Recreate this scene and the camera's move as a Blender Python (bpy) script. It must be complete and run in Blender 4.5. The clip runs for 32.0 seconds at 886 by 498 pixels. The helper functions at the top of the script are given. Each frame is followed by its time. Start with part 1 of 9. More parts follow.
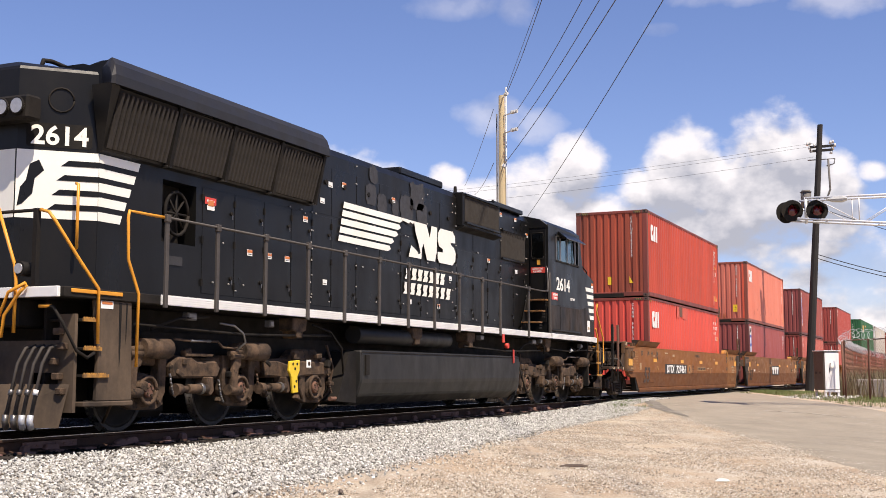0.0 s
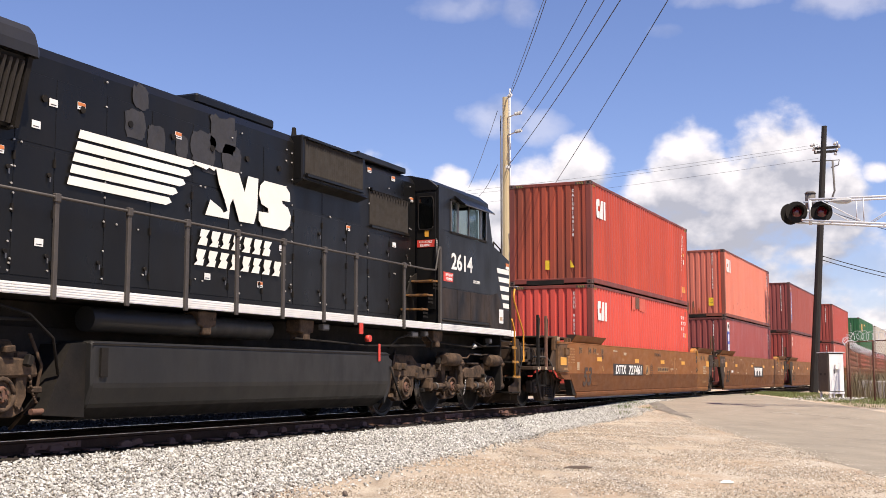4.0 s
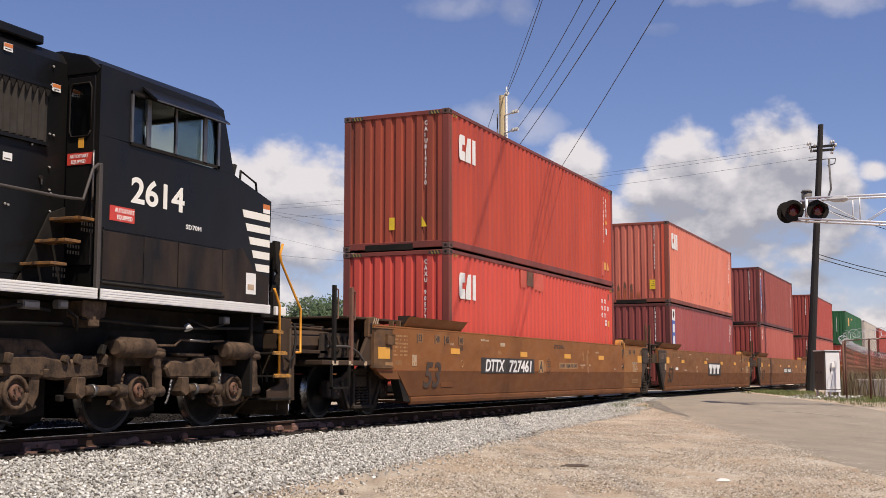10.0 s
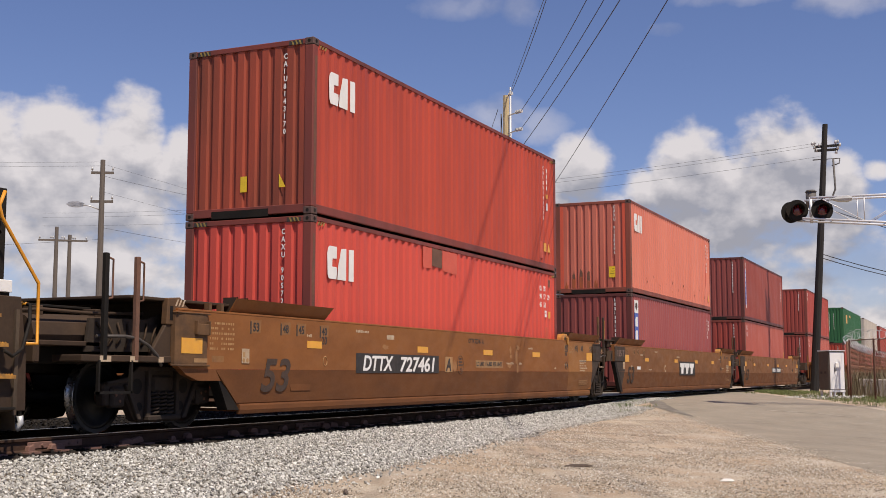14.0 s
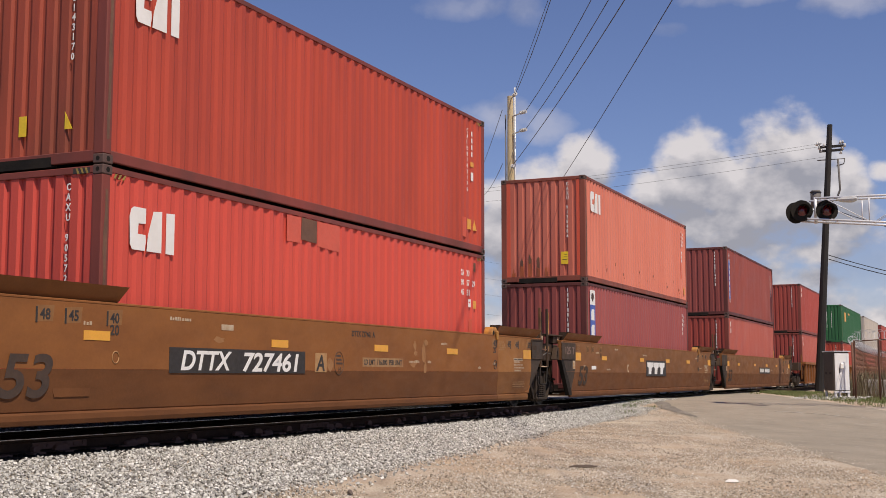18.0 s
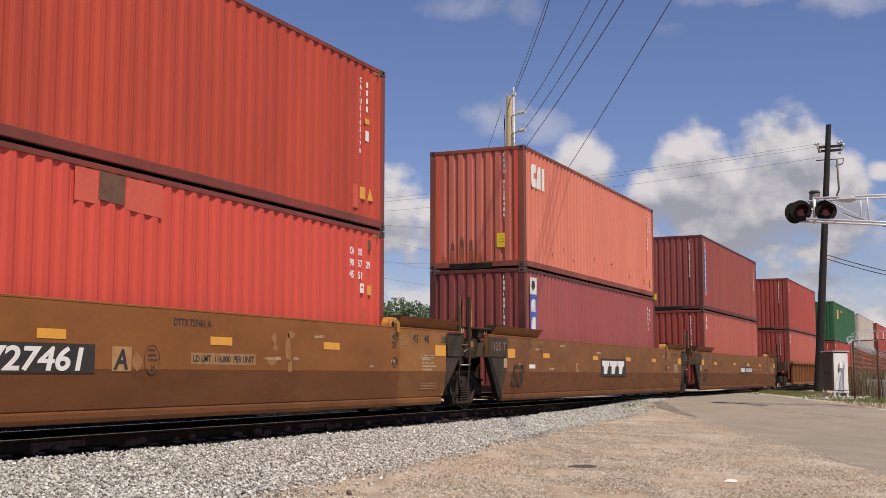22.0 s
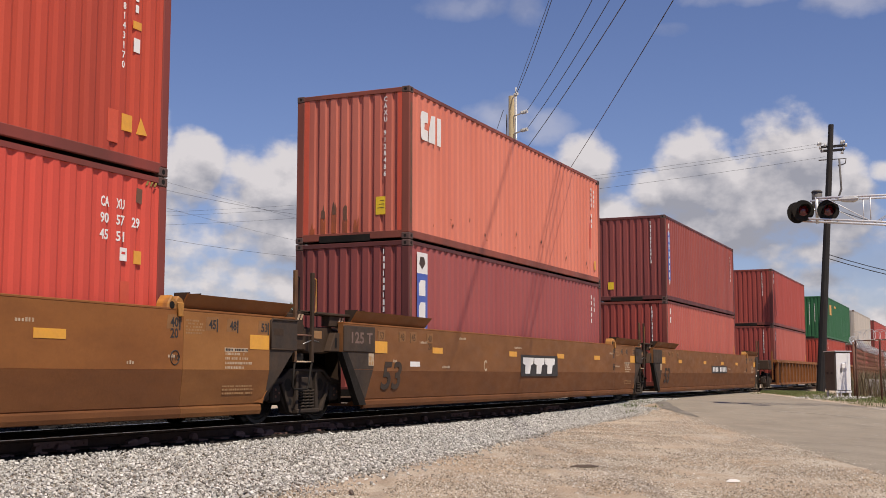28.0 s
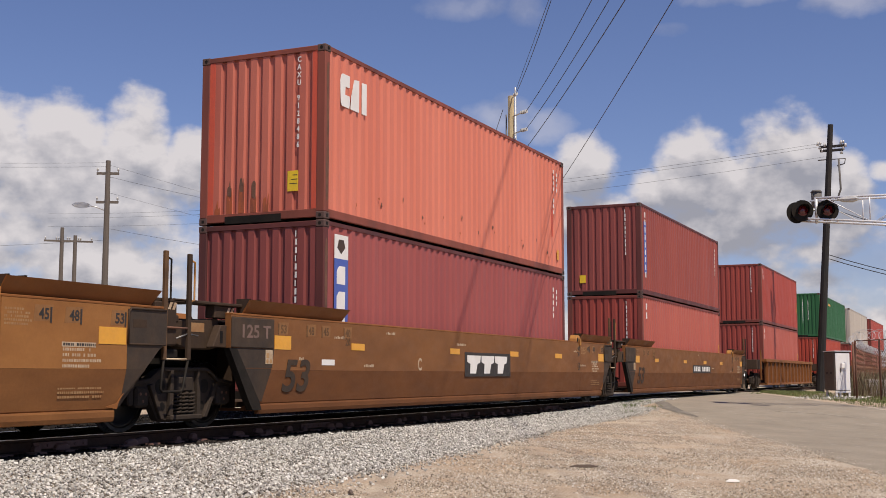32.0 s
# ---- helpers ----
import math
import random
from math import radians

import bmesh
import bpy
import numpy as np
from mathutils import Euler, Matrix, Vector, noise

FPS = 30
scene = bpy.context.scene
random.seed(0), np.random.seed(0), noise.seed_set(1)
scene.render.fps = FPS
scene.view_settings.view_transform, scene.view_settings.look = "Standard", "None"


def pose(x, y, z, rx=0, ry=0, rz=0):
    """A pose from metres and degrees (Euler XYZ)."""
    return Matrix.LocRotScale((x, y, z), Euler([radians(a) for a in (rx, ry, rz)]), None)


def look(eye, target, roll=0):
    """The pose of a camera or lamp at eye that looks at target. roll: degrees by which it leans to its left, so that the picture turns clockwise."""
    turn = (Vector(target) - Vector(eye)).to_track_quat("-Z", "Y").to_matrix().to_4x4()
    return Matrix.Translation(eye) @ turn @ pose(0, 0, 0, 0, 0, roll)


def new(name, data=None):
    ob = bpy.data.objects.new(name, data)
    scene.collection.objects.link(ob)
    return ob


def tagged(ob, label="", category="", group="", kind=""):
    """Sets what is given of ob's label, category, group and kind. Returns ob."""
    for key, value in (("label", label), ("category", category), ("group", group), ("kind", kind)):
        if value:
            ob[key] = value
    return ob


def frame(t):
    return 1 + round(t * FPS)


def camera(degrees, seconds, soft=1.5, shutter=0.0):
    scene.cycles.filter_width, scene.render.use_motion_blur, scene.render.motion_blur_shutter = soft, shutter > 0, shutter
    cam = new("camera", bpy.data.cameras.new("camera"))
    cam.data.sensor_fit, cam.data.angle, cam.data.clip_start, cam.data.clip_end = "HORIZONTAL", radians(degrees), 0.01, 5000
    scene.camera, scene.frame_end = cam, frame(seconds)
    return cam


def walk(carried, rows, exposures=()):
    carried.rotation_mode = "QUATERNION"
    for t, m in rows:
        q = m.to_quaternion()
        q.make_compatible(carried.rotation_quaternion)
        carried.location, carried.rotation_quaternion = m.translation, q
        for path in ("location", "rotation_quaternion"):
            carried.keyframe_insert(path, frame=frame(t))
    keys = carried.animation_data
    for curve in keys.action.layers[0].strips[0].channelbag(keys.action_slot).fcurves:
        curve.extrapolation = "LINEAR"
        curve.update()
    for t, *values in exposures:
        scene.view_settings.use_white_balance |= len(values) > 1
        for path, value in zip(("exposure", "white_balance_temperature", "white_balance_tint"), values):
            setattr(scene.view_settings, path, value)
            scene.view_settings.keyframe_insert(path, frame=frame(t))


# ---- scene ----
# World: x runs along the track away from the camera, y to its left, z over the rail heads.
EYE = (0.0, -10.788, 0.73)


def view(yaw, pitch):
    """The camera's pose, turned yaw degrees from the track's line and tilted up."""
    return pose(*EYE, 90 + pitch, 0, yaw - 90)


cam = camera(40.91, 32.0, soft=0.7)
walk(cam, [
    (0, view(23.803, 6.034)),
    (0.5, view(23.825, 6.043)),
    (1, view(23.887, 6.058)),
    (1.5, view(23.962, 6.072)),
    (2, view(24.019, 6.089)),
    (2.5, view(24.050, 6.106)),
    (3, view(24.046, 6.118)),
    (3.5, view(24.028, 6.120)),
    (5.5, view(23.877, 6.067)),
    (6, view(23.841, 6.064)),
    (6.5, view(23.791, 6.066)),
    (7, view(23.768, 6.068)),
    (7.5, view(23.772, 6.066)),
    (8, view(23.778, 6.050)),
    (8.5, view(23.772, 6.025)),
    (9, view(23.776, 6.014)),
    (9.5, view(23.798, 6.016)),
    (10, view(23.836, 6.029)),
    (10.5, view(23.883, 6.048)),
    (11, view(23.906, 6.056)),
    (11.5, view(23.908, 6.050)),
    (12, view(23.906, 6.042)),
    (12.5, view(23.925, 6.046)),
    (13, view(23.979, 6.058)),
    (13.5, view(24.023, 6.054)),
    (14, view(24.025, 6.031)),
    (14.5, view(24.016, 6.020)),
    (16.5, view(24.215, 6.067)),
    (17, view(24.222, 6.060)),
    (17.5, view(24.226, 6.058)),
    (18, view(24.236, 6.062)),
    (18.5, view(24.257, 6.064)),
    (19, view(24.261, 6.066)),
    (19.5, view(24.245, 6.068)),
    (20, view(24.230, 6.064)),
    (20.5, view(24.226, 6.060)),
    (21, view(24.228, 6.064)),
    (21.5, view(24.219, 6.066)),
    (22, view(24.186, 6.060)),
    (22.5, view(24.154, 6.056)),
    (23, view(24.136, 6.050)),
    (23.5, view(24.102, 6.044)),
    (24, view(24.071, 6.050)),
    (24.5, view(24.077, 6.056)),
    (25, view(24.101, 6.056)),
    (25.5, view(24.106, 6.056)),
    (27.5, view(24.256, 6.056)),
    (28, view(24.292, 6.058)),
    (28.5, view(24.313, 6.060)),
    (29, view(24.298, 6.060)),
    (29.5, view(24.294, 6.060)),
    (30, view(24.304, 6.058)),
    (30.5, view(24.298, 6.056)),
    (31, view(24.277, 6.056)),
    (31.5, view(24.267, 6.056)),
    (32, view(24.267, 6.056)),
], exposures=[(0, 0.46, 6750, 16), (3, 0.52, 6750, 16), (6, 0.43, 6750, 16), (9, 0.13, 6750, 16), (13, -0.05, 6750, 16), (19, -0.13, 6750, 16), (32, -0.13, 6750, 16)])

# ---- light: a high sun behind the camera's right shoulder, blue sky with cumulus ----
SUN_EL, SUN_AZ = radians(60), radians(-122)
SUN = Vector((math.cos(SUN_EL) * math.cos(SUN_AZ), math.cos(SUN_EL) * math.sin(SUN_AZ), math.sin(SUN_EL)))
sun = new("sun", bpy.data.lights.new("sun", "SUN"))
sun.data.energy, sun.data.angle, sun.data.color = 5.2, radians(0.53), (1.0, 0.925, 0.79)
sun.matrix_world = look(SUN * 50, (0, 0, 0))

world = bpy.data.worlds.new("sky")
scene.world = world
world.use_nodes = True


def sky():
    nt = world.node_tree
    nt.nodes.clear()
    N, link = nt.nodes.new, nt.links.new

    def calc(op, a, b=None, c=None, clamp=False):
        n = N("ShaderNodeMath")
        n.operation, n.use_clamp = op, clamp
        for i, v in enumerate((a, b, c)):
            if v is None:
                continue
            if isinstance(v, (int, float)):
                n.inputs[i].default_value = v
            else:
                link(v, n.inputs[i])
        return n.outputs[0]

    out, bg = N("ShaderNodeOutputWorld"), N("ShaderNodeBackground")
    tex = N("ShaderNodeTexSky")
    tex.sky_type, tex.sun_disc = "NISHITA", False
    tex.sun_elevation, tex.sun_rotation = SUN_EL, math.pi / 2 - SUN_AZ
    tex.air_density, tex.dust_density, tex.ozone_density = 1.0, 0.15, 5.0
    co = N("ShaderNodeTexCoord")
    sep = N("ShaderNodeSeparateXYZ")
    link(co.outputs["Generated"], sep.inputs[0])
    az = calc("MULTIPLY", calc("ARCTAN2", sep.outputs[1], sep.outputs[0]), 180 / math.pi)
    el = calc("MULTIPLY", calc("ARCSINE", sep.outputs[2]), 180 / math.pi)
    # the cumulus heads: azimuth, elevation, half width, half height, weight
    heads = [(12.0, 9.4, 1.9, 2.1, 1.0), (8.2, 9.3, 2.5, 2.7, 1.0), (10.0, 7.6, 3.6, 2.4, 0.9), (5.6, 8.0, 1.6, 2.2, 0.8), (17.4, 9.8, 1.6, 1.6, 0.95), (19.6, 9.2, 2.0, 1.5, 0.85), (14.4, 8.6, 1.4, 1.3, 0.75),
             (15.6, 7.2, 2.4, 1.6, 0.9), (3.6, 9.2, 0.9, 0.6, 0.65), (6.4, 5.6, 3.0, 0.8, 0.6), (23.6, 9.5, 1.0, 0.7, 0.8), (27.0, 8.6, 2.0, 1.6, 0.9), (31.0, 7.2, 3.0, 2.6, 0.95),
             (36.3, 9.6, 1.6, 1.9, 0.95), (39.0, 10.9, 1.5, 2.3, 1.05), (42.0, 9.8, 2.6, 2.6, 1.0), (44.5, 7.0, 3.2, 2.2, 0.95), (40.5, 5.4, 3.0, 2.2, 0.95), (46.5, 10, 3.0, 3.0, 0.9), (41.5, 8.2, 6.0, 3.6, 1.0), (31.0, 8.0, 6.0, 2.8, 0.9), (21.0, 7.4, 5.0, 2.0, 0.9), (10.0, 8.2, 5.0, 2.4, 0.95),
             (60, 12, 9, 5, 0.9), (-12, 10, 8, 5, 0.9), (80, 14, 9, 5, 0.9)]
    # thin veils of vapour: azimuth, elevation, half width, half height, thickness
    veils = [(21.4, 12.4, 2.0, 1.1, 0.75), (19.2, 11.9, 1.6, 1.0, 0.7), (23.0, 17.6, 2.6, 0.8, 0.45), (20.2, 17.4, 1.2, 1.0, 0.4), (9.5, 18.0, 4.2, 0.9, 0.62), (4.6, 17.2, 2.6, 1.1, 0.75), (13.2, 16.2, 0.9, 0.4, 0.3),
             (3.5, 5.0, 4.0, 1.4, 0.55), (7.0, 3.4, 6.0, 1.0, 0.6)]
    soft = []

    def density(up):
        """Cloud density at an elevation raised by so many degrees."""
        e2 = calc("ADD", el, up)
        flat = N("ShaderNodeCombineXYZ")
        link(calc("MULTIPLY", az, 0.12), flat.inputs[0])
        link(calc("MULTIPLY", e2, 0.16), flat.inputs[1])
        big, fine = N("ShaderNodeTexNoise"), N("ShaderNodeTexNoise")
        for n, s, d, r in ((big, 2.2, 2, 0.5), (fine, 4.6, 6, 0.53)):
            n.inputs["Scale"].default_value, n.inputs["Detail"].default_value, n.inputs["Roughness"].default_value = s, d, r
            link(flat.outputs[0], n.inputs["Vector"])
        if not up:
            soft.append(fine.outputs[0])
        puff = calc("ADD", calc("MULTIPLY", calc("SUBTRACT", big.outputs[0], 0.5), 1.1), calc("MULTIPLY", calc("SUBTRACT", fine.outputs[0], 0.5), 1.55))
        total = None
        for a, e, w, h, k in heads:
            dx = calc("DIVIDE", calc("SUBTRACT", az, a), w)
            dy = calc("DIVIDE", calc("SUBTRACT", e2, e), h)
            g = calc("SUBTRACT", k, calc("MULTIPLY", calc("ADD", calc("MULTIPLY", dx, dx), calc("MULTIPLY", dy, dy)), 0.62))
            total = g if total is None else calc("MAXIMUM", total, g)
        low = calc("MULTIPLY", calc("SUBTRACT", 8.2, e2), 0.09)  # a bank of cloud over the horizon
        total = calc("MAXIMUM", calc("MAXIMUM", total, low), -0.5)
        return calc("ADD", total, puff)

    dens, above = density(0.0), density(1.1)
    mask = N("ShaderNodeMapRange")
    mask.interpolation_type = "SMOOTHSTEP"
    mask.inputs["From Min"].default_value, mask.inputs["From Max"].default_value = 0.04, 0.7
    mask.inputs["To Max"].default_value = 0.96
    link(dens, mask.inputs["Value"])
    # lit tops and grey undersides: bright where the cloud thins upward
    slope = calc("MULTIPLY_ADD", calc("SUBTRACT", dens, above), 1.35, 0.5)
    thick = calc("MULTIPLY", calc("SUBTRACT", dens, 0.5), 0.34)
    turned = calc("MULTIPLY", calc("SUBTRACT", az, 22.0), 0.011)  # the clouds farther from the sun's side show more of their lit faces
    shade = calc("ADD", calc("SUBTRACT", slope, thick), turned, clamp=True)
    ramp = N("ShaderNodeValToRGB")
    ramp.color_ramp.elements[0].color = (4.1, 4.35, 4.95, 1)
    ramp.color_ramp.elements[1].color = (8.7, 8.65, 8.7, 1)
    link(shade, ramp.inputs[0])
    mix = N("ShaderNodeMix")
    mix.data_type = "RGBA"
    veil = None
    for a, e, w, h, k in veils:
        dx, dy = calc("DIVIDE", calc("SUBTRACT", az, a), w), calc("DIVIDE", calc("SUBTRACT", el, e), h)
        g = calc("SUBTRACT", 1.0, calc("ADD", calc("MULTIPLY", dx, dx), calc("MULTIPLY", dy, dy)))
        g = calc("MULTIPLY", calc("ADD", g, calc("MULTIPLY", calc("SUBTRACT", soft[0], 0.5), 1.9), clamp=True), k * 0.5)
        veil = g if veil is None else calc("MAXIMUM", veil, g)
    link(calc("MAXIMUM", mask.outputs[0], veil), mix.inputs["Factor"])
    sat = N("ShaderNodeHueSaturation")
    sat.inputs["Saturation"].default_value = 1.0
    link(tex.outputs[0], sat.inputs["Color"])
    haze = N("ShaderNodeMix")  # the film stock's leaning to violet blue
    haze.data_type, haze.blend_type = "RGBA", "MULTIPLY"
    haze.inputs["Factor"].default_value, haze.inputs["B"].default_value = 1.0, (1.05, 1.0, 1.19, 1)
    link(sat.outputs[0], haze.inputs["A"])
    link(haze.outputs["Result"], mix.inputs["A"])
    link(ramp.outputs[0], mix.inputs["B"])
    link(mix.outputs["Result"], bg.inputs["Color"])
    bg.inputs["Strength"].default_value = 0.086
    link(bg.outputs[0], out.inputs["Surface"])


sky()


# ---- materials ----
def mat(name, base, rough=0.6, metal=0.0, second=None, amount=0.5, scale=1.5, fine=25.0, grain=0.15, bump=0.1, streak=1.0,
        spots=None, spot_at=0.68, spot_scale=3.0, spec=0.5, coord="Object", glass=0.0, emit=0.0):
    """A surface of base colour, broken by a second colour in clouds, a fine grain, spots (chips, rust, stains) and relief."""
    m = bpy.data.materials.new(name)
    m.use_nodes = True
    nt = m.node_tree
    N, link = nt.nodes.new, nt.links.new
    p = nt.nodes["Principled BSDF"]
    p.inputs["Roughness"].default_value, p.inputs["Metallic"].default_value = rough, metal
    p.inputs["Specular IOR Level"].default_value = spec
    co, mp = N("ShaderNodeTexCoord"), N("ShaderNodeMapping")
    mp.inputs["Scale"].default_value = (1, 1, 1 / streak)
    link(co.outputs[coord], mp.inputs[0])

    def noise_at(s, d=4, r=0.6, vec=mp.outputs[0]):
        n = N("ShaderNodeTexNoise")
        n.inputs["Scale"].default_value, n.inputs["Detail"].default_value, n.inputs["Roughness"].default_value = s, d, r
        link(vec, n.inputs["Vector"])
        return n.outputs[0]

    def mixed(fac, a, b, kind="MIX"):
        x = N("ShaderNodeMix")
        x.data_type, x.blend_type = "RGBA", kind
        for v, k in ((fac, "Factor"), (a, "A"), (b, "B")):
            if isinstance(v, (int, float)):
                x.inputs[k].default_value = v
            elif isinstance(v, tuple):
                x.inputs[k].default_value = (*v, 1)
            else:
                link(v, x.inputs[k])
        return x.outputs["Result"]

    def range_of(v, a, b, lo=0.0, hi=1.0):
        r = N("ShaderNodeMapRange")
        for k, q in (("From Min", a), ("From Max", b), ("To Min", lo), ("To Max", hi)):
            r.inputs[k].default_value = q
        link(v, r.inputs["Value"])
        return r.outputs[0]

    second = second or tuple(c * 0.7 for c in base)
    col = mixed(range_of(noise_at(scale), 0.35, 0.7, 0, amount), base, second)
    g = noise_at(fine, 5, 0.7, co.outputs[coord])
    col = mixed(1.0, col, mixed(g, (1 - grain,) * 3, (1 + grain,) * 3), "MULTIPLY")
    if spots:
        col = mixed(range_of(noise_at(spot_scale, 8, 0.72), spot_at, spot_at + 0.05), col, spots)
    link(col, p.inputs["Base Color"])
    link(range_of(noise_at(scale * 2.3), 0.3, 0.7, max(0.02, rough - 0.12), min(1, rough + 0.12)), p.inputs["Roughness"])
    if bump:
        b = N("ShaderNodeBump")
        b.inputs["Strength"].default_value, b.inputs["Distance"].default_value = bump, 0.02
        link(g, b.inputs["Height"])
        link(b.outputs[0], p.inputs["Normal"])
    if glass:
        p.inputs["Transmission Weight"].default_value = glass
    if emit:
        p.inputs["Emission Color"].default_value, p.inputs["Emission Strength"].default_value = (*base, 1), emit
    return m


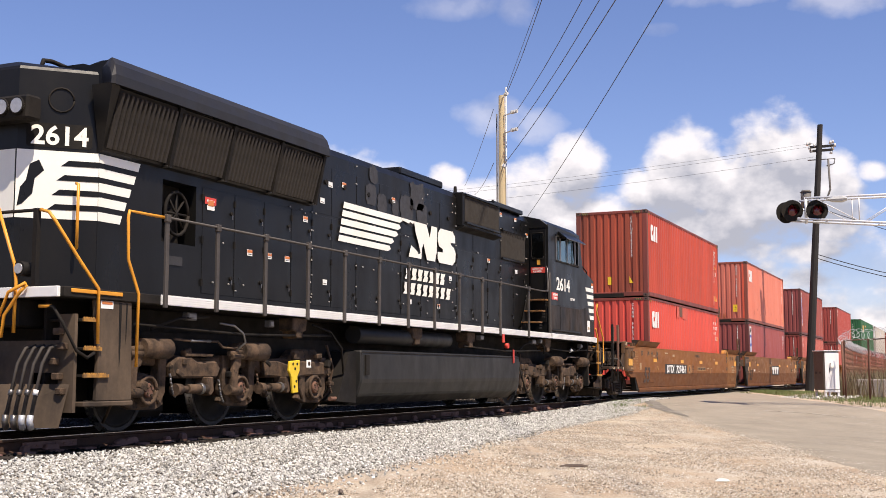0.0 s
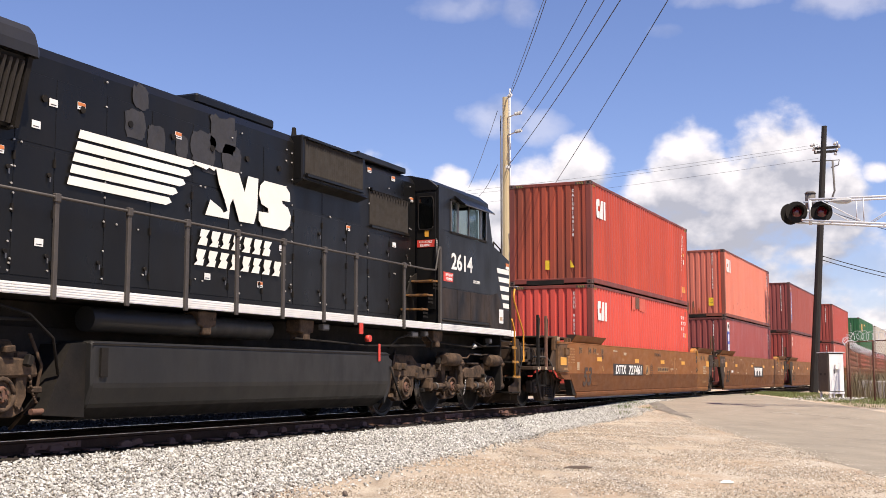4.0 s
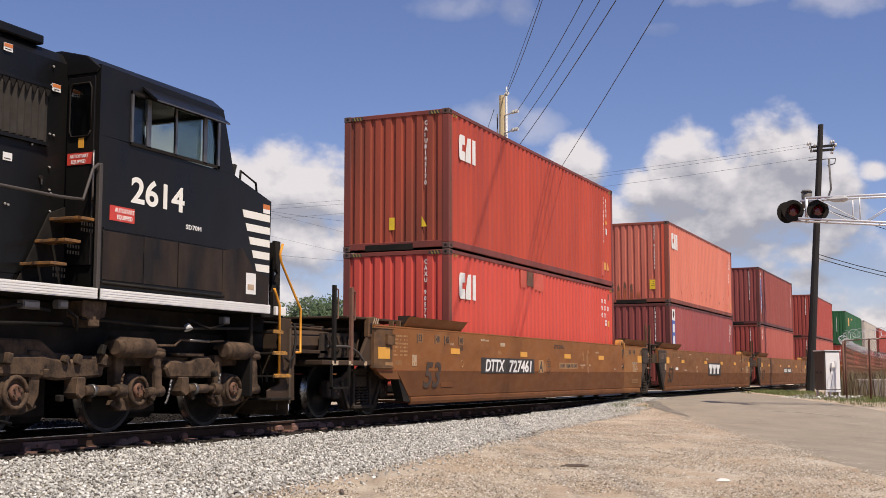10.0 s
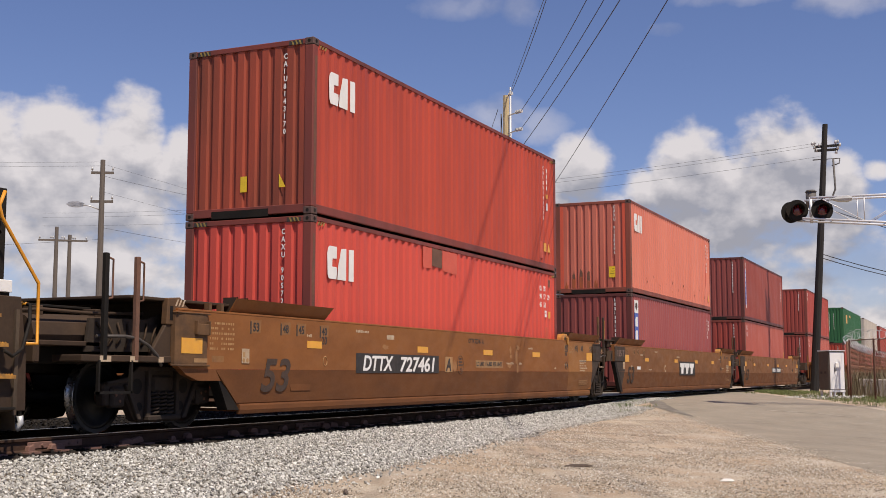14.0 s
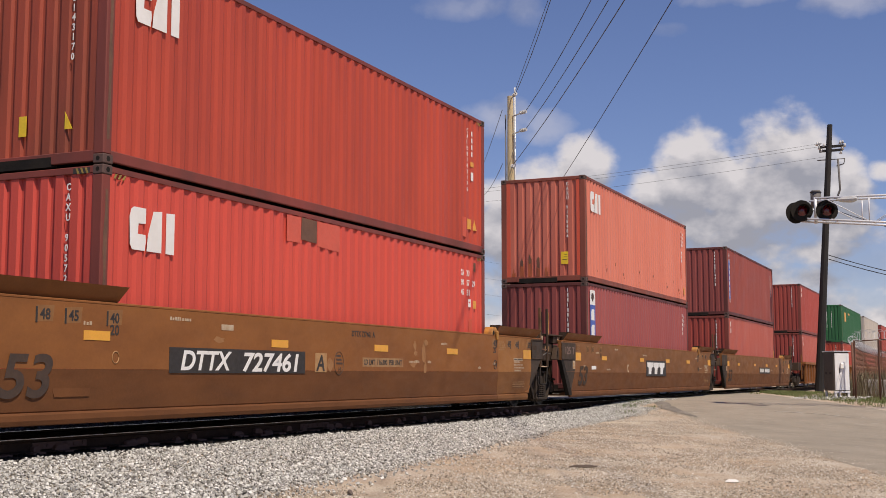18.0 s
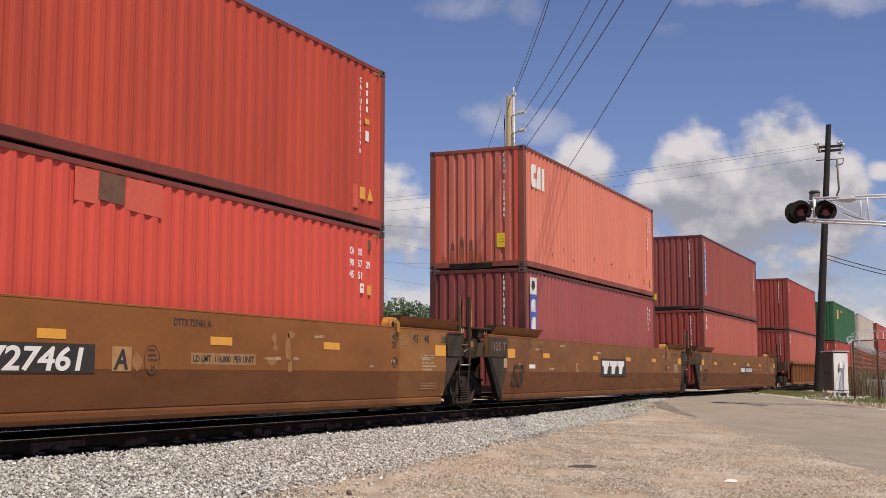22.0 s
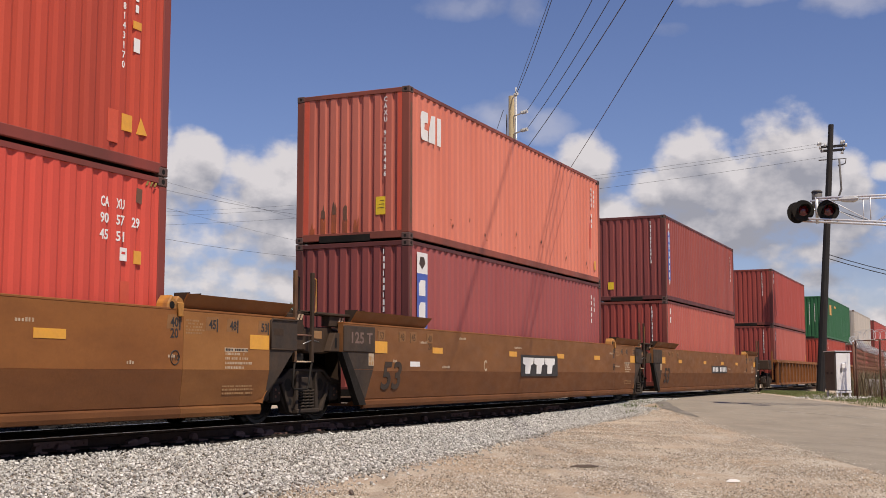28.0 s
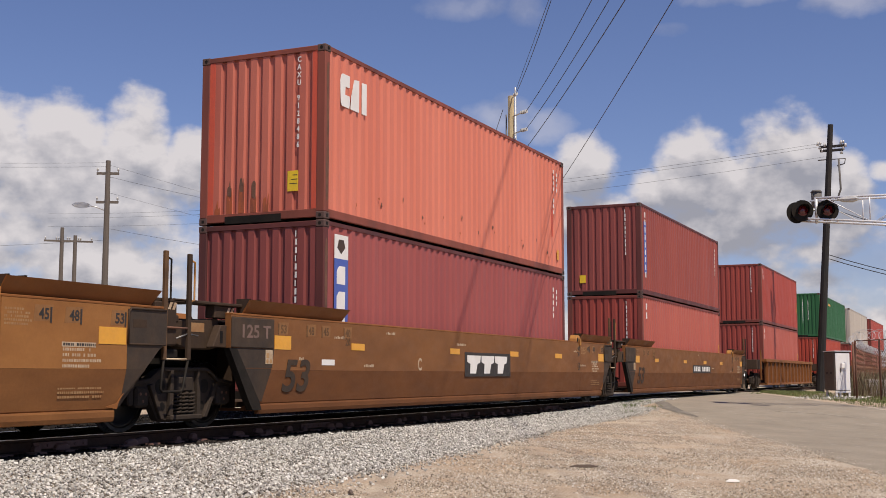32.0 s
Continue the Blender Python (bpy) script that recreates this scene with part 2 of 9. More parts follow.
M = {
    "black": mat("locomotive_black", (0.0062, 0.0062, 0.006), 0.36, second=(0.0125, 0.0112, 0.0098), scale=0.9, amount=0.8, grain=0.3, bump=0.03, streak=2.5, spec=0.22,
                 spots=(0.02, 0.018, 0.015), spot_at=0.7, spot_scale=3.2),
    "frame_black": mat("grime_and_shade_black", (0.01, 0.0092, 0.0085), 0.75, second=(0.026, 0.021, 0.016), scale=1.7, amount=0.9, grain=0.3, bump=0.15, spec=0.15),
    "tank": mat("tank_black", (0.014, 0.0138, 0.0135), 0.5, second=(0.028, 0.026, 0.023), scale=1.4, amount=0.8, streak=2, grain=0.2, bump=0.03, spec=0.3),
    "truck": mat("brake_dust_steel", (0.115, 0.073, 0.045), 0.92, second=(0.02, 0.015, 0.011), scale=5.5, amount=0.95, grain=0.4, bump=0.5, spots=(0.016, 0.013, 0.01), spot_at=0.6, spot_scale=7, spec=0.25),
    "grille": mat("grille_metal", (0.026, 0.02, 0.0145), 0.85, second=(0.013, 0.011, 0.009), scale=3, grain=0.3, bump=0.1),
    "white": mat("white_paint", (0.8, 0.79, 0.75), 0.5, second=(0.66, 0.64, 0.58), scale=2.2, amount=0.6, bump=0.02, grain=0.06),
    "cream": mat("reflective_white", (0.82, 0.8, 0.72), 0.4, second=(0.75, 0.72, 0.6), scale=1.3, amount=0.6, grain=0.05, bump=0.01),
    "orange": mat("safety_orange", (0.72, 0.3, 0.02), 0.5, second=(0.5, 0.2, 0.02), scale=4, grain=0.12, bump=0.05),
    "yellow": mat("tool_yellow", (0.8, 0.55, 0.02), 0.5, second=(0.55, 0.36, 0.03), scale=6, grain=0.15, spots=(0.05, 0.04, 0.03), spot_at=0.66, spot_scale=9),
    "amber": mat("reflector_amber", (0.75, 0.36, 0.04), 0.45, second=(0.6, 0.28, 0.05), scale=7, grain=0.1, bump=0.02),
    "red": mat("label_red", (0.6, 0.05, 0.03), 0.5, second=(0.5, 0.06, 0.05), bump=0.02),
    "dark": mat("stencil_black", (0.025, 0.022, 0.02), 0.6, second=(0.05, 0.04, 0.03), scale=5),
    "faded": mat("faded_stencil", (0.05, 0.034, 0.025), 0.7, second=(0.1, 0.052, 0.028), scale=6),
    "pale": mat("faded_lettering", (0.5, 0.4, 0.28), 0.7, second=(0.33, 0.2, 0.1), scale=8, amount=0.8),
    "steel": mat("worn_steel", (0.22, 0.21, 0.2), 0.4, 0.8, second=(0.12, 0.1, 0.08), scale=4, bump=0.1),
    "wheel": mat("wheel_steel", (0.018, 0.0155, 0.0135), 0.62, 0.1, second=(0.012, 0.011, 0.01), scale=3, grain=0.25, bump=0.1, spec=0.2),
    "tread": mat("polished_tread", (0.3, 0.29, 0.28), 0.3, 1.0, second=(0.35, 0.33, 0.3), scale=6, grain=0.1, bump=0.03),
    "rubber": mat("hose_rubber", (0.018, 0.017, 0.016), 0.8, second=(0.05, 0.042, 0.035), scale=6),
    "glass": mat("cab_glass", (0.34, 0.42, 0.42), 0.02, second=(0.28, 0.35, 0.35), grain=0.02, bump=0.0, glass=1.0),
    "chrome": mat("lamp_chrome", (0.55, 0.53, 0.5), 0.4, 0.7, second=(0.35, 0.33, 0.3), scale=14, bump=0.02),
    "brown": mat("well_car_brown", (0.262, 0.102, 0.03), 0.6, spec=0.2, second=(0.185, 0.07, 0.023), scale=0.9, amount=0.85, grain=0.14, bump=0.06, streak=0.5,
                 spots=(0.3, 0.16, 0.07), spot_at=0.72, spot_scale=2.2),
    "brown_low": mat("well_car_low_brown", (0.168, 0.066, 0.023), 0.7, spec=0.2, second=(0.115, 0.046, 0.018), scale=1.1, amount=0.8, grain=0.18, bump=0.1, streak=0.4),
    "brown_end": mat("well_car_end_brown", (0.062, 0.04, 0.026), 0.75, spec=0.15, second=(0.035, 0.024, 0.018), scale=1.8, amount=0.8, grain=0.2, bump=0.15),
    "rust": mat("rusty_steel", (0.16, 0.075, 0.045), 0.85, second=(0.07, 0.04, 0.03), scale=4, grain=0.3, bump=0.3),
    "rail": mat("rail_rust", (0.075, 0.042, 0.028), 0.85, second=(0.018, 0.013, 0.011), scale=2.5, grain=0.3, bump=0.2, spec=0.12),
    "joint": mat("joint_bar_rust", (0.2, 0.105, 0.08), 0.88, second=(0.06, 0.038, 0.03), scale=3, grain=0.3, bump=0.3),
    "railtop": mat("rail_top", (0.42, 0.41, 0.4), 0.25, 1.0, second=(0.3, 0.28, 0.26), scale=2, bump=0.03),
    "tie": mat("creosoted_tie", (0.03, 0.024, 0.02), 0.9, second=(0.06, 0.05, 0.042), scale=4, grain=0.35, bump=0.5, spec=0.1),
    "asphalt": mat("old_asphalt", (0.29, 0.252, 0.196), 0.9, second=(0.215, 0.188, 0.147), scale=0.9, amount=0.8, fine=34, grain=0.42, bump=0.5, spots=(0.33, 0.3, 0.25), spot_at=0.6, spot_scale=2.6, spec=0.2),
    "asphalt_new": mat("asphalt_patch", (0.15, 0.135, 0.115), 0.9, second=(0.25, 0.225, 0.185), scale=2.6, amount=0.9, fine=34, grain=0.5, bump=0.6, spec=0.2),
    "scraped": mat("scraped_asphalt", (0.4, 0.36, 0.3), 0.9, second=(0.3, 0.265, 0.21), scale=4, fine=50, grain=0.35, bump=0.3),
    "grass": mat("grass_blades", (0.09, 0.13, 0.03), 0.7, second=(0.17, 0.17, 0.06), scale=2, amount=0.8, grain=0.3, bump=0.0),
    "leaf": mat("tree_leaves", (0.032, 0.062, 0.016), 0.6, second=(0.055, 0.09, 0.026), scale=0.6, amount=0.9, grain=0.3, bump=0.0),
    "bark": mat("tree_bark", (0.12, 0.09, 0.07), 0.9, second=(0.07, 0.05, 0.04), scale=4, bump=0.4),
    "pole": mat("weathered_pole", (0.13, 0.108, 0.088), 0.85, second=(0.085, 0.07, 0.058), scale=3, streak=8, grain=0.2, bump=0.3),
    "pole_new": mat("new_pole_wood", (0.52, 0.42, 0.24), 0.8, second=(0.42, 0.33, 0.18), scale=3, streak=8, grain=0.12, bump=0.2),
    "pole_dark": mat("creosote_pole", (0.014, 0.012, 0.011), 0.85, second=(0.028, 0.023, 0.02), scale=3, streak=8, grain=0.3, bump=0.3),
    "wire": mat("cable_black", (0.02, 0.02, 0.022), 0.6, bump=0.0),
    "galv": mat("galvanised_steel", (0.55, 0.56, 0.57), 0.45, 0.4, second=(0.42, 0.43, 0.44), scale=5, grain=0.1, bump=0.05),
    "alu": mat("aluminium_paint", (0.7, 0.71, 0.72), 0.45, 0.2, second=(0.6, 0.6, 0.6), scale=3, grain=0.07, bump=0.03),
    "cabinet_side": mat("cabinet_shaded_side", (0.11, 0.095, 0.08), 0.6, second=(0.085, 0.075, 0.065), scale=2, spec=0.2),
    "cabinet_white": mat("cabinet_silver_white", (0.78, 0.78, 0.77), 0.4, 0.1, second=(0.68, 0.68, 0.66), scale=3, grain=0.06, bump=0.03),
    "lens": mat("signal_red_lens", (0.12, 0.006, 0.01), 0.15, second=(0.08, 0.004, 0.006), bump=0.0, spec=0.8),
    "insulator": mat("grey_insulator", (0.5, 0.5, 0.48), 0.3, bump=0.02),
    "weeds": mat("dry_brush", (0.16, 0.13, 0.08), 0.9, second=(0.09, 0.1, 0.04), scale=1.5, amount=0.8, grain=0.3, bump=0.0),
    "concrete": mat("old_concrete", (0.36, 0.34, 0.3), 0.9, second=(0.26, 0.24, 0.21), scale=2, bump=0.3),
    "blue": mat("logo_blue", (0.06, 0.11, 0.4), 0.5, second=(0.1, 0.15, 0.42), bump=0.02),
    "tire_grey": mat("junction_grey", (0.12, 0.11, 0.1), 0.7, bump=0.1),
}


def box_paint(name, base, worn, chips=(0.13, 0.06, 0.045), at=0.7):
    return mat(name, base, 0.55, second=worn, scale=0.8, amount=1.0, fine=40, grain=0.1, bump=0.03, streak=5.0, spots=chips, spot_at=at, spot_scale=2.4, spec=0.3)


def stone_mat(name, tones, fine=18):
    """Broken stone: each piece takes its own tone."""
    m = bpy.data.materials.new(name)
    m.use_nodes = True
    nt = m.node_tree
    p = nt.nodes["Principled BSDF"]
    p.inputs["Roughness"].default_value = 0.92
    p.inputs["Specular IOR Level"].default_value = 0.12
    geo, ramp = nt.nodes.new("ShaderNodeNewGeometry"), nt.nodes.new("ShaderNodeValToRGB")
    r = ramp.color_ramp
    r.elements[0].color, r.elements[1].color = (*tones[0], 1), (*tones[-1], 1)
    for i, c in enumerate(tones[1:-1]):
        r.elements.new((i + 1) / (len(tones) - 1)).color = (*c, 1)
    nt.links.new(geo.outputs["Random Per Island"], ramp.inputs[0])
    co, no, mx = nt.nodes.new("ShaderNodeTexCoord"), nt.nodes.new("ShaderNodeTexNoise"), nt.nodes.new("ShaderNodeMix")
    no.inputs["Scale"].default_value = fine
    nt.links.new(co.outputs["Object"], no.inputs["Vector"])
    mx.data_type, mx.blend_type = "RGBA", "MULTIPLY"
    mx.inputs["Factor"].default_value = 0.5
    nt.links.new(ramp.outputs[0], mx.inputs["A"])
    nt.links.new(no.outputs[0], mx.inputs["B"])
    nt.links.new(mx.outputs["Result"], p.inputs["Base Color"])
    return m


M["ballast"] = stone_mat("limestone_ballast", [(0.26, 0.25, 0.22), (0.74, 0.725, 0.65), (0.46, 0.45, 0.41), (0.93, 0.91, 0.84), (0.17, 0.16, 0.14), (0.64, 0.62, 0.55)])
M["gravel"] = stone_mat("yard_gravel", [(0.24, 0.19, 0.135), (0.6, 0.52, 0.41), (0.45, 0.36, 0.26), (0.92, 0.87, 0.77), (0.5, 0.44, 0.35), (0.16, 0.125, 0.09)])


def ground_mat():
    """Tan dirt and crushed stone, greyer towards the track."""
    m = bpy.data.materials.new("dirt_and_gravel")
    m.use_nodes = True
    nt = m.node_tree
    N, link = nt.nodes.new, nt.links.new
    p = nt.nodes["Principled BSDF"]
    p.inputs["Roughness"].default_value = 0.95
    co = N("ShaderNodeTexCoord")

    def noise_at(s, d, r):
        n = N("ShaderNodeTexNoise")
        n.inputs["Scale"].default_value, n.inputs["Detail"].default_value, n.inputs["Roughness"].default_value = s, d, r
        link(co.outputs["Object"], n.inputs["Vector"])
        return n.outputs[0]

    def ramped(v, stops):
        r = N("ShaderNodeValToRGB")
        e = r.color_ramp.elements
        e[0].position, e[0].color = stops[0][0], (*stops[0][1], 1)
        e[1].position, e[1].color = stops[-1][0], (*stops[-1][1], 1)
        for pos, c in stops[1:-1]:
            e.new(pos).color = (*c, 1)
        link(v, r.inputs[0])
        return r.outputs[0]

    def mixed(f, a, b, kind="MIX"):
        x = N("ShaderNodeMix")
        x.data_type, x.blend_type = "RGBA", kind
        for v, k in ((f, "Factor"), (a, "A"), (b, "B")):
            if isinstance(v, float):
                x.inputs[k].default_value = v
            else:
                link(v, x.inputs[k])
        return x.outputs["Result"]

    dirt = ramped(noise_at(0.45, 6, 0.65), [(0.35, (0.42, 0.32, 0.21)), (0.5, (0.32, 0.225, 0.14)), (0.65, (0.45, 0.375, 0.275))])
    speck = ramped(noise_at(60, 4, 0.8), [(0.38, (0.55, 0.53, 0.5)), (0.5, (1.0, 1.0, 1.0)), (0.66, (1.5, 1.48, 1.42))])
    dirt = mixed(0.6, dirt, speck, "MULTIPLY")
    stone = ramped(noise_at(34, 8, 0.8), [(0.35, (0.11, 0.095, 0.075)), (0.5, (0.43, 0.38, 0.3)), (0.66, (0.8, 0.75, 0.66))])
    where = ramped(noise_at(0.6, 9, 0.75), [(0.38, (0.05, 0.05, 0.05)), (0.62, (0.75, 0.75, 0.75))])
    sepn = N("ShaderNodeSeparateColor")
    link(where, sepn.inputs[0])
    col = mixed(sepn.outputs[0], dirt, stone)
    # packed wheel tracks: dark stripes along two lines, worn uneven
    sep = N("ShaderNodeSeparateXYZ")
    link(co.outputs["Object"], sep.inputs[0])

    def calc(op, a, b):
        n = N("ShaderNodeMath")
        n.operation = op
        for k, v in enumerate((a, b)):
            if isinstance(v, (int, float)):
                n.inputs[k].default_value = v
            else:
                link(v, n.inputs[k])
        return n.outputs[0]
    wob = calc("MULTIPLY", calc("SUBTRACT", noise_at(0.9, 4, 0.6), 0.5), 0.5)
    track = None
    for x0, y0, ny, nx in ((21.3, -2.75, 0.923, -0.384), (14.5, -3.5, 0.905, -0.425), (21.0, -4.1, 0.923, -0.384)):
        d = calc("ADD", calc("ADD", calc("MULTIPLY", calc("SUBTRACT", sep.outputs[1], y0), ny), calc("MULTIPLY", calc("SUBTRACT", sep.outputs[0], x0), nx)), wob)
        g = calc("MAXIMUM", calc("SUBTRACT", 1.0, calc("DIVIDE", calc("ABSOLUTE", d, 0), 0.16)), 0.0)
        track = g if track is None else calc("MAXIMUM", track, g)
    dark = N("ShaderNodeMix")
    dark.data_type, dark.blend_type = "RGBA", "MULTIPLY"
    link(calc("MULTIPLY", track, 0.4), dark.inputs["Factor"])
    link(col, dark.inputs["A"])
    dark.inputs["B"].default_value = (0.5, 0.48, 0.46, 1)
    col = dark.outputs["Result"]
    link(col, p.inputs["Base Color"])
    b = N("ShaderNodeBump")
    b.inputs["Strength"].default_value, b.inputs["Distance"].default_value = 0.6, 0.03
    link(noise_at(22, 8, 0.75), b.inputs["Height"])
    link(b.outputs[0], p.inputs["Normal"])
    return m


# Oily bed stone and dirt; the train's shade is put into these near-black tones.
M["cinder"] = stone_mat("oily_shaded_bed", [(0.014, 0.012, 0.01), (0.034, 0.03, 0.026), (0.02, 0.017, 0.015), (0.06, 0.052, 0.044)])
M["bed"] = mat("shaded_bed_dirt", (0.014, 0.012, 0.01), 0.95, second=(0.008, 0.007, 0.006), scale=2, grain=0.4, bump=0.5, spec=0.08)
M["ground"] = ground_mat()


# ---- mesh helpers ----
def part(name, bm, material, parent, label="", category="", group="", kind=""):
    """One mesh object of the bmesh, under parent (or at top level)."""
    me = bpy.data.meshes.new(name)
    bm.to_mesh(me)
    bm.free()
    me.materials.append(M[material] if isinstance(material, str) else material)
    ob = new(name, me)
    ob.parent = parent
    return tagged(ob, label, category, group, kind)


def share(ob, m, parent=None):
    """Another object on the same mesh, at the pose m."""
    o = new(ob.name, ob.data)
    o.parent = parent or ob.parent
    o.matrix_basis = m
    return o


def thing(name, label, category, group="", kind=""):
    return tagged(new(name), label, category, group, kind)


def bm_new():
    return bmesh.new()


def box(bm, x0, x1, y0, y1, z0, z1, bevel=0.0):
    vs = [bm.verts.new((x, y, z)) for x in (x0, x1) for y in (y0, y1) for z in (z0, z1)]
    fs = [bm.faces.new([vs[i] for i in f]) for f in ((0, 1, 3, 2), (4, 6, 7, 5), (0, 4, 5, 1), (2, 3, 7, 6), (0, 2, 6, 4), (1, 5, 7, 3))]
    if bevel:
        es = list({e for f in fs for e in f.edges})
        bmesh.ops.bevel(bm, geom=es, offset=bevel, segments=1, affect="EDGES")
    return bm


def prism(bm, pts, axis, a, b, bevel=0.0):
    """A polygon drawn out along an axis. pts: (y, z) for x, (x, z) for y, (x, y) for z."""
    def at(p, c):
        return {"x": (c, p[0], p[1]), "y": (p[0], c, p[1]), "z": (p[0], p[1], c)}[axis]
    lo, hi = [bm.verts.new(at(p, a)) for p in pts], [bm.verts.new(at(p, b)) for p in pts]
    n = len(pts)
    fs = [bm.faces.new(lo), bm.faces.new(hi)]
    fs += [bm.faces.new((lo[i], lo[(i + 1) % n], hi[(i + 1) % n], hi[i])) for i in range(n)]
    bmesh.ops.recalc_face_normals(bm, faces=fs)
    if bevel:
        bmesh.ops.bevel(bm, geom=list({e for f in fs for e in f.edges}), offset=bevel, segments=1, affect="EDGES")
    return bm


def loft(bm, rings, close=True, caps=True):
    """Skin rings of equal count."""
    vr = [[bm.verts.new(p) for p in r] for r in rings]
    n = len(vr[0])
    fs = []
    for a, b in zip(vr, vr[1:]):
        for i in range(n if close else n - 1):
            fs.append(bm.faces.new((a[i], a[(i + 1) % n], b[(i + 1) % n], b[i])))
    if close and caps:
        fs += [bm.faces.new(vr[0]), bm.faces.new(vr[-1])]
    bmesh.ops.recalc_face_normals(bm, faces=fs)
    return bm


def cyl(bm, p, q, r, r2=None, n=12, smooth=True):
    """A rod or cone from p to q."""
    p, q = Vector(p), Vector(q)
    d = (q - p).normalized()
    u = d.orthogonal().normalized()
    w = d.cross(u)
    r2 = r if r2 is None else r2
    ring = [(math.cos(2 * math.pi * i / n), math.sin(2 * math.pi * i / n)) for i in range(n)]
    a = [bm.verts.new(p + (u * c + w * s) * r) for c, s in ring]
    b = [bm.verts.new(q + (u * c + w * s) * r2) for c, s in ring]
    for i in range(n):
        bm.faces.new((a[i], a[(i + 1) % n], b[(i + 1) % n], b[i])).smooth = smooth
    bm.faces.new(a[::-1]), bm.faces.new(b)
    return bm


def tube(bm, pts, r, n=8):
    """A bent rod through pts."""
    pts = [Vector(p) for p in pts]
    rings, prev = [], None
    for i, p in enumerate(pts):
        d = ((pts[i + 1] - p) if i + 1 < len(pts) else (p - pts[i - 1])).normalized()
        if 0 < i < len(pts) - 1:
            d = (d + (p - pts[i - 1]).normalized()).normalized()
        u = (prev - d * prev.dot(d)).normalized() if prev is not None else d.orthogonal().normalized()
        prev = u
        w = d.cross(u)
        rings.append([bm.verts.new(p + (u * math.cos(2 * math.pi * k / n) + w * math.sin(2 * math.pi * k / n)) * r) for k in range(n)])
    for a, b in zip(rings, rings[1:]):
        for k in range(n):
            bm.faces.new((a[k], a[(k + 1) % n], b[(k + 1) % n], b[k])).smooth = True
    bm.faces.new(rings[0][::-1]), bm.faces.new(rings[-1])
    return bm


def curve_pts(a, b, sag, n=24):
    """A hanging line from a to b."""
    a, b = Vector(a), Vector(b)
    return [a.lerp(b, i / n) - Vector((0, 0, 4 * sag * (i / n) * (1 - i / n))) for i in range(n + 1)]


def plate(bm, pts, y, t=0.004):
    """A thin plate standing on the plane y, facing -y; pts: (x, z)."""
    return prism(bm, pts, "y", y - t, y)


def rect(bm, x0, x1, z0, z1, y, t=0.004):
    return plate(bm, [(x0, z0), (x1, z0), (x1, z1), (x0, z1)], y, t)


def letters(name, me, material, parent, label):
    """A mesh of lettering taken apart, one object for each sign."""
    root = list(range(len(me.vertices)))

    def top(i):
        while root[i] != i:
            root[i] = root[root[i]]
            i = root[i]
        return i
    for e in me.edges:
        a, b = e.vertices
        root[top(a)] = top(b)
    signs = {}
    for f in me.polygons:
        signs.setdefault(top(f.vertices[0]), []).append(tuple(f.vertices))
    ob = None
    for faces in signs.values():
        used = {v: k for k, v in enumerate(sorted({v for f in faces for v in f}))}
        one = bpy.data.meshes.new(name)
        one.from_pydata([tuple(me.vertices[v].co) for v in used], [], [[used[v] for v in f] for f in faces])
        one.materials.append(M[material])
        ob = new(name, one)
        ob.parent = parent
        tagged(ob, label)
    bpy.data.meshes.remove(me)
    return ob


def words(name, text, size, material, parent, m, shear=0.0, wide=1.0, label="", width=0.0):
    """Raised lettering as a mesh; m places its lower left corner, letters in the xy plane of m."""
    c = bpy.data.curves.new(name, "FONT")
    c.body, c.size, c.shear, c.extrude, c.resolution_u, c.offset = text, size, shear, 0.002, 5 if size > 0.2 else 2, size * 0.022
    o = bpy.data.objects.new(name, c)
    scene.collection.objects.link(o)
    me = bpy.data.meshes.new_from_object(o)
    bpy.data.objects.remove(o)
    if width:
        xs = [v.co.x for v in me.vertices]
        wide = width / (max(xs) - min(xs))
    me.transform(m @ Matrix.Diagonal((wide, 1, 1, 1)))
    me.materials.clear()
    me.materials.append(M[material])
    if size >= 0.2 and len(text) > 1:
        return letters(name, me, material, parent, label)
    ob = new(name, me)
    ob.parent = parent
    return tagged(ob, label)


def on_side(x, y, z):
    """The pose of lettering on a side that faces -y."""
    return pose(x, y, z, 90, 0, 0)


def on_end(x, y, z):
    """The pose of lettering on an end that faces -x."""
    return Matrix.Translation((x, y, z)) @ Matrix(((0, 0, -1, 0), (-1, 0, 0, 0), (0, 1, 0, 0), (0, 0, 0, 1)))


# ---- the train's motion ----
def travel(t):
    """How far the train has rolled along the track, in metres; 0 near the thirteenth second."""
    return ((((-1.72781032e-06 * t + 1.35618821e-04) * t - 3.72697341e-03) * t + 2.61405563e-02) * t + 1.63653878) * t - 20.783


RIDERS, ROLLERS = [], []


def rides(ob, u, z=0.0):
    """Note a thing of the train that stands at u metres of the train."""
    RIDERS.append((ob, u, z))
    ob.matrix_basis = pose(u - travel(0), 0, z)
    return ob


def motions():
    for ob, u, z in RIDERS:
        walk(ob, [(t, pose(u - travel(t), 0, z)) for t in range(33)])
    for ob, x, z in ROLLERS:
        walk(ob, [(t / 2.5, pose(x, 0, z, 0, -math.degrees(travel(t / 2.5) / z), 0)) for t in range(81)])


# ---- ground, track and road ----
def sstep(a, b, x):
    k = min(1.0, max(0.0, (x - a) / (b - a)))
    return k * k * (3 - 2 * k)


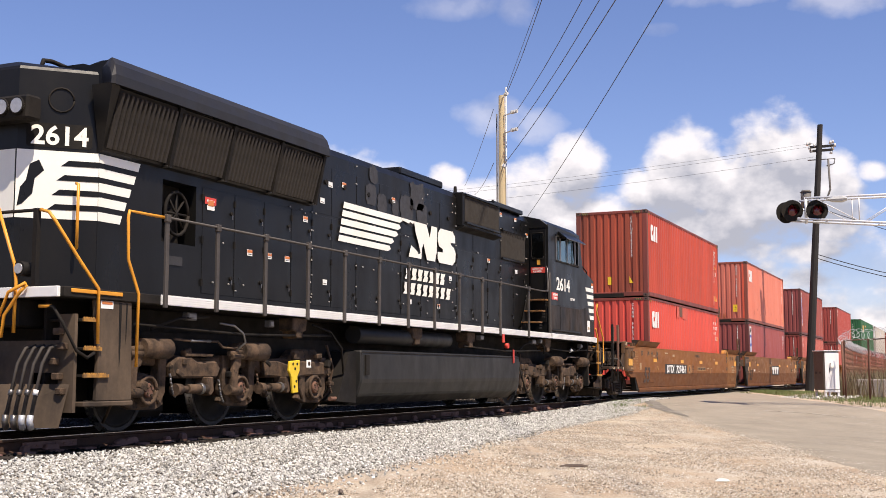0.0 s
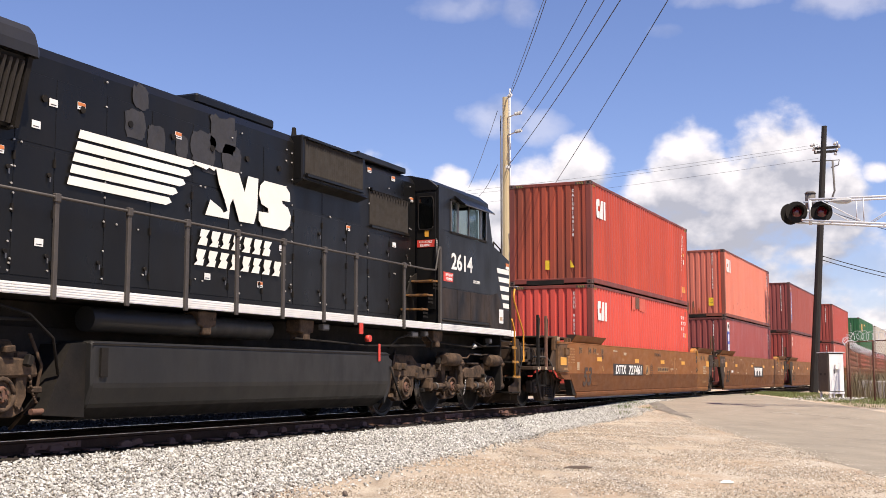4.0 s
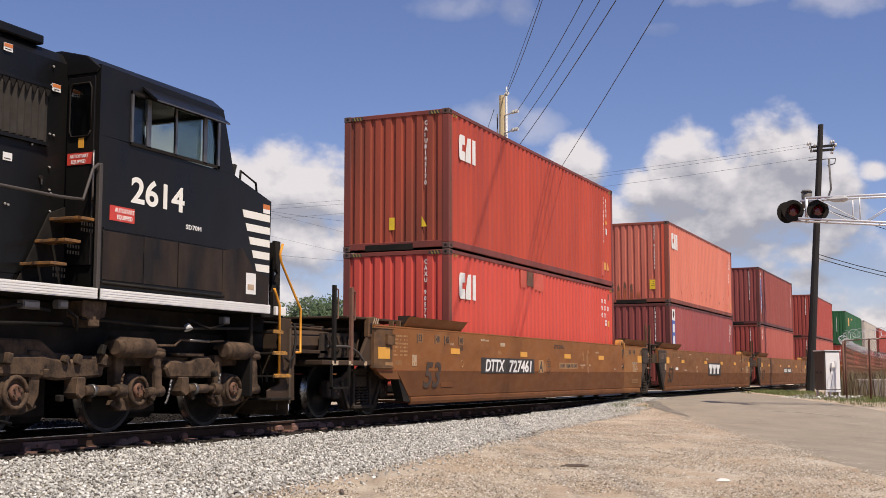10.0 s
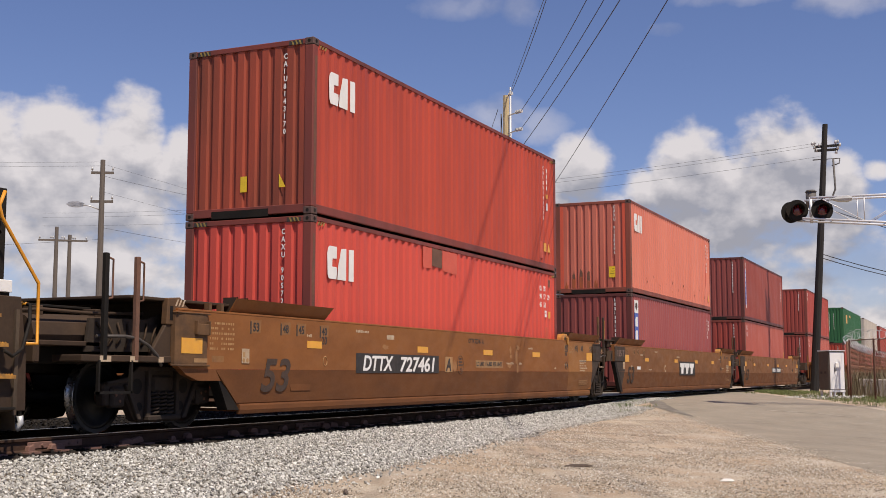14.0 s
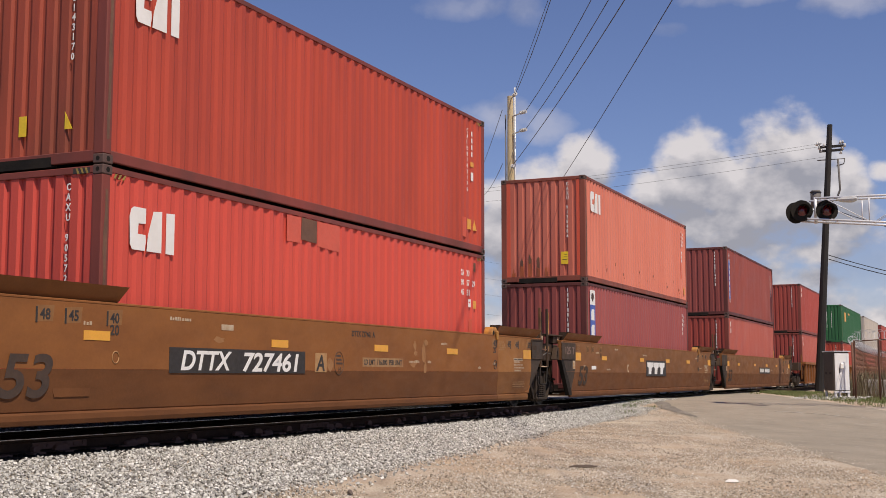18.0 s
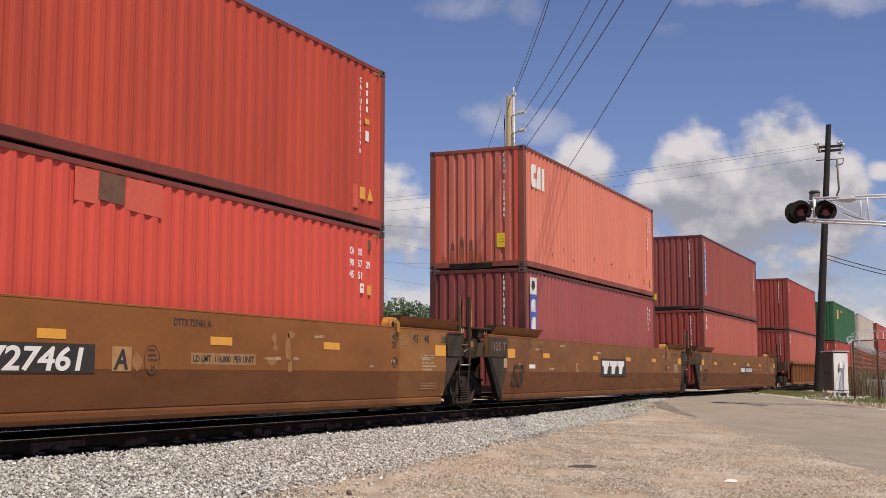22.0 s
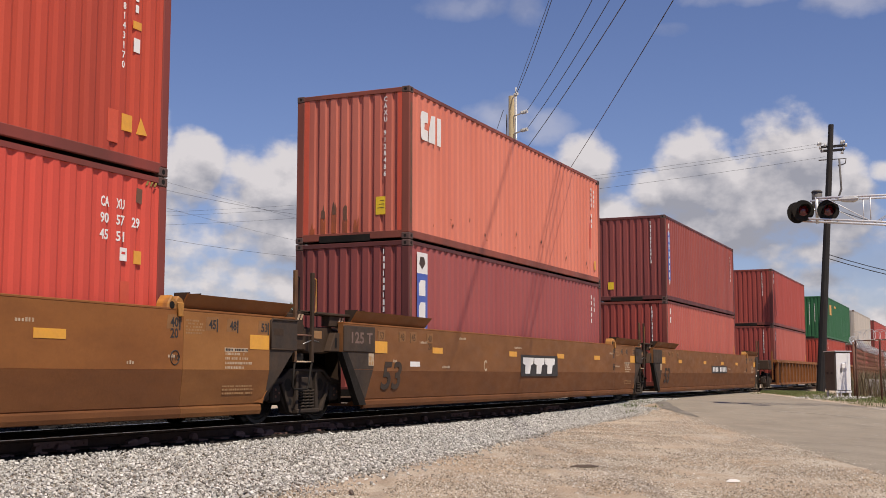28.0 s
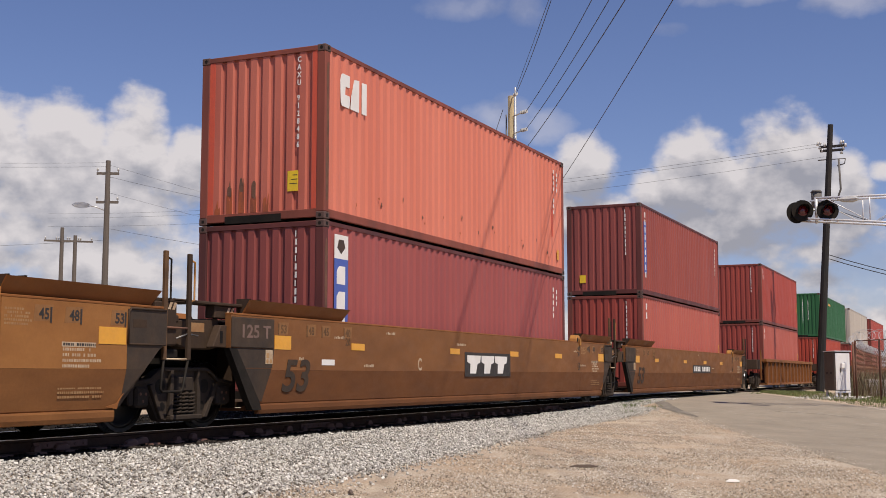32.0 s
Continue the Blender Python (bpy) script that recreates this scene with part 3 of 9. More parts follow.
def ground_z(x, y):
    """Height of the ground over the rail heads."""
    a = abs(y)
    if y > 0:
        low = -0.2 + 0.15 * sstep(1.6, 3.2, a)
    else:
        toe = 4.6 - 2.3 * sstep(6, 30, x)
        low = -0.2 - 0.17 * sstep(1.3, toe, a) - 0.4 * sstep(toe - 0.5, 13, a)
    high = -0.05 - 0.07 * sstep(1.6, 6, a) - 0.42 * sstep(5, 15, a)
    k = sstep(27, 37, x - 0.35 * (a if y < 0 else 0)) * (1 - sstep(56, 64, x))
    return low + (high - low) * k


def steps(*spans):
    """Grid lines: (start, end, count) spans joined."""
    out = []
    for a, b, n in spans:
        out += [a + (b - a) * i / n for i in range(n)]
    return out + [spans[-1][1]]


def build_ground():
    xs = steps((-3000, -200, 4), (-200, -20, 6), (-20, 4, 8), (4, 64, 150), (64, 140, 20), (140, 4000, 8))
    ys = steps((-3000, -100, 4), (-100, -16, 8), (-16, 6, 66), (6, 40, 10), (40, 4000, 8))
    bm = bm_new()
    rows = []
    for x in xs:
        rows.append([bm.verts.new((x, y, ground_z(x, y) + (0.012 * noise.noise((x * 1.1, y * 1.1, 0)) if abs(y) < 16 and 4 < x < 70 else 0))) for y in ys])
    for a, b in zip(rows, rows[1:]):
        for j in range(len(ys) - 1):
            bm.faces.new((a[j], b[j], b[j + 1], a[j + 1])).smooth = True
    part("ground", bm, "ground", None, "tan dirt yard strewn with pale gravel", "ground", kind="structure")


def edge_at(line, x):
    for (x0, y0), (x1, y1) in zip(line, line[1:]):
        if min(x0, x1) <= x <= max(x0, x1):
            return y0 + (y1 - y0) * (x - x0) / (x1 - x0)
    return line[0][1] if abs(x - line[0][0]) < abs(x - line[-1][0]) else line[-1][1]


ROAD_NEAR = [(-10, -19.0), (17.5, -9.6), (22, -7.8), (26, -5.9), (31, -3.8), (33.3, -2.5), (37.5, -1.0), (48, 3.2), (90, 19)]
ROAD_FAR = [(-10, -34.0), (20, -17.0), (30, -12.0), (36.9, -8.4), (38.1, -7.25), (41.0, -5.9), (46.8, -4.0), (58, 0.0), (90, 13)]


def build_road():
    bm = bm_new()
    rows = []
    for i in range(170):
        x = -10 + i * 0.5
        a, b = edge_at(ROAD_NEAR, x), edge_at(ROAD_FAR, x)
        a += 0.12 * noise.noise((x * 0.9, 3.1, 0)) + 0.07 * noise.noise((x * 3.1, 7.1, 0))
        rows.append([bm.verts.new((x, b + (a - b) * j / 12, ground_z(x, b + (a - b) * j / 12) + (0.014 if 0 < j < 12 else 0.002))) for j in range(13)])
    for p, q in zip(rows, rows[1:]):
        for j in range(12):
            bm.faces.new((p[j], q[j], q[j + 1], p[j + 1])).smooth = True
    bmesh.ops.recalc_face_normals(bm, faces=bm.faces)
    road = part("road", bm, "asphalt", None, "worn pale asphalt road over the crossing", "road", kind="structure")
    bm = bm_new()
    rows = []
    for i in range(16):
        x = 30.9 + i * 0.42
        mid = edge_at(ROAD_NEAR, x) - 0.25
        h = 0.25 * math.sin(math.pi * (i + 0.6) / 16.2) + 0.14 * noise.noise((x * 2, 0, 0))
        rows.append([bm.verts.new((x, mid + h * k, ground_z(x, mid + h * k) + (0.019 if abs(k) < 1 else 0.012))) for k in (-1, -0.3, 0.3, 1)])
    for p, q in zip(rows, rows[1:]):
        for j in range(3):
            bm.faces.new((p[j], q[j], q[j + 1], p[j + 1]))
    part("asphalt_patch", bm, "asphalt_new", road, "dark fresh asphalt patch")

    def strip(name, line, width, lift, material, parent, label):
        """A worn strip that lies along a line on the ground."""
        bm = bm_new()
        rows = []
        for k in range(41):
            f = k / 40 * (len(line) - 1)
            i = min(int(f), len(line) - 2)
            (x0, y0), (x1, y1) = line[i], line[i + 1]
            x, y, d = x0 + (x1 - x0) * (f - i), y0 + (y1 - y0) * (f - i), math.hypot(x1 - x0, y1 - y0)
            w = width * (0.65 + 0.6 * noise.noise((x * 2.3, y * 2.3, 3))) * min(1, 6 * min(k + 0.3, 40.3 - k) / 40)
            nx, ny = -(y1 - y0) / d, (x1 - x0) / d
            rows.append([bm.verts.new((x + nx * w * q, y + ny * w * q, ground_z(x + nx * w * q, y + ny * w * q) + lift)) for q in (-0.5, 0, 0.5)])
        for p, q in zip(rows, rows[1:]):
            for j in range(2):
                bm.faces.new((p[j], q[j], q[j + 1], p[j + 1]))
        bmesh.ops.recalc_face_normals(bm, faces=bm.faces)
        part(name, bm, material, parent, label)
    strip("tar_seam", [(29.8, -4.7), (29.0, -6.2), (28.8, -7.0)], 0.05, 0.02, "asphalt_new", road, "dark tar seam")
    strip("scrape", [(34.1, -5.2), (34.3, -6.6), (34.0, -8.0)], 0.1, 0.02, "scraped", road, "pale scrape across the asphalt")
    strip("tar_seam", [(27.0, -8.2), (27.2, -9.2), (26.6, -10.4)], 0.06, 0.02, "asphalt_new", road, "dark tar seam")


def build_track():
    track = thing("railway_track", "rusty jointed rails on ballast with dark sleepers", "railway track", kind="structure")
    prof = [(-0.07, -0.165), (0.07, -0.165), (0.07, -0.152), (0.012, -0.135), (0.01, -0.045), (0.034, -0.034), (0.036, -0.006), (-0.036, -0.006), (-0.034, -0.034), (-0.01, -0.045), (-0.012, -0.135), (-0.07, -0.152)]
    for y in (-0.755, 0.755):
        rail = part("rail", prism(bm_new(), [(y + a, b) for a, b in prof], "x", -60, 300), "rail", track, "rust-brown steel rail")
        part("rail_head", box(bm_new(), -60, 300, y - 0.033, y + 0.033, -0.0055, 0.0), "railtop", rail, "polished running surface")
    for i in range(7):
        bm = bm_new()
        x = 5.2 + i * 5.95
        for s in (-1, 1):
            box(bm, x - 0.46, x + 0.46, -0.755 + s * 0.014, -0.755 + s * 0.034, -0.128, -0.05, 0.006)
        for k in range(6):
            cyl(bm, (x - 0.38 + k * 0.152, -0.81, -0.09), (x - 0.38 + k * 0.152, -0.7, -0.09), 0.018, n=6)
        part("joint_bar", bm, "joint", track, "reddish rusty joint bar")
    # A dark strip whose colour carries the shade under the train.
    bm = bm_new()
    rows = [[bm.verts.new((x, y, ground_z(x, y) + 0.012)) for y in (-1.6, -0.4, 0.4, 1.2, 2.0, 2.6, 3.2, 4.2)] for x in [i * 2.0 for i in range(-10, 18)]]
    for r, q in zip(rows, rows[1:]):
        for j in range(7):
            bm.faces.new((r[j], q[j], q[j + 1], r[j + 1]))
    part("track_bed", bm, "bed", track, "dark oily track bed with the shade under the train painted in")
    one = part("sleeper", box(bm_new(), -0.115, 0.115, -1.3, 1.3, -0.33, -0.172, 0.012), "tie", track)
    one.matrix_basis = pose(-6, 0, 0)
    spike = box(bm_new(), -0.1, 0.1, -0.95, -0.6, -0.172, -0.15)
    plate_ob = part("tie_plate", spike, "joint", track)
    plate_ob.matrix_basis = pose(-6, 0, 0)
    anchor = part("rail_anchor", prism(bm_new(), [(-0.1, -0.16), (0.09, -0.165), (0.07, -0.1), (0.02, -0.075), (-0.08, -0.09)], "y", -0.84, -0.77, 0.01), "joint", track, "rusty rail anchor")
    anchor.matrix_basis = pose(-6, 0, 0)
    for i in range(1, 130):
        x = -6 + i * 0.52
        share(one, pose(x, 0, 0.012 * random.uniform(-1, 1), 0, 0, random.uniform(-0.8, 0.8)))
        share(plate_ob, pose(x, 0, 0.0))
        if random.random() < 0.75:
            share(anchor, pose(x + 0.2 * random.uniform(-1, 1), 0, 0.02 * random.uniform(-1.3, 0.6), 0, random.uniform(-7, 7), 0) @ Matrix.Diagonal((random.uniform(0.6, 1.5), 1, random.uniform(0.8, 1.1), 1)))


def stones(name, spots, size, material, label, category):
    """Loose stone, joined: each an uneven eight-cornered lump."""
    rng = np.random.default_rng(5)
    n = len(spots)
    base = np.array([(1, 0, 0), (-1, 0, 0), (0, 1, 0), (0, -1, 0), (0, 0, 1), (0, 0, -1), (0.6, 0.6, 0.55), (-0.6, -0.55, 0.6)], float)
    faces = np.array([(0, 6, 4), (6, 2, 4), (0, 2, 6), (2, 1, 4), (1, 7, 4), (7, 3, 4), (1, 3, 7), (3, 0, 4), (0, 5, 2), (2, 5, 1), (1, 5, 3), (3, 5, 0)])
    sc = size * rng.uniform(0.55, 1.25, (n, 1, 1)) * rng.uniform(0.6, 1.15, (n, 1, 3))
    v = base[None] * sc * rng.uniform(0.75, 1.2, (n, 8, 1))
    a = rng.uniform(0, 6.283, n)
    t = rng.uniform(-0.7, 0.7, n)
    ca, sa, ct, st = np.cos(a)[:, None], np.sin(a)[:, None], np.cos(t)[:, None], np.sin(t)[:, None]
    y1, z1 = v[..., 1] * ct - v[..., 2] * st, v[..., 1] * st + v[..., 2] * ct
    v = np.stack([v[..., 0] * ca - y1 * sa, v[..., 0] * sa + y1 * ca, z1], -1) + np.asarray(spots)[:, None, :]
    f = (faces[None] + 8 * np.arange(n)[:, None, None]).reshape(-1, 3)
    me = bpy.data.meshes.new(name)
    me.from_pydata(v.reshape(-1, 3).tolist(), [], f.tolist())
    me.materials.append(M[material])
    return tagged(new(name, me), label, category, kind="stuff")


def build_stones():
    rng = np.random.default_rng(2)
    spots = []
    while len(spots) < 90000:
        x = 6 + 32 * rng.random() ** 1.25
        toe = 4.75 - 2.3 * sstep(6, 30, x)
        crest = 1.32 + 0.2 * sstep(9, 14, x) - 0.35 * sstep(24, 30, x) + 0.09 * noise.noise((x * 2.2, 1, 7))
        y = -crest - (toe - crest) * rng.random() * (1 + 0.22 * rng.random() ** 6) + 0.1 * noise.noise((x * 0.8, 0, 4))
        if x > 33 and y < -1.4 - 0.6 * rng.random():
            continue
        spots.append((x, y, ground_z(x, y) + 0.004 + 0.036 * rng.random() ** 1.5))
    stones("ballast", spots, 0.0205, "ballast", "pale grey crushed limestone ballast beside the rail", "ballast")
    # Dark stones that deepen the painted shade out to the ballast's edge.
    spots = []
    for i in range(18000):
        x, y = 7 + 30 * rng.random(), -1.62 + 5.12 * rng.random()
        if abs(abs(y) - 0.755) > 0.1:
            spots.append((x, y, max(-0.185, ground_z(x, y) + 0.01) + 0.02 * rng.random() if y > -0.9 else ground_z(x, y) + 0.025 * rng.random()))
    stones("track_bed_stone", spots, 0.03, "cinder", "oily stone between and behind the rails, darkened for the shade under the train", "ballast")
    spots = []
    while len(spots) < 84000:
        x = 8 + 26 * rng.random() ** 1.5
        y = -2.2 - 8.6 * rng.random()
        toe = 4.4 - 2.3 * sstep(6, 30, x)
        if y > -toe or y < edge_at(ROAD_NEAR, x) - 3.4 * rng.random() ** 2.6:
            continue
        bare = 0.22 * (1 - sstep(0.5, 1.7, -y - toe)) + 0.45 * max(0, 1 - min(abs((y + 2.75) * 0.923 - (x - 21.3) * 0.384 + 0.15), abs((y + 3.5) * 0.905 - (x - 14.5) * 0.425)) / 0.2)  # packed dirt along the foot of the ballast
        if noise.noise((x * 0.5, y * 0.75, 2.0)) + 0.6 * noise.noise((x * 1.7, y * 1.7, 5.0)) < -0.2 + bare + 0.8 * (rng.random() - 0.5):
            continue
        spots.append((x, y, ground_z(x, y) + 0.003))
    stones("yard_gravel", spots, 0.0112, "gravel", "fine pale gravel scattered over tan dirt", "gravel")
    spots = [(44 + 5 * rng.random(), -6.9 + 2.4 * rng.random(), -0.12) for i in range(500)]
    stones("cabinet_stones", spots, 0.06, "ballast", "grey stones heaped round the cabinet's feet", "stones")


def grass(name, spots, height, label, material="grass"):
    rng = np.random.default_rng(len(spots))
    v, f = [], []
    for x, y, z in spots:
        h = height * rng.uniform(0.5, 1.3)
        a = rng.uniform(0, 6.28)
        dx, dy = math.cos(a), math.sin(a)
        w, lean = 0.004 + 0.012 * h, h * rng.uniform(0.1, 0.6)
        i = len(v)
        v += [(x - dy * w, y + dx * w, z - 0.02), (x + dy * w, y - dx * w, z - 0.02), (x + dx * lean * 0.4 + dy * w, y + dy * lean * 0.4 - dx * w, z + h * 0.6),
              (x + dx * lean * 0.4 - dy * w, y + dy * lean * 0.4 + dx * w, z + h * 0.6), (x + dx * lean, y + dy * lean, z + h)]
        f += [(i, i + 1, i + 2, i + 3), (i + 3, i + 2, i + 4)]
    me = bpy.data.meshes.new(name)
    me.from_pydata(v, [], f)
    me.materials.append(M[material])
    return tagged(new(name, me), label, "grass", kind="stuff")


def build_grass():
    rng = random.Random(3)
    spots = []
    for i in range(5000):
        x, y = rng.uniform(47, 66), rng.uniform(-4.2, -1.8)
        if y > edge_at(ROAD_FAR, x) - 6 and (y < edge_at(ROAD_FAR, x) - 0.4 or x > 56):
            spots.append((x, y, ground_z(x, y)))
    for i in range(9000):
        x = rng.uniform(42, 72)
        top = -1.9 if x > 47 else -3.2
        y = rng.uniform(-9.5, top)
        far = edge_at(ROAD_FAR, x)
        if x < 58 and y > far - 0.3 and far > -12:
            if not (y > far + 0.2 and x > 49 and y < -1.9 and y > -3.4):
                continue
        if noise.noise((x * 0.5, y * 0.7, 1)) < -0.1:
            continue
        spots.append((x, y, ground_z(x, y)))
    for i in range(5000):
        x, y = rng.uniform(38, 60), rng.uniform(-10.5, -6.0)
        if y < edge_at(ROAD_FAR, x) - 0.25 and noise.noise((x * 0.6, y * 0.6, 9)) > -0.15:
            spots.append((x, y, ground_z(x, y)))
    grass("grass", spots + [(x + 0.06, y + 0.05, z) for x, y, z in spots], 0.1, "short green and yellow grass along the road's verge")
    tuft = []
    for cx, cy, r, n in ((32.6, -1.75, 0.35, 160), (34.3, -1.5, 0.5, 120), (31.2, -2.2, 0.4, 60), (33.2, -2.35, 0.3, 50)):
        tuft += [(cx + rng.gauss(0, r), cy + rng.gauss(0, r * 0.4), ground_z(cx, cy)) for i in range(n)]
    grass("weeds", tuft, 0.095, "tuft of green weeds where ballast meets the road")


# ---- poles, wires, signals ----
def utility_pole(x, y, z, height, r, material, label, lean=(0, 0)):
    p = thing("utility_pole", label, "utility pole", "utility poles")
    p.matrix_basis = pose(x, y, z)
    bm = bm_new()
    n = 10
    rings = [[(lean[0] * k / 6 + math.cos(2 * math.pi * i / n) * r * (1 - 0.4 * k / 6), lean[1] * k / 6 + math.sin(2 * math.pi * i / n) * r * (1 - 0.4 * k / 6), -0.3 + (height + 0.3) * k / 6) for i in range(n)] for k in range(7)]
    part("pole", loft(bm, rings), material, p)
    return p


def crossarm(p, z, half, turn=0.0, off=(0, 0), pins=4, material="pole"):
    c, s = math.cos(radians(turn)), math.sin(radians(turn))
    bm = bm_new()
    a, b = (off[0] - c * half, off[1] - s * half), (off[0] + c * half, off[1] + s * half)
    prism(bm, [(a[0] - s * 0.05, a[1] + c * 0.05), (a[0] + s * 0.05, a[1] - c * 0.05), (b[0] + s * 0.05, b[1] - c * 0.05), (b[0] - s * 0.05, b[1] + c * 0.05)], "z", z - 0.06, z + 0.06)
    arm = part("crossarm", bm, material, p)
    for i in range(pins):
        k = -0.92 + 1.84 * i / max(1, pins - 1)
        x, y = off[0] + c * half * k, off[1] + s * half * k
        bm = cyl(bm_new(), (x, y, z + 0.05), (x, y, z + 0.16), 0.02, n=6)
        cyl(bm, (x, y, z + 0.14), (x, y, z + 0.28), 0.055, 0.035, n=8)
        part("insulator", bm, "insulator", arm)


def wire(points, r, label="thin black overhead power line"):
    return part("power_line", tube(bm_new(), points, r, 5), "wire", None, label, "cable", "overhead lines")


def build_poles():
    # the tall new pole beyond the track
    p = utility_pole(43.9, 6.0, -0.45, 12.35, 0.2, "pole_new", "tall new pale wooden utility pole behind the train")
    for x, y, z in ((-0.58, -0.45, 12.31), (-0.44, -0.82, 11.59), (-0.44, -0.82, 10.87), (-0.63, -0.33, 9.42), (-0.42, -0.87, 6.88)):
        bm = tube(bm_new(), [(0, 0, z - 0.1), (x * 0.6, y * 0.6, z - 0.05), (x, y, z)], 0.028)
        arm = part("bracket", bm, "galv", p, "grey steel stand-off bracket")
        bm = bm_new()
        for k in range(4):
            cyl(bm, (x * (0.66 + 0.1 * k), y * (0.66 + 0.1 * k), z - 0.03), (x * (0.7 + 0.1 * k), y * (0.7 + 0.1 * k), z - 0.025), 0.075, n=10)
        part("insulator", bm, "insulator", arm)
    part("conduit", cyl(bm_new(), (0.05, -0.17, 3), (0.05, -0.17, 12.7), 0.04, n=8), "galv", p, "grey conduit up the side")
    part("conduit", cyl(bm_new(), (-0.05, 0.19, 3), (-0.05, 0.19, 11.6), 0.03, n=8), "tire_grey", p)
    # its lines, over the train and the camera's right
    tops = [((43.32, 5.55, 11.86), (0.946, 0.324, 0.322)), ((43.46, 5.18, 11.14), (0.957, 0.291, 0.321)), ((43.46, 5.18, 10.42), (0.961, 0.277, 0.32)),
            ((43.27, 5.67, 8.97), (0.9646, 0.264, 0.319)), ((43.48, 5.13, 6.43), (0.9743, 0.225, 0.317))]
    for far, (cx, cy, cz) in tops:
        # each line leaves the view overhead at about the height at which it leaves the pole
        d = (far[2] + 0.25 - EYE[2]) / cz
        near, far = Vector((cx * d, EYE[1] + cy * d, far[2] + 0.25)), Vector(far)
        wire([far.lerp(near, k / 14) - Vector((0, 0, 0.5 * (k / 14) * (1.0 - k / 14))) for k in range(15)] + [far.lerp(near, 1.4), far.lerp(near, 2.6) + Vector((0, 0, 0.3))], 0.012 if d > 25 else 0.008)
    far, near = Vector((43.5, 5.7, 11.86)), Vector((33.39, 0.73, 12.1))
    wire([far.lerp(near, 0.25 * k) for k in range(12)], 0.009)
    for z, e in ((11.25, (83.0, 24.0, 15.1)), (9.08, (74.0, 19.5, 12.9))):
        wire(curve_pts((43.41, 6.16, z), e, 0.2), 0.012, "thin black line running off behind the train")
    # the dark leaning pole by the cabinet
    p = utility_pole(60.8, -3.54, -0.2, 13.3, 0.22, "pole_dark", "dark creosoted utility pole leaning beside the crossing cabinet", (0.0, -0.95))
    crossarm(p, 12.2, 0.6, 90, (0, -0.98), 3, "pole_dark")
    crossarm(p, 12.0, 0.55, 90, (0, -0.96), 2, "pole_dark")
    bm = cyl(bm_new(), (-0.3, -0.2, 9.15), (-0.3, -0.2, 9.9), 0.25, n=14)
    cyl(bm, (-0.3, -0.2, 9.9), (-0.3, -0.2, 10.0), 0.29, 0.2, n=14)
    part("transformer", bm, "tire_grey", p, "small grey transformer can")
    bm = tube(bm_new(), [(-0.1, -0.7, 9.3), (-0.2, -1.2, 9.6), (-0.2, -1.35, 10.0), (-0.2, -1.3, 11.5)], 0.05)
    part("cutout", bm, "tire_grey", p)
    for z0, z1 in ((12.2, 11.9), (12.05, 11.6), (11.5, 11.0)):
        wire(curve_pts((60.8, -4.15, z0), (63.5, 48, z1), 0.9), 0.006)
    for k in range(8):
        y, z = (-0.3, -0.4, -0.5, -0.62, -1.4, -1.5, -1.6, -1.42)[k], (12.3, 12.1, 11.95, 12.2, 12.3, 12.0, 12.15, 11.8)[k]
        bm = cyl(bm_new(), (0.0, y, z), (0.0, y - 0.03, z + 0.16), 0.075, 0.05, n=8)
        part("insulator", bm, "insulator", p)
    part("insulator_bracket", tube(bm_new(), [(0, -0.3, 11.55), (0, -1.6, 11.55), (0, -1.55, 11.3), (0, -1.2, 11.2)], 0.03, 6), "tire_grey", p)
    for z in (8.4, 8.2):
        wire(curve_pts((60.8, -3.95, z - 1.7), (90, -26, z + 0.4), 2.2), 0.022, "slack black service cable")
    wire(curve_pts((60.8, -4.15, 9.0), (95, -30, 7.0), 1.5), 0.018)
    # poles beyond the yard
    q = utility_pole(46.6, 28.6, -0.45, 11.85, 0.2, "pole", "weathered wooden pole with a street light beyond the track")
    for z in (11.2, 9.75):
        crossarm(q, z, 0.55, 118, (0, 0), 3)
    bm = tube(bm_new(), [(0, 0, 9.3), (-0.35, 0.4, 9.5), (-0.6, 0.65, 9.55)], 0.035)
    arm = part("lamp_arm", bm, "galv", q)
    bm = bm_new()
    loft(bm, [[(-0.6 - 0.45 * k - 0.6 * w * math.sin(a) * 0.5, 0.65 + 0.45 * k - 0.6 * w * math.sin(a) * -0.5, 9.55 + h * w * math.cos(a) * 0.5) for a in [j * 0.785 for j in range(8)]] for k, w, h in ((0, 0.25, 0.5), (0.3, 0.55, 0.55), (0.75, 0.6, 0.5), (1.05, 0.3, 0.4))])
    part("lamp_head", bm, "galv", arm, "grey cobra-head street light")
    for dx, dy, dz in ((40, 40, 0), (40, 37, -1.4)):
        wire(curve_pts((46.6, 28.6, 11.2 + dz), (46.6 + dx * 2, 28.6 - 4, 11.4 + dz), 1.2), 0.005)
    for z in (11.3, 11.1, 7.4):
        wire(curve_pts((46.6, 28.6, z), (16, 62, z + (0.8 if z > 9 else -0.6)), 1.0), 0.006)
    for x, y, h in ((61.5, 44.9, 11.0), (62.1, 44.3, 10.5), (104.3, 44.4, 11.7), (138, 48.1, 14.1), (73.4, 21.0, 11.4)):
        q = utility_pole(x, y, -0.45, h, 0.2, "pole_new" if x == 73.4 else "pole", "distant weathered wooden utility pole with a crossarm")
        crossarm(q, h - 0.9 if h != 10.5 else h - 0.4, 1.15 if x < 70 else 0.9, 130 if x < 70 else 115, (0, 0), 4)
        if x > 70:
            crossarm(q, h - 1.9, 0.7, 115, (0, 0), 3)
        if x == 73.4:
            for z in (h - 3.0, h - 4.2, h - 5.6):
                crossarm(q, z, 0.8, 115, (0, 0), 4)
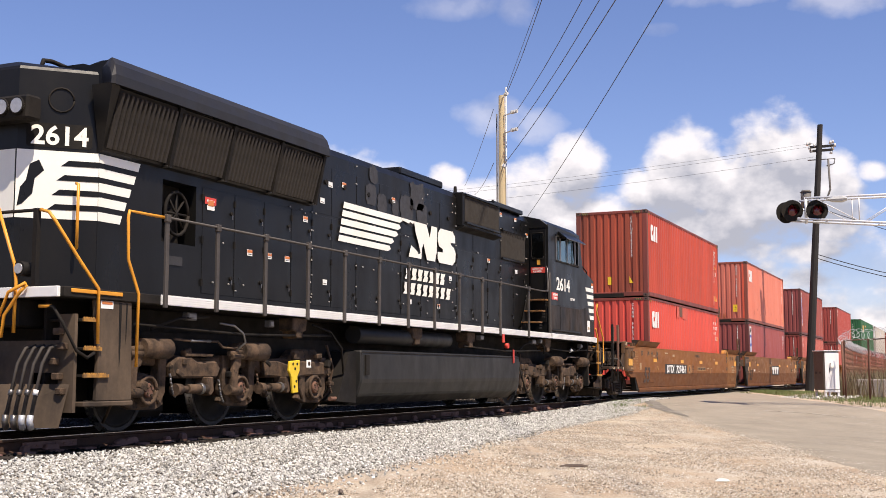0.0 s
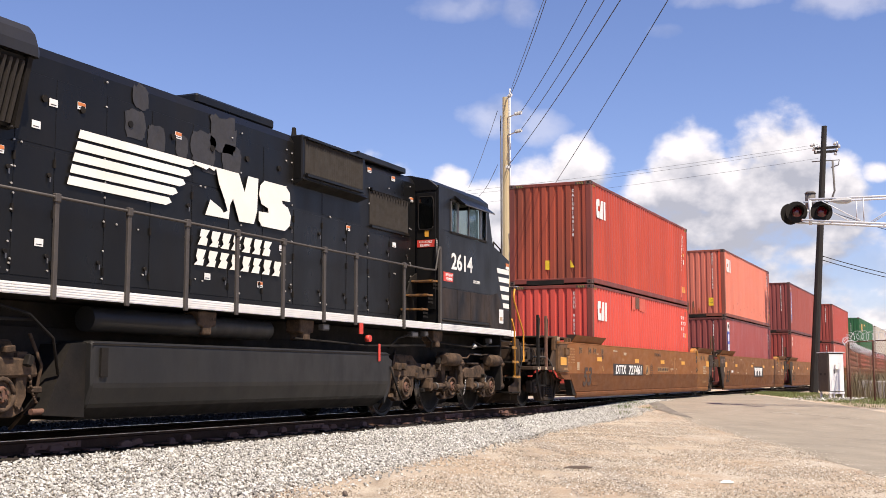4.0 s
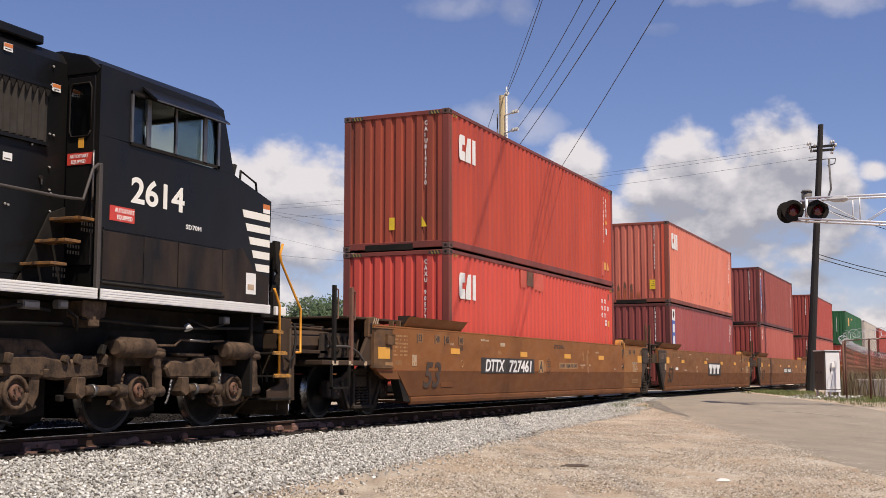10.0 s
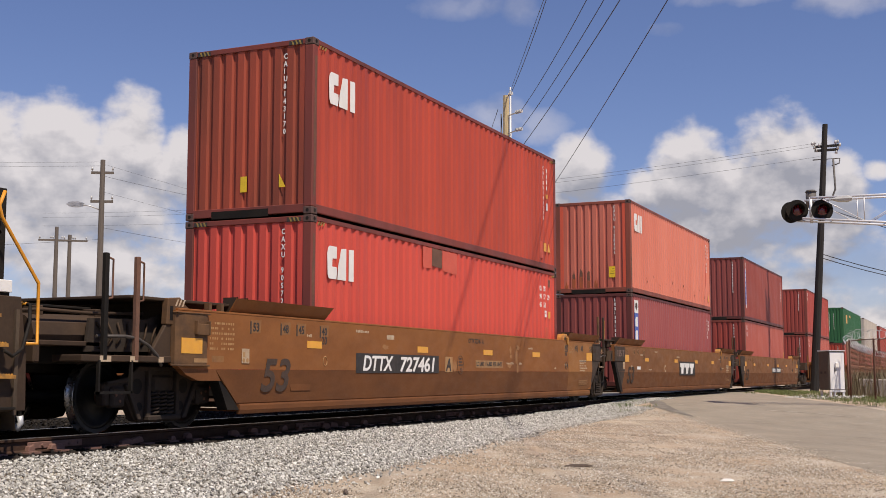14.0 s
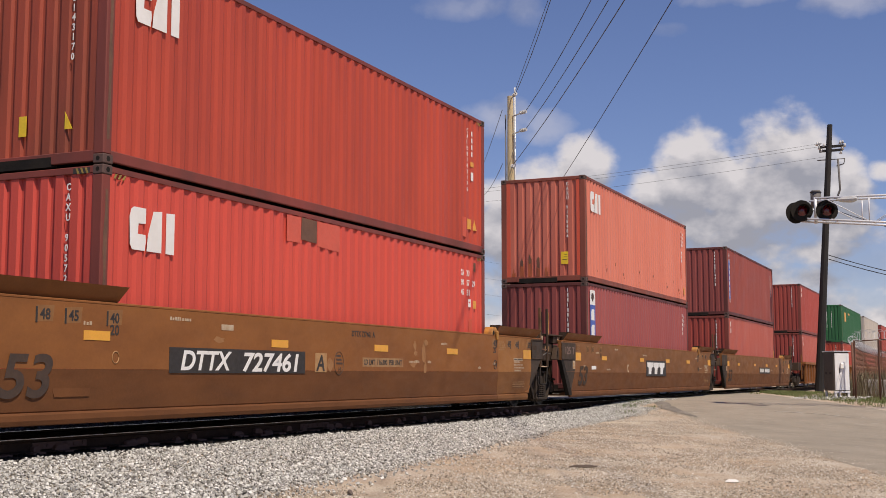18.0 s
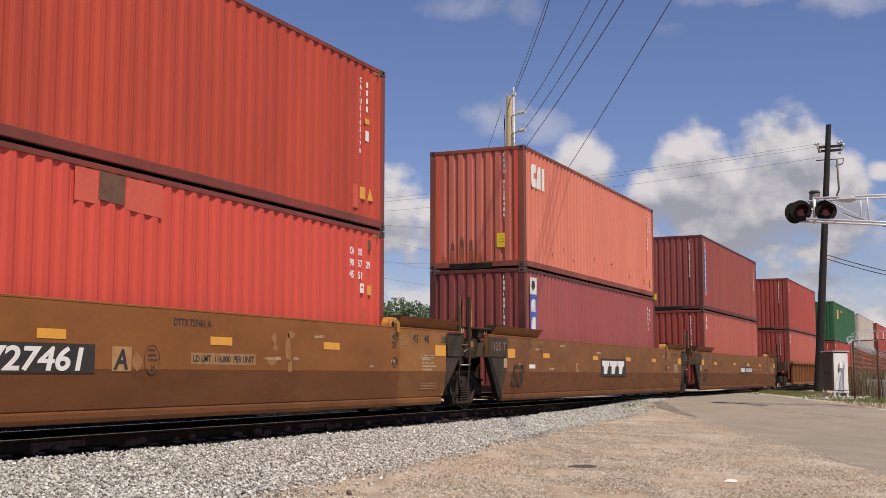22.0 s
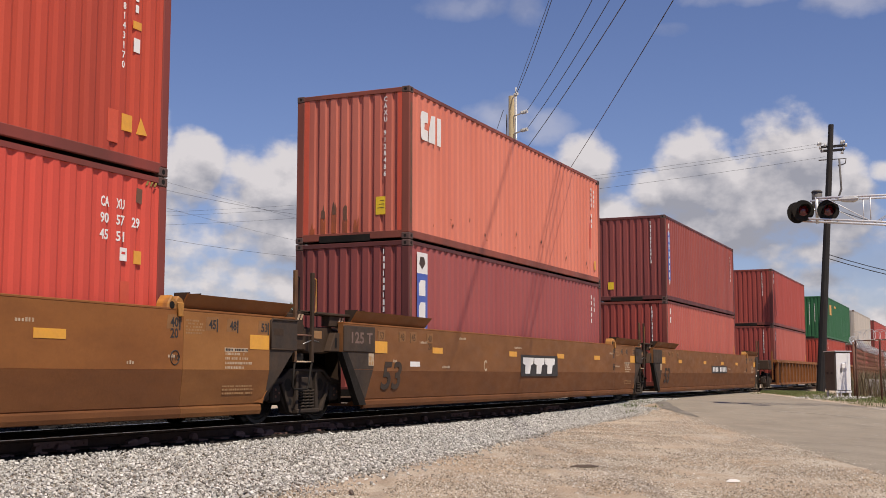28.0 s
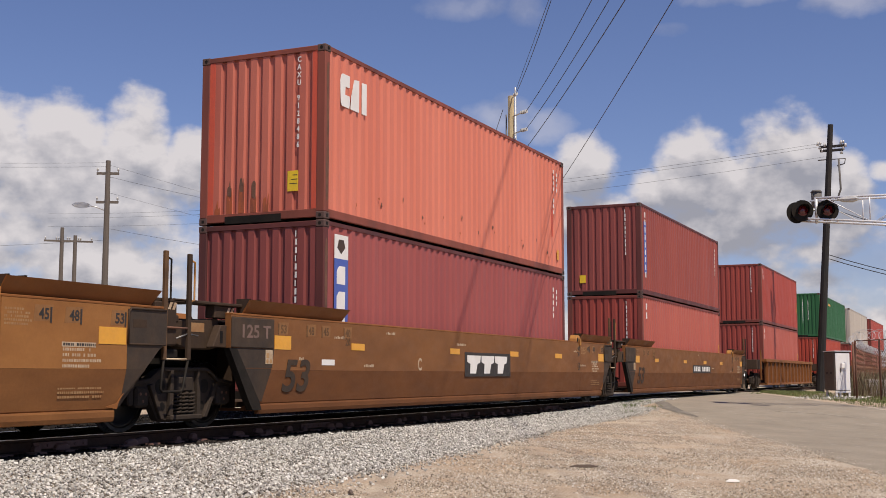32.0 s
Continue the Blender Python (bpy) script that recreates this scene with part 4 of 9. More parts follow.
    for z0, z1 in ((10.6, 10.6), (8.3, 8.0)):
        wire(curve_pts((73.4, 21, z0), (46.6, 28.6, z1), 0.6), 0.007)
        wire(curve_pts((104.3, 44.4, z0), (300, 30, z1 + 3), 1.6), 0.01)


def build_signals():
    """The crossing's cantilever, its lamps, the cabinet and the fence."""
    s = thing("crossing_signal", "aluminium truss cantilever with unlit red crossing lamps", "railway signal")
    a, b = Vector((34.78, -6.75, 0)), Vector((37.23, -12.26, 0))
    d = (b - a).normalized()
    side = d.cross(Vector((0, 0, 1))) * 0.28

    def at(k, z, off=0.0):
        p = a + (b - a) * k + side * off
        return (p.x, p.y, z)

    def lo(k):
        return 5.1 - 0.29 * k

    def hi(k):
        return 5.68 + 0.29 * k
    for off in (-1, 1):
        part("top_chord", tube(bm_new(), [at(-0.02, hi(0), off), at(1, hi(1), off)], 0.032), "alu", s)
        part("bottom_chord", tube(bm_new(), [at(-0.06, lo(0), off), at(1, lo(1), off)], 0.032), "alu", s)
        for i in range(4):
            k, k2 = i / 4 + 0.02, (i + 1) / 4 - 0.02
            part("post", tube(bm_new(), [at(k2, lo(k2), off), at(k2, hi(k2), off)], 0.018, 6), "alu", s)
            part("brace", tube(bm_new(), [at(k, lo(k), off), at(k2, hi(k2), off)] if i % 2 else [at(k, hi(k), off), at(k2, lo(k2), off)], 0.014, 6), "alu", s)
    for i in range(4):
        k = i / 4 + 0.1
        part("brace", tube(bm_new(), [at(k, lo(k), -1), at(k, lo(k), 1)], 0.014, 6), "alu", s)
    part("mast", cyl(bm_new(), (b.x, b.y, -0.5), (b.x, b.y, 6.2), 0.13, n=16), "alu", s, "round aluminium mast")
    part("mast_base", cyl(bm_new(), (b.x, b.y, -0.6), (b.x, b.y, -0.1), 0.3, n=16), "concrete", s)
    # lamp heads in pairs, back to back
    face = Vector((-0.94, -0.34, 0))
    for (x, y), zz, turn, back in (((34.71, -6.33), 5.36, 0, 0), ((34.79, -7.0), 5.34, 0, 0), ((34.92, -6.14), 5.35, 20, 1)):
        f = Matrix.Rotation(radians(turn), 3, "Z") @ face
        c = Vector((x, y, zz)) + f * (0.0 if back else 0.1)
        lamp = part("background_disc", cyl(bm_new(), c, c + f * 0.025, 0.305, n=28), "frame_black", s, "round black lamp background")
        bm = bm_new()
        n, u, w = 18, Vector((0, 0, 1)), f.cross(Vector((0, 0, 1)))
        hood = []
        for i in range(n + 1):
            t = radians(-125 + 250 * i / n)
            q = u * math.cos(t) + w * math.sin(t)
            ln = 0.3 * max(0.25, math.cos(t * 0.55))
            hood.append((c + f * 0.02 + q * 0.16, c + f * (0.02 + ln) + q * 0.165, c + f * (0.02 + ln) + q * 0.175, c + f * 0.02 + q * 0.175))
        loft(bm, [list(h) for h in hood])
        part("visor", bm, "frame_black", lamp, "black half-round visor")
        bm = bm_new()
        rings = [[c + f * (0.025 + 0.045 * (1 - k * k)) + (u * math.cos(2 * math.pi * j / 16) + w * math.sin(2 * math.pi * j / 16)) * 0.15 * k for j in range(16)] for k in (1.0, 0.7, 0.35, 0.05)]
        loft(bm, rings)
        part("lens", bm, "lens", lamp, "dark red glass lens")
        bx = cyl(bm_new(), c - f * 0.18, c, 0.12, 0.2, n=14)
        part("housing", bx, "frame_black", lamp)
    for y in (-6.33, -7.0):
        part("lamp_bracket", cyl(bm_new(), (34.8, y - 0.1, 5.36), (34.8, -6.75, 5.4), 0.03, n=8), "alu", s)
    bm = cyl(bm_new(), (34.8, -6.72, 5.0), (34.8, -6.72, 5.75), 0.045, n=10)
    part("hanger", bm, "alu", s)
    bm = bm_new()
    loft(bm, [[(34.2 + 0.1 * math.cos(q), -7.35 - 0.42 * k, 5.56 + 0.1 * w * math.sin(q)) for q in [j * 0.785 for j in range(8)]] for k, w in ((0, 0.2), (0.4, 0.8), (1.0, 1.0), (1.3, 0.5))])
    part("luminaire", bm, "insulator", s, "pale grey luminaire under the top chord")

    c = thing("signal_cabinet", "silver and grey steel signal cabinet on legs beside the pole", "cabinet")
    c.matrix_basis = pose(46.4, -5.9, -0.14, 0, 0, -50)
    # The body's dark tone holds the shade of the side away from the sun.
    body = part("body", box(bm_new(), -0.32, 0.32, -0.36, 0.3, 0.3, 1.72, 0.015), "cabinet_side", c)
    part("door", box(bm_new(), -0.3, 0.3, -0.385, -0.36, 0.32, 1.68, 0.008), "cabinet_white", c, "bright silver door")
    part("roof", box(bm_new(), -0.36, 0.36, -0.42, 0.33, 1.72, 1.76, 0.01), "galv", c)
    part("end_panel", box(bm_new(), -0.34, -0.32, -0.34, 0.28, 0.32, 1.7, 0.006), "cabinet_side", c, "side panel with its shade painted dark grey")
    part("box", box(bm_new(), -0.1, 0.05, -0.46, -0.385, 1.12, 1.3, 0.01), "white", c, "small white box on the door")
    part("handle", box(bm_new(), -0.13, -0.1, -0.42, -0.385, 0.95, 1.12, 0.005), "tire_grey", c)
    for x in (-0.3, 0.24):
        for y in (-0.35, 0.22):
            part("leg", box(bm_new(), x, x + 0.07, y, y + 0.06, -0.08, 0.3), "cabinet_white", c, "pale angle-iron leg")
    part("stand_rail", box(bm_new(), -0.33, 0.33, -0.37, -0.32, 0.22, 0.3, 0.006), "cabinet_white", c)
    for y in (-0.2, 0.06):
        part("vent", box(bm_new(), -0.346, -0.34, y, y + 0.12, 0.9, 0.98), "dark", c)

    fence = thing("chain_fence", "rusty chain-link fence topped with coiled razor wire", "fence", kind="")
    line = [(45.9, -6.62), (44.6, -7.55), (43.0, -8.9), (41.4, -10.2)]
    line2 = [(48.5, -6.3), (56, -5.7), (66, -5.2), (80, -4.8), (100, -4.5), (125, -4.3)]
    for run in (line, line2):
        for x, y in run:
            part("post", cyl(bm_new(), (x, y, -0.3), (x, y, 2.0), 0.035, n=8), "rust", fence, "rusty round post")
        for (x0, y0), (x1, y1) in zip(run, run[1:]):
            part("top_rail", tube(bm_new(), [(x0, y0, 1.97), (x1, y1, 1.97)], 0.022, 6), "rust", fence)
            bm = bm_new()
            d = Vector((x1 - x0, y1 - y0, 0))
            ln = d.length
            step = 0.13 if run is line else 0.5
            n = int(ln / step)
            for i in range(-int(2.0 / step), n):
                for s2 in (0, 1):
                    k0, k1 = i * step, i * step + 2.0
                    z0, z1 = -0.05, 1.95
                    if k0 < 0:
                        z0, k0 = z0 - k0, 0
                    if k1 > ln:
                        z1, k1 = z1 - (k1 - ln), ln
                    if s2:
                        z0, z1 = 1.9 - z0, 1.9 - z1
                    p, q = Vector((x0, y0, 0)) + d * (k0 / ln), Vector((x0, y0, 0)) + d * (k1 / ln)
                    cyl(bm, (p.x, p.y, z0), (q.x, q.y, z1), 0.004 if run is line else 0.008, n=3, smooth=False)
            part("mesh_panel", bm, "rust", fence, "rusty chain-link mesh")
        for (x0, y0), (x1, y1) in zip(run, run[1:]):
            ln = math.hypot(x1 - x0, y1 - y0)
            turns = max(2, int(ln / (0.3 if run is line else 0.5)))
            if run is line2 and x0 < 50:
                turns = 4
            if run is line2 and x0 > 70:
                turns = int(ln / 1.6)
            pts = []
            for i in range(turns * 12 + 1):
                k, t = i / (turns * 12), i * math.pi / 6
                pts.append((x0 + (x1 - x0) * k + 0.1 * math.cos(t), y0 + (y1 - y0) * k - 0.17 * math.sin(t), 2.16 + 0.2 * math.cos(t) * (0.85 + 0.3 * math.sin(i * 0.37))))
            part("razor_coil", tube(bm_new(), pts, 0.009, 4), "galv", fence, "bright coiled razor wire")


def tree(x, y, z, h, seed, label="dense green tree beyond the yard"):
    rng = random.Random(seed)
    t = thing("tree", label, "tree", "trees")
    t.matrix_basis = pose(x, y, z)
    bm = cyl(bm_new(), (0, 0, -0.3), (0.1, 0, h * 0.4), h * 0.035, h * 0.022, n=8)
    tips = []
    for i in range(7):
        a = i * 0.9 + rng.random()
        e = (math.cos(a) * h * rng.uniform(0.15, 0.32), math.sin(a) * h * rng.uniform(0.15, 0.32), h * rng.uniform(0.5, 0.85))
        cyl(bm, (0.1, 0, h * rng.uniform(0.25, 0.4)), e, h * 0.014, h * 0.005, n=5)
        tips.append(e)
    part("trunk", bm, "bark", t)
    v, f = [], []
    for e in tips + [(0, 0, h * 0.85), (0, 0, h * 0.6)]:
        for i in range(480):
            d = Vector((rng.gauss(0, 1), rng.gauss(0, 1), rng.gauss(0, 0.8))).normalized() * rng.uniform(0.35, 1) ** 0.5 * h * 0.17
            c = Vector(e) + d
            u = Vector((rng.gauss(0, 1), rng.gauss(0, 1), rng.gauss(0, 1))).normalized()
            w = u.orthogonal().normalized()
            s = h * rng.uniform(0.01, 0.023)
            k = len(v)
            v += [c - u * s, c + w * s * 0.7, c + u * s, c - w * s * 0.7]
            f.append((k, k + 1, k + 2, k + 3))
    me = bpy.data.meshes.new("crown")
    me.from_pydata([tuple(p) for p in v], [], f)
    me.materials.append(M["leaf"])
    c = new("crown", me)
    c.parent = t


def build_background():
    for i, (x, y, h) in enumerate(((104, 41, 8.6), (108, 46, 8.9), (112, 42, 8.6), (118, 47, 8.4), (100, 46, 8.3), (110, 51, 9.6), (98, 43.5, 7.4), (114, 45.5, 9.4), (103, 50, 8.8), (126, 44, 7.0), (133, 47, 8.0), (145, 42, 6.0),
                                   (96, 52, 6.0), (90, 56, 5.2), (84, 60, 5.0), (240, -8, 9.5), (255, -6, 9.0), (246, -13, 8.5), (270, -12, 10), (262, -17, 9))):
        tree(x, y, -0.5, h, i)
    # brush behind the fence
    rng = random.Random(8)
    spots = [(rng.uniform(49, 72), rng.uniform(-10.5, -5.6), -0.25) for i in range(5000)]
    grass("brush", spots, 1.0, "dry brown brush behind the fence", "weeds")
    bl = thing("concrete_barrier", "row of grey concrete blocks behind the fence", "barrier")
    for i in range(5):
        x = 47.5 + i * 1.0
        part("block", box(bm_new(), x, x + 0.35, -8.6 + 0.45 * i, -8.2 + 0.45 * i, -0.5, 0.55, 0.03), "concrete", bl)



def build_litter():
    """A stick, a scrap of paper and a few dark clods on the yard."""
    for x, y, w, l, a, m, n, lab in ((14.69, -6.13, 0.022, 0.36, -66, "bark", "stick", "dark dry stick lying on the gravel"), (14.58, -8.02, 0.035, 0.17, -66, "white", "paper_scrap", "scrap of white paper on the gravel"),
                                     (10.98, -3.02, 0.07, 0.12, 0, "bark", "clod", "dark clod on the ballast"), (10.05, -5.3, 0.05, 0.14, 30, "bark", "clod", "small dark clod on the dirt")):
        bm = bm_new()
        loft(bm, [[(-l / 2 + l * k / 4, w * c * (0.3 if k in (0, 4) else 1) * 0.5, 0.012 + 0.03 * d * (0.3 if k in (0, 4) else 1)) for c, d in ((-1, 0), (-0.5, 0.9), (0.5, 1), (1, 0), (0, -0.3))] for k in range(5)])
        ob = part(n, bm, m, None, lab, n.replace("_", " "))
        ob.matrix_basis = pose(x, y, ground_z(x, y) + 0.005, 0, 0, a)


build_ground()
build_road()
build_track()
build_poles()
build_signals()
build_background()
build_litter()


# ---- containers ----
def corrugated(length, height, pitch, depth, flat=0.5, ends=0.0):
    """Points of a folded sheet along a length: (s, offset)."""
    n = max(1, round((length - 2 * ends) / pitch))
    p = (length - 2 * ends) / n
    out = [(0.0, 0.0)]
    k = 0.2
    for i in range(n):
        s = ends + i * p
        if flat > 0.6:  # broad ridges and narrow troughs
            out += [(s + p * 0.01, 0.0), (s + p * 0.5, 0.0), (s + p * 0.6, depth), (s + p * 0.88, depth), (s + p * 0.99, 0.0)]
            continue
        out += [(s + p * 0.02, 0.0), (s + p * (0.5 - flat * 0.3), 0.0), (s + p * (0.5 - flat * 0.3 + k), depth), (s + p * (1 - k), depth), (s + p * 0.999, 0.0)]
    return out + [(length, 0.0)]


def sheet(bm, fold, place, z0, z1):
    lo = [bm.verts.new(place(s, o, z0)) for s, o in fold]
    hi = [bm.verts.new(place(s, o, z1)) for s, o in fold]
    for i in range(len(fold) - 1):
        bm.faces.new((lo[i], lo[i + 1], hi[i + 1], hi[i]))
    return bm




def container(u, z, paint, end_paint, rail_paint, label, length=12.192, height=2.896, marks=None):
    """A steel box: folded side and end sheets, corner posts and castings, rails. Its near lower corner end is the origin's x = 0."""
    c = thing("shipping_container", label, "shipping container", "containers on the train")
    W = 1.219
    post = 0.14
    for s in (-1, 1):
        f = corrugated(length - 2 * post, height, 0.278, 0.026)
        bm = sheet(bm_new(), f, lambda q, o, zz: (post + q, s * (W - 0.012 - o), zz), 0.17, height - 0.07)
        bmesh.ops.recalc_face_normals(bm, faces=bm.faces)
        side = part("side_panel", bm, paint, c)
        part("top_rail", box(bm_new(), post, length - post, s * (W - 0.004) - 0.03, s * (W - 0.004) + 0.0, height - 0.08, height - 0.012) if s > 0 else
             box(bm_new(), post, length - post, -(W - 0.004), -(W - 0.004) + 0.03, height - 0.08, height - 0.012), rail_paint, c)
        part("bottom_rail", box(bm_new(), post, length - post, min(s * W, s * (W - 0.06)), max(s * W, s * (W - 0.06)), 0.03, 0.17, 0.01), rail_paint, c)
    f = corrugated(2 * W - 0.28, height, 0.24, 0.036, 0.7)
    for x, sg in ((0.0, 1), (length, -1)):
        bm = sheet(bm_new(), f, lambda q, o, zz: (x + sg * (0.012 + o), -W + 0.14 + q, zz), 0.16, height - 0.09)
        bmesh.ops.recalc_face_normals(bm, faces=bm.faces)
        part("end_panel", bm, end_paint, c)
        part("end_header", box(bm_new(), min(x, x + sg * 0.06), max(x, x + sg * 0.06), -W + 0.12, W - 0.12, height - 0.1, height - 0.012, 0.008), rail_paint, c)
        part("end_sill", box(bm_new(), min(x + sg * 0.004, x + sg * 0.08), max(x + sg * 0.004, x + sg * 0.08), -W + 0.12, W - 0.12, 0.03, 0.17, 0.008), rail_paint, c)
        # A black block stands for the shade inside the recess.
        part("tunnel_recess_shade", box(bm_new(), min(x - sg * 0.002, x + sg * 0.1), max(x - sg * 0.002, x + sg * 0.1), -0.4, 0.7, 0.0, 0.125), "frame_black", c, "black block painting the shade of the recess under the end sill")
        for s in (-1, 1):
            y0, y1 = (s * W, s * (W - 0.16)) if s < 0 else (W - 0.16, W)
            part("corner_post", box(bm_new(), min(x, x + sg * 0.15), max(x, x + sg * 0.15), y0, y1, 0.118, height - 0.118, 0.012), rail_paint, c)
            if s < 0 and x == 0.0:
                r2 = random.Random(int(u * 7 + z * 3))
                zig = [(0.035 + 0.03 * r2.random(), 0.3 + k * (height - 0.6) / 9) for k in range(10)]
                part("rust_streak", plate(bm_new(), zig + [(0.1 + 0.035 * r2.random(), b) for a, b in zig[::-1]], -W, 0.0015), "rust", c, "rust down the corner post")
            for zz in (0.0, height - 0.118):
                bm = box(bm_new(), min(x - sg * 0.004, x + sg * 0.178), max(x - sg * 0.004, x + sg * 0.178), -W - 0.004 if s < 0 else W - 0.158, -W + 0.158 if s < 0 else W + 0.004, zz, zz + 0.118, 0.01)
                part("corner_casting", bm, "dark_cast", c)
                # Black discs paint the shade of the casting's holes.
                part("lock_hole_shade", cyl(bm_new(), (x + sg * 0.09, s * (W - 0.01), zz + 0.06), (x + sg * 0.09, s * (W + 0.0055), zz + 0.06), 0.035, n=8), "frame_black", c)
                part("lock_hole_shade", cyl(bm_new(), (x + sg * 0.01, s * (W - 0.08), zz + 0.06), (x - sg * 0.0055, s * (W - 0.08), zz + 0.06), 0.03, n=8), "frame_black", c)
    part("roof", box(bm_new(), 0.06, length - 0.06, -W + 0.03, W - 0.03, height - 0.03, height - 0.008), paint, c)
    part("floor", box(bm_new(), 0.06, length - 0.06, -W + 0.06, W - 0.06, 0.1, 0.16), "frame_black", c)
    if marks:
        marks(c, length, height)
    return rides(c, u, z)


def column(c, x, z_top, n, size, material="white", y=-1.2125, step=None, gap=()):
    """A column of small bars, for lettering that stands one sign under the other."""
    step = step or size * 1.45
    bm = bm_new()
    for i in range(n):
        if i in gap:
            continue
        rect(bm, x, x + size * 0.62, z_top - i * step - size, z_top - i * step, y, 0.003)
    part("marking", bm, material, c)


def end_column(c, y, z_top, n, size, gap=(), x=0.0075):
    bm = bm_new()
    for i in range(n):
        if i not in gap:
            box(bm, x - 0.003, x, y - size * (0.34 if i % 3 else 0.18), y, z_top - i * size * 1.35 - size, z_top - i * size * 1.35)
    part("marking", bm, "white", c)


def end_letters(c, y, z_top, text, size=0.125, x=0.0075):
    """Signs that stand one under the other on the end."""
    words("marking", "\n".join(text), size, "white", c, on_end(x, y, z_top - size * 0.75), wide=0.8, label="white upright lettering")


def white_logo(c, x, z, h=0.54):
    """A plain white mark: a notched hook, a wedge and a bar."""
    for pts in ([(0.0, 0.4), (0.03, 0.5), (0.08, 0.53), (0.31, 0.53), (0.31, 0.34), (0.17, 0.33), (0.16, 0.2), (0.31, 0.2), (0.32, 0.12), (0.3, 0.0), (0.06, 0.0), (0.02, 0.06)],
                [(0.34, 0.0), (0.36, 0.2), (0.46, 0.51), (0.63, 0.53), (0.63, 0.0)], [(0.72, 0.0), (0.89, 0.0), (0.89, 0.53), (0.72, 0.52)]):
        k = h / 0.53
        part("logo_block", plate(bm_new(), [(x + a * k, z + b * k) for a, b in pts], -1.213), "white", c, "white logo block")


def yellow_tags(c):
    bm = box(bm_new(), 0.001, 0.0075, 0.02, 0.14, 0.42, 0.68)
    part("warning_label", bm, "yellow", c, "yellow warning sticker")
    bm = prism(bm_new(), [(-0.72, 0.46), (-0.6, 0.46), (-0.6, 0.68)], "x", 0.001, 0.0075)
    part("warning_label", bm, "yellow", c, "yellow warning sticker")


def hazard(c, h, length):
    """Yellow and black stripes under the top corners."""
    for y0 in (-1.02, 0.78):
        part("stripe_ground", prism(bm_new(), [(y0, h - 0.1), (y0 + 0.26, h - 0.1), (y0 + 0.26, h - 0.03), (y0, h - 0.03)], "x", -0.002, 0.0), "dark", c)
    for x0, sg in ((0.2, 1), (length - 0.44, 1)):
        for k in range(3):
            part("stripe", plate(bm_new(), [(x0 + k * 0.08, h - 0.15), (x0 + 0.035 + k * 0.08, h - 0.15), (x0 + 0.075 + k * 0.08, h - 0.09), (x0 + 0.04 + k * 0.08, h - 0.09)], -1.2155, 0.003), "dull_yellow", c, "dull yellow height stripe")
    for y0 in (-1.0, 0.8):
        for k in range(3):
            bm = prism(bm_new(), [(y0 + k * 0.07, h - 0.1), (y0 + 0.03 + k * 0.07, h - 0.1), (y0 + 0.06 + k * 0.07, h - 0.03), (y0 + 0.03 + k * 0.07, h - 0.03)], "x", -0.004, -0.0005)
            part("stripe", bm, "dull_yellow", c, "dull yellow height stripe")


def marks_a_top(c, L, h):
    white_logo(c, 0.525, h - 0.985)
    end_letters(c, -0.66, h - 0.22, "CAIU8143170")
    words("marking", "\n".join("CAIU8143170"), 0.125, "white", c, on_side(L - 0.95, -1.2085, h - 0.4), wide=0.85, label="white upright lettering")
    column(c, L - 0.72, h - 0.35, 4, 0.1)
    part("label", rect(bm_new(), L - 0.76, L - 0.6, h - 1.1, h - 1.0, -1.2125), "amber", c, "yellow weight label")
    part("label", rect(bm_new(), L - 0.74, L - 0.62, h - 1.4, h - 1.22, -1.2125), "white", c)
    part("label", rect(bm_new(), L - 0.925, L - 0.73, 0.46, 0.67, -1.2085), "amber", c, "yellow warning label")
    part("label", plate(bm_new(), [(L - 0.645, 0.455), (L - 0.43, 0.47), (L - 0.56, 0.68)], -1.2085), "amber", c, "yellow warning triangle")
    part("patch", rect(bm_new(), L - 1.18, L - 0.99, 0.28, 0.69, -1.2085, 0.002), "patch_red", c, "brighter red touch-up paint")
    yellow_tags(c)
    hazard(c, h, L)


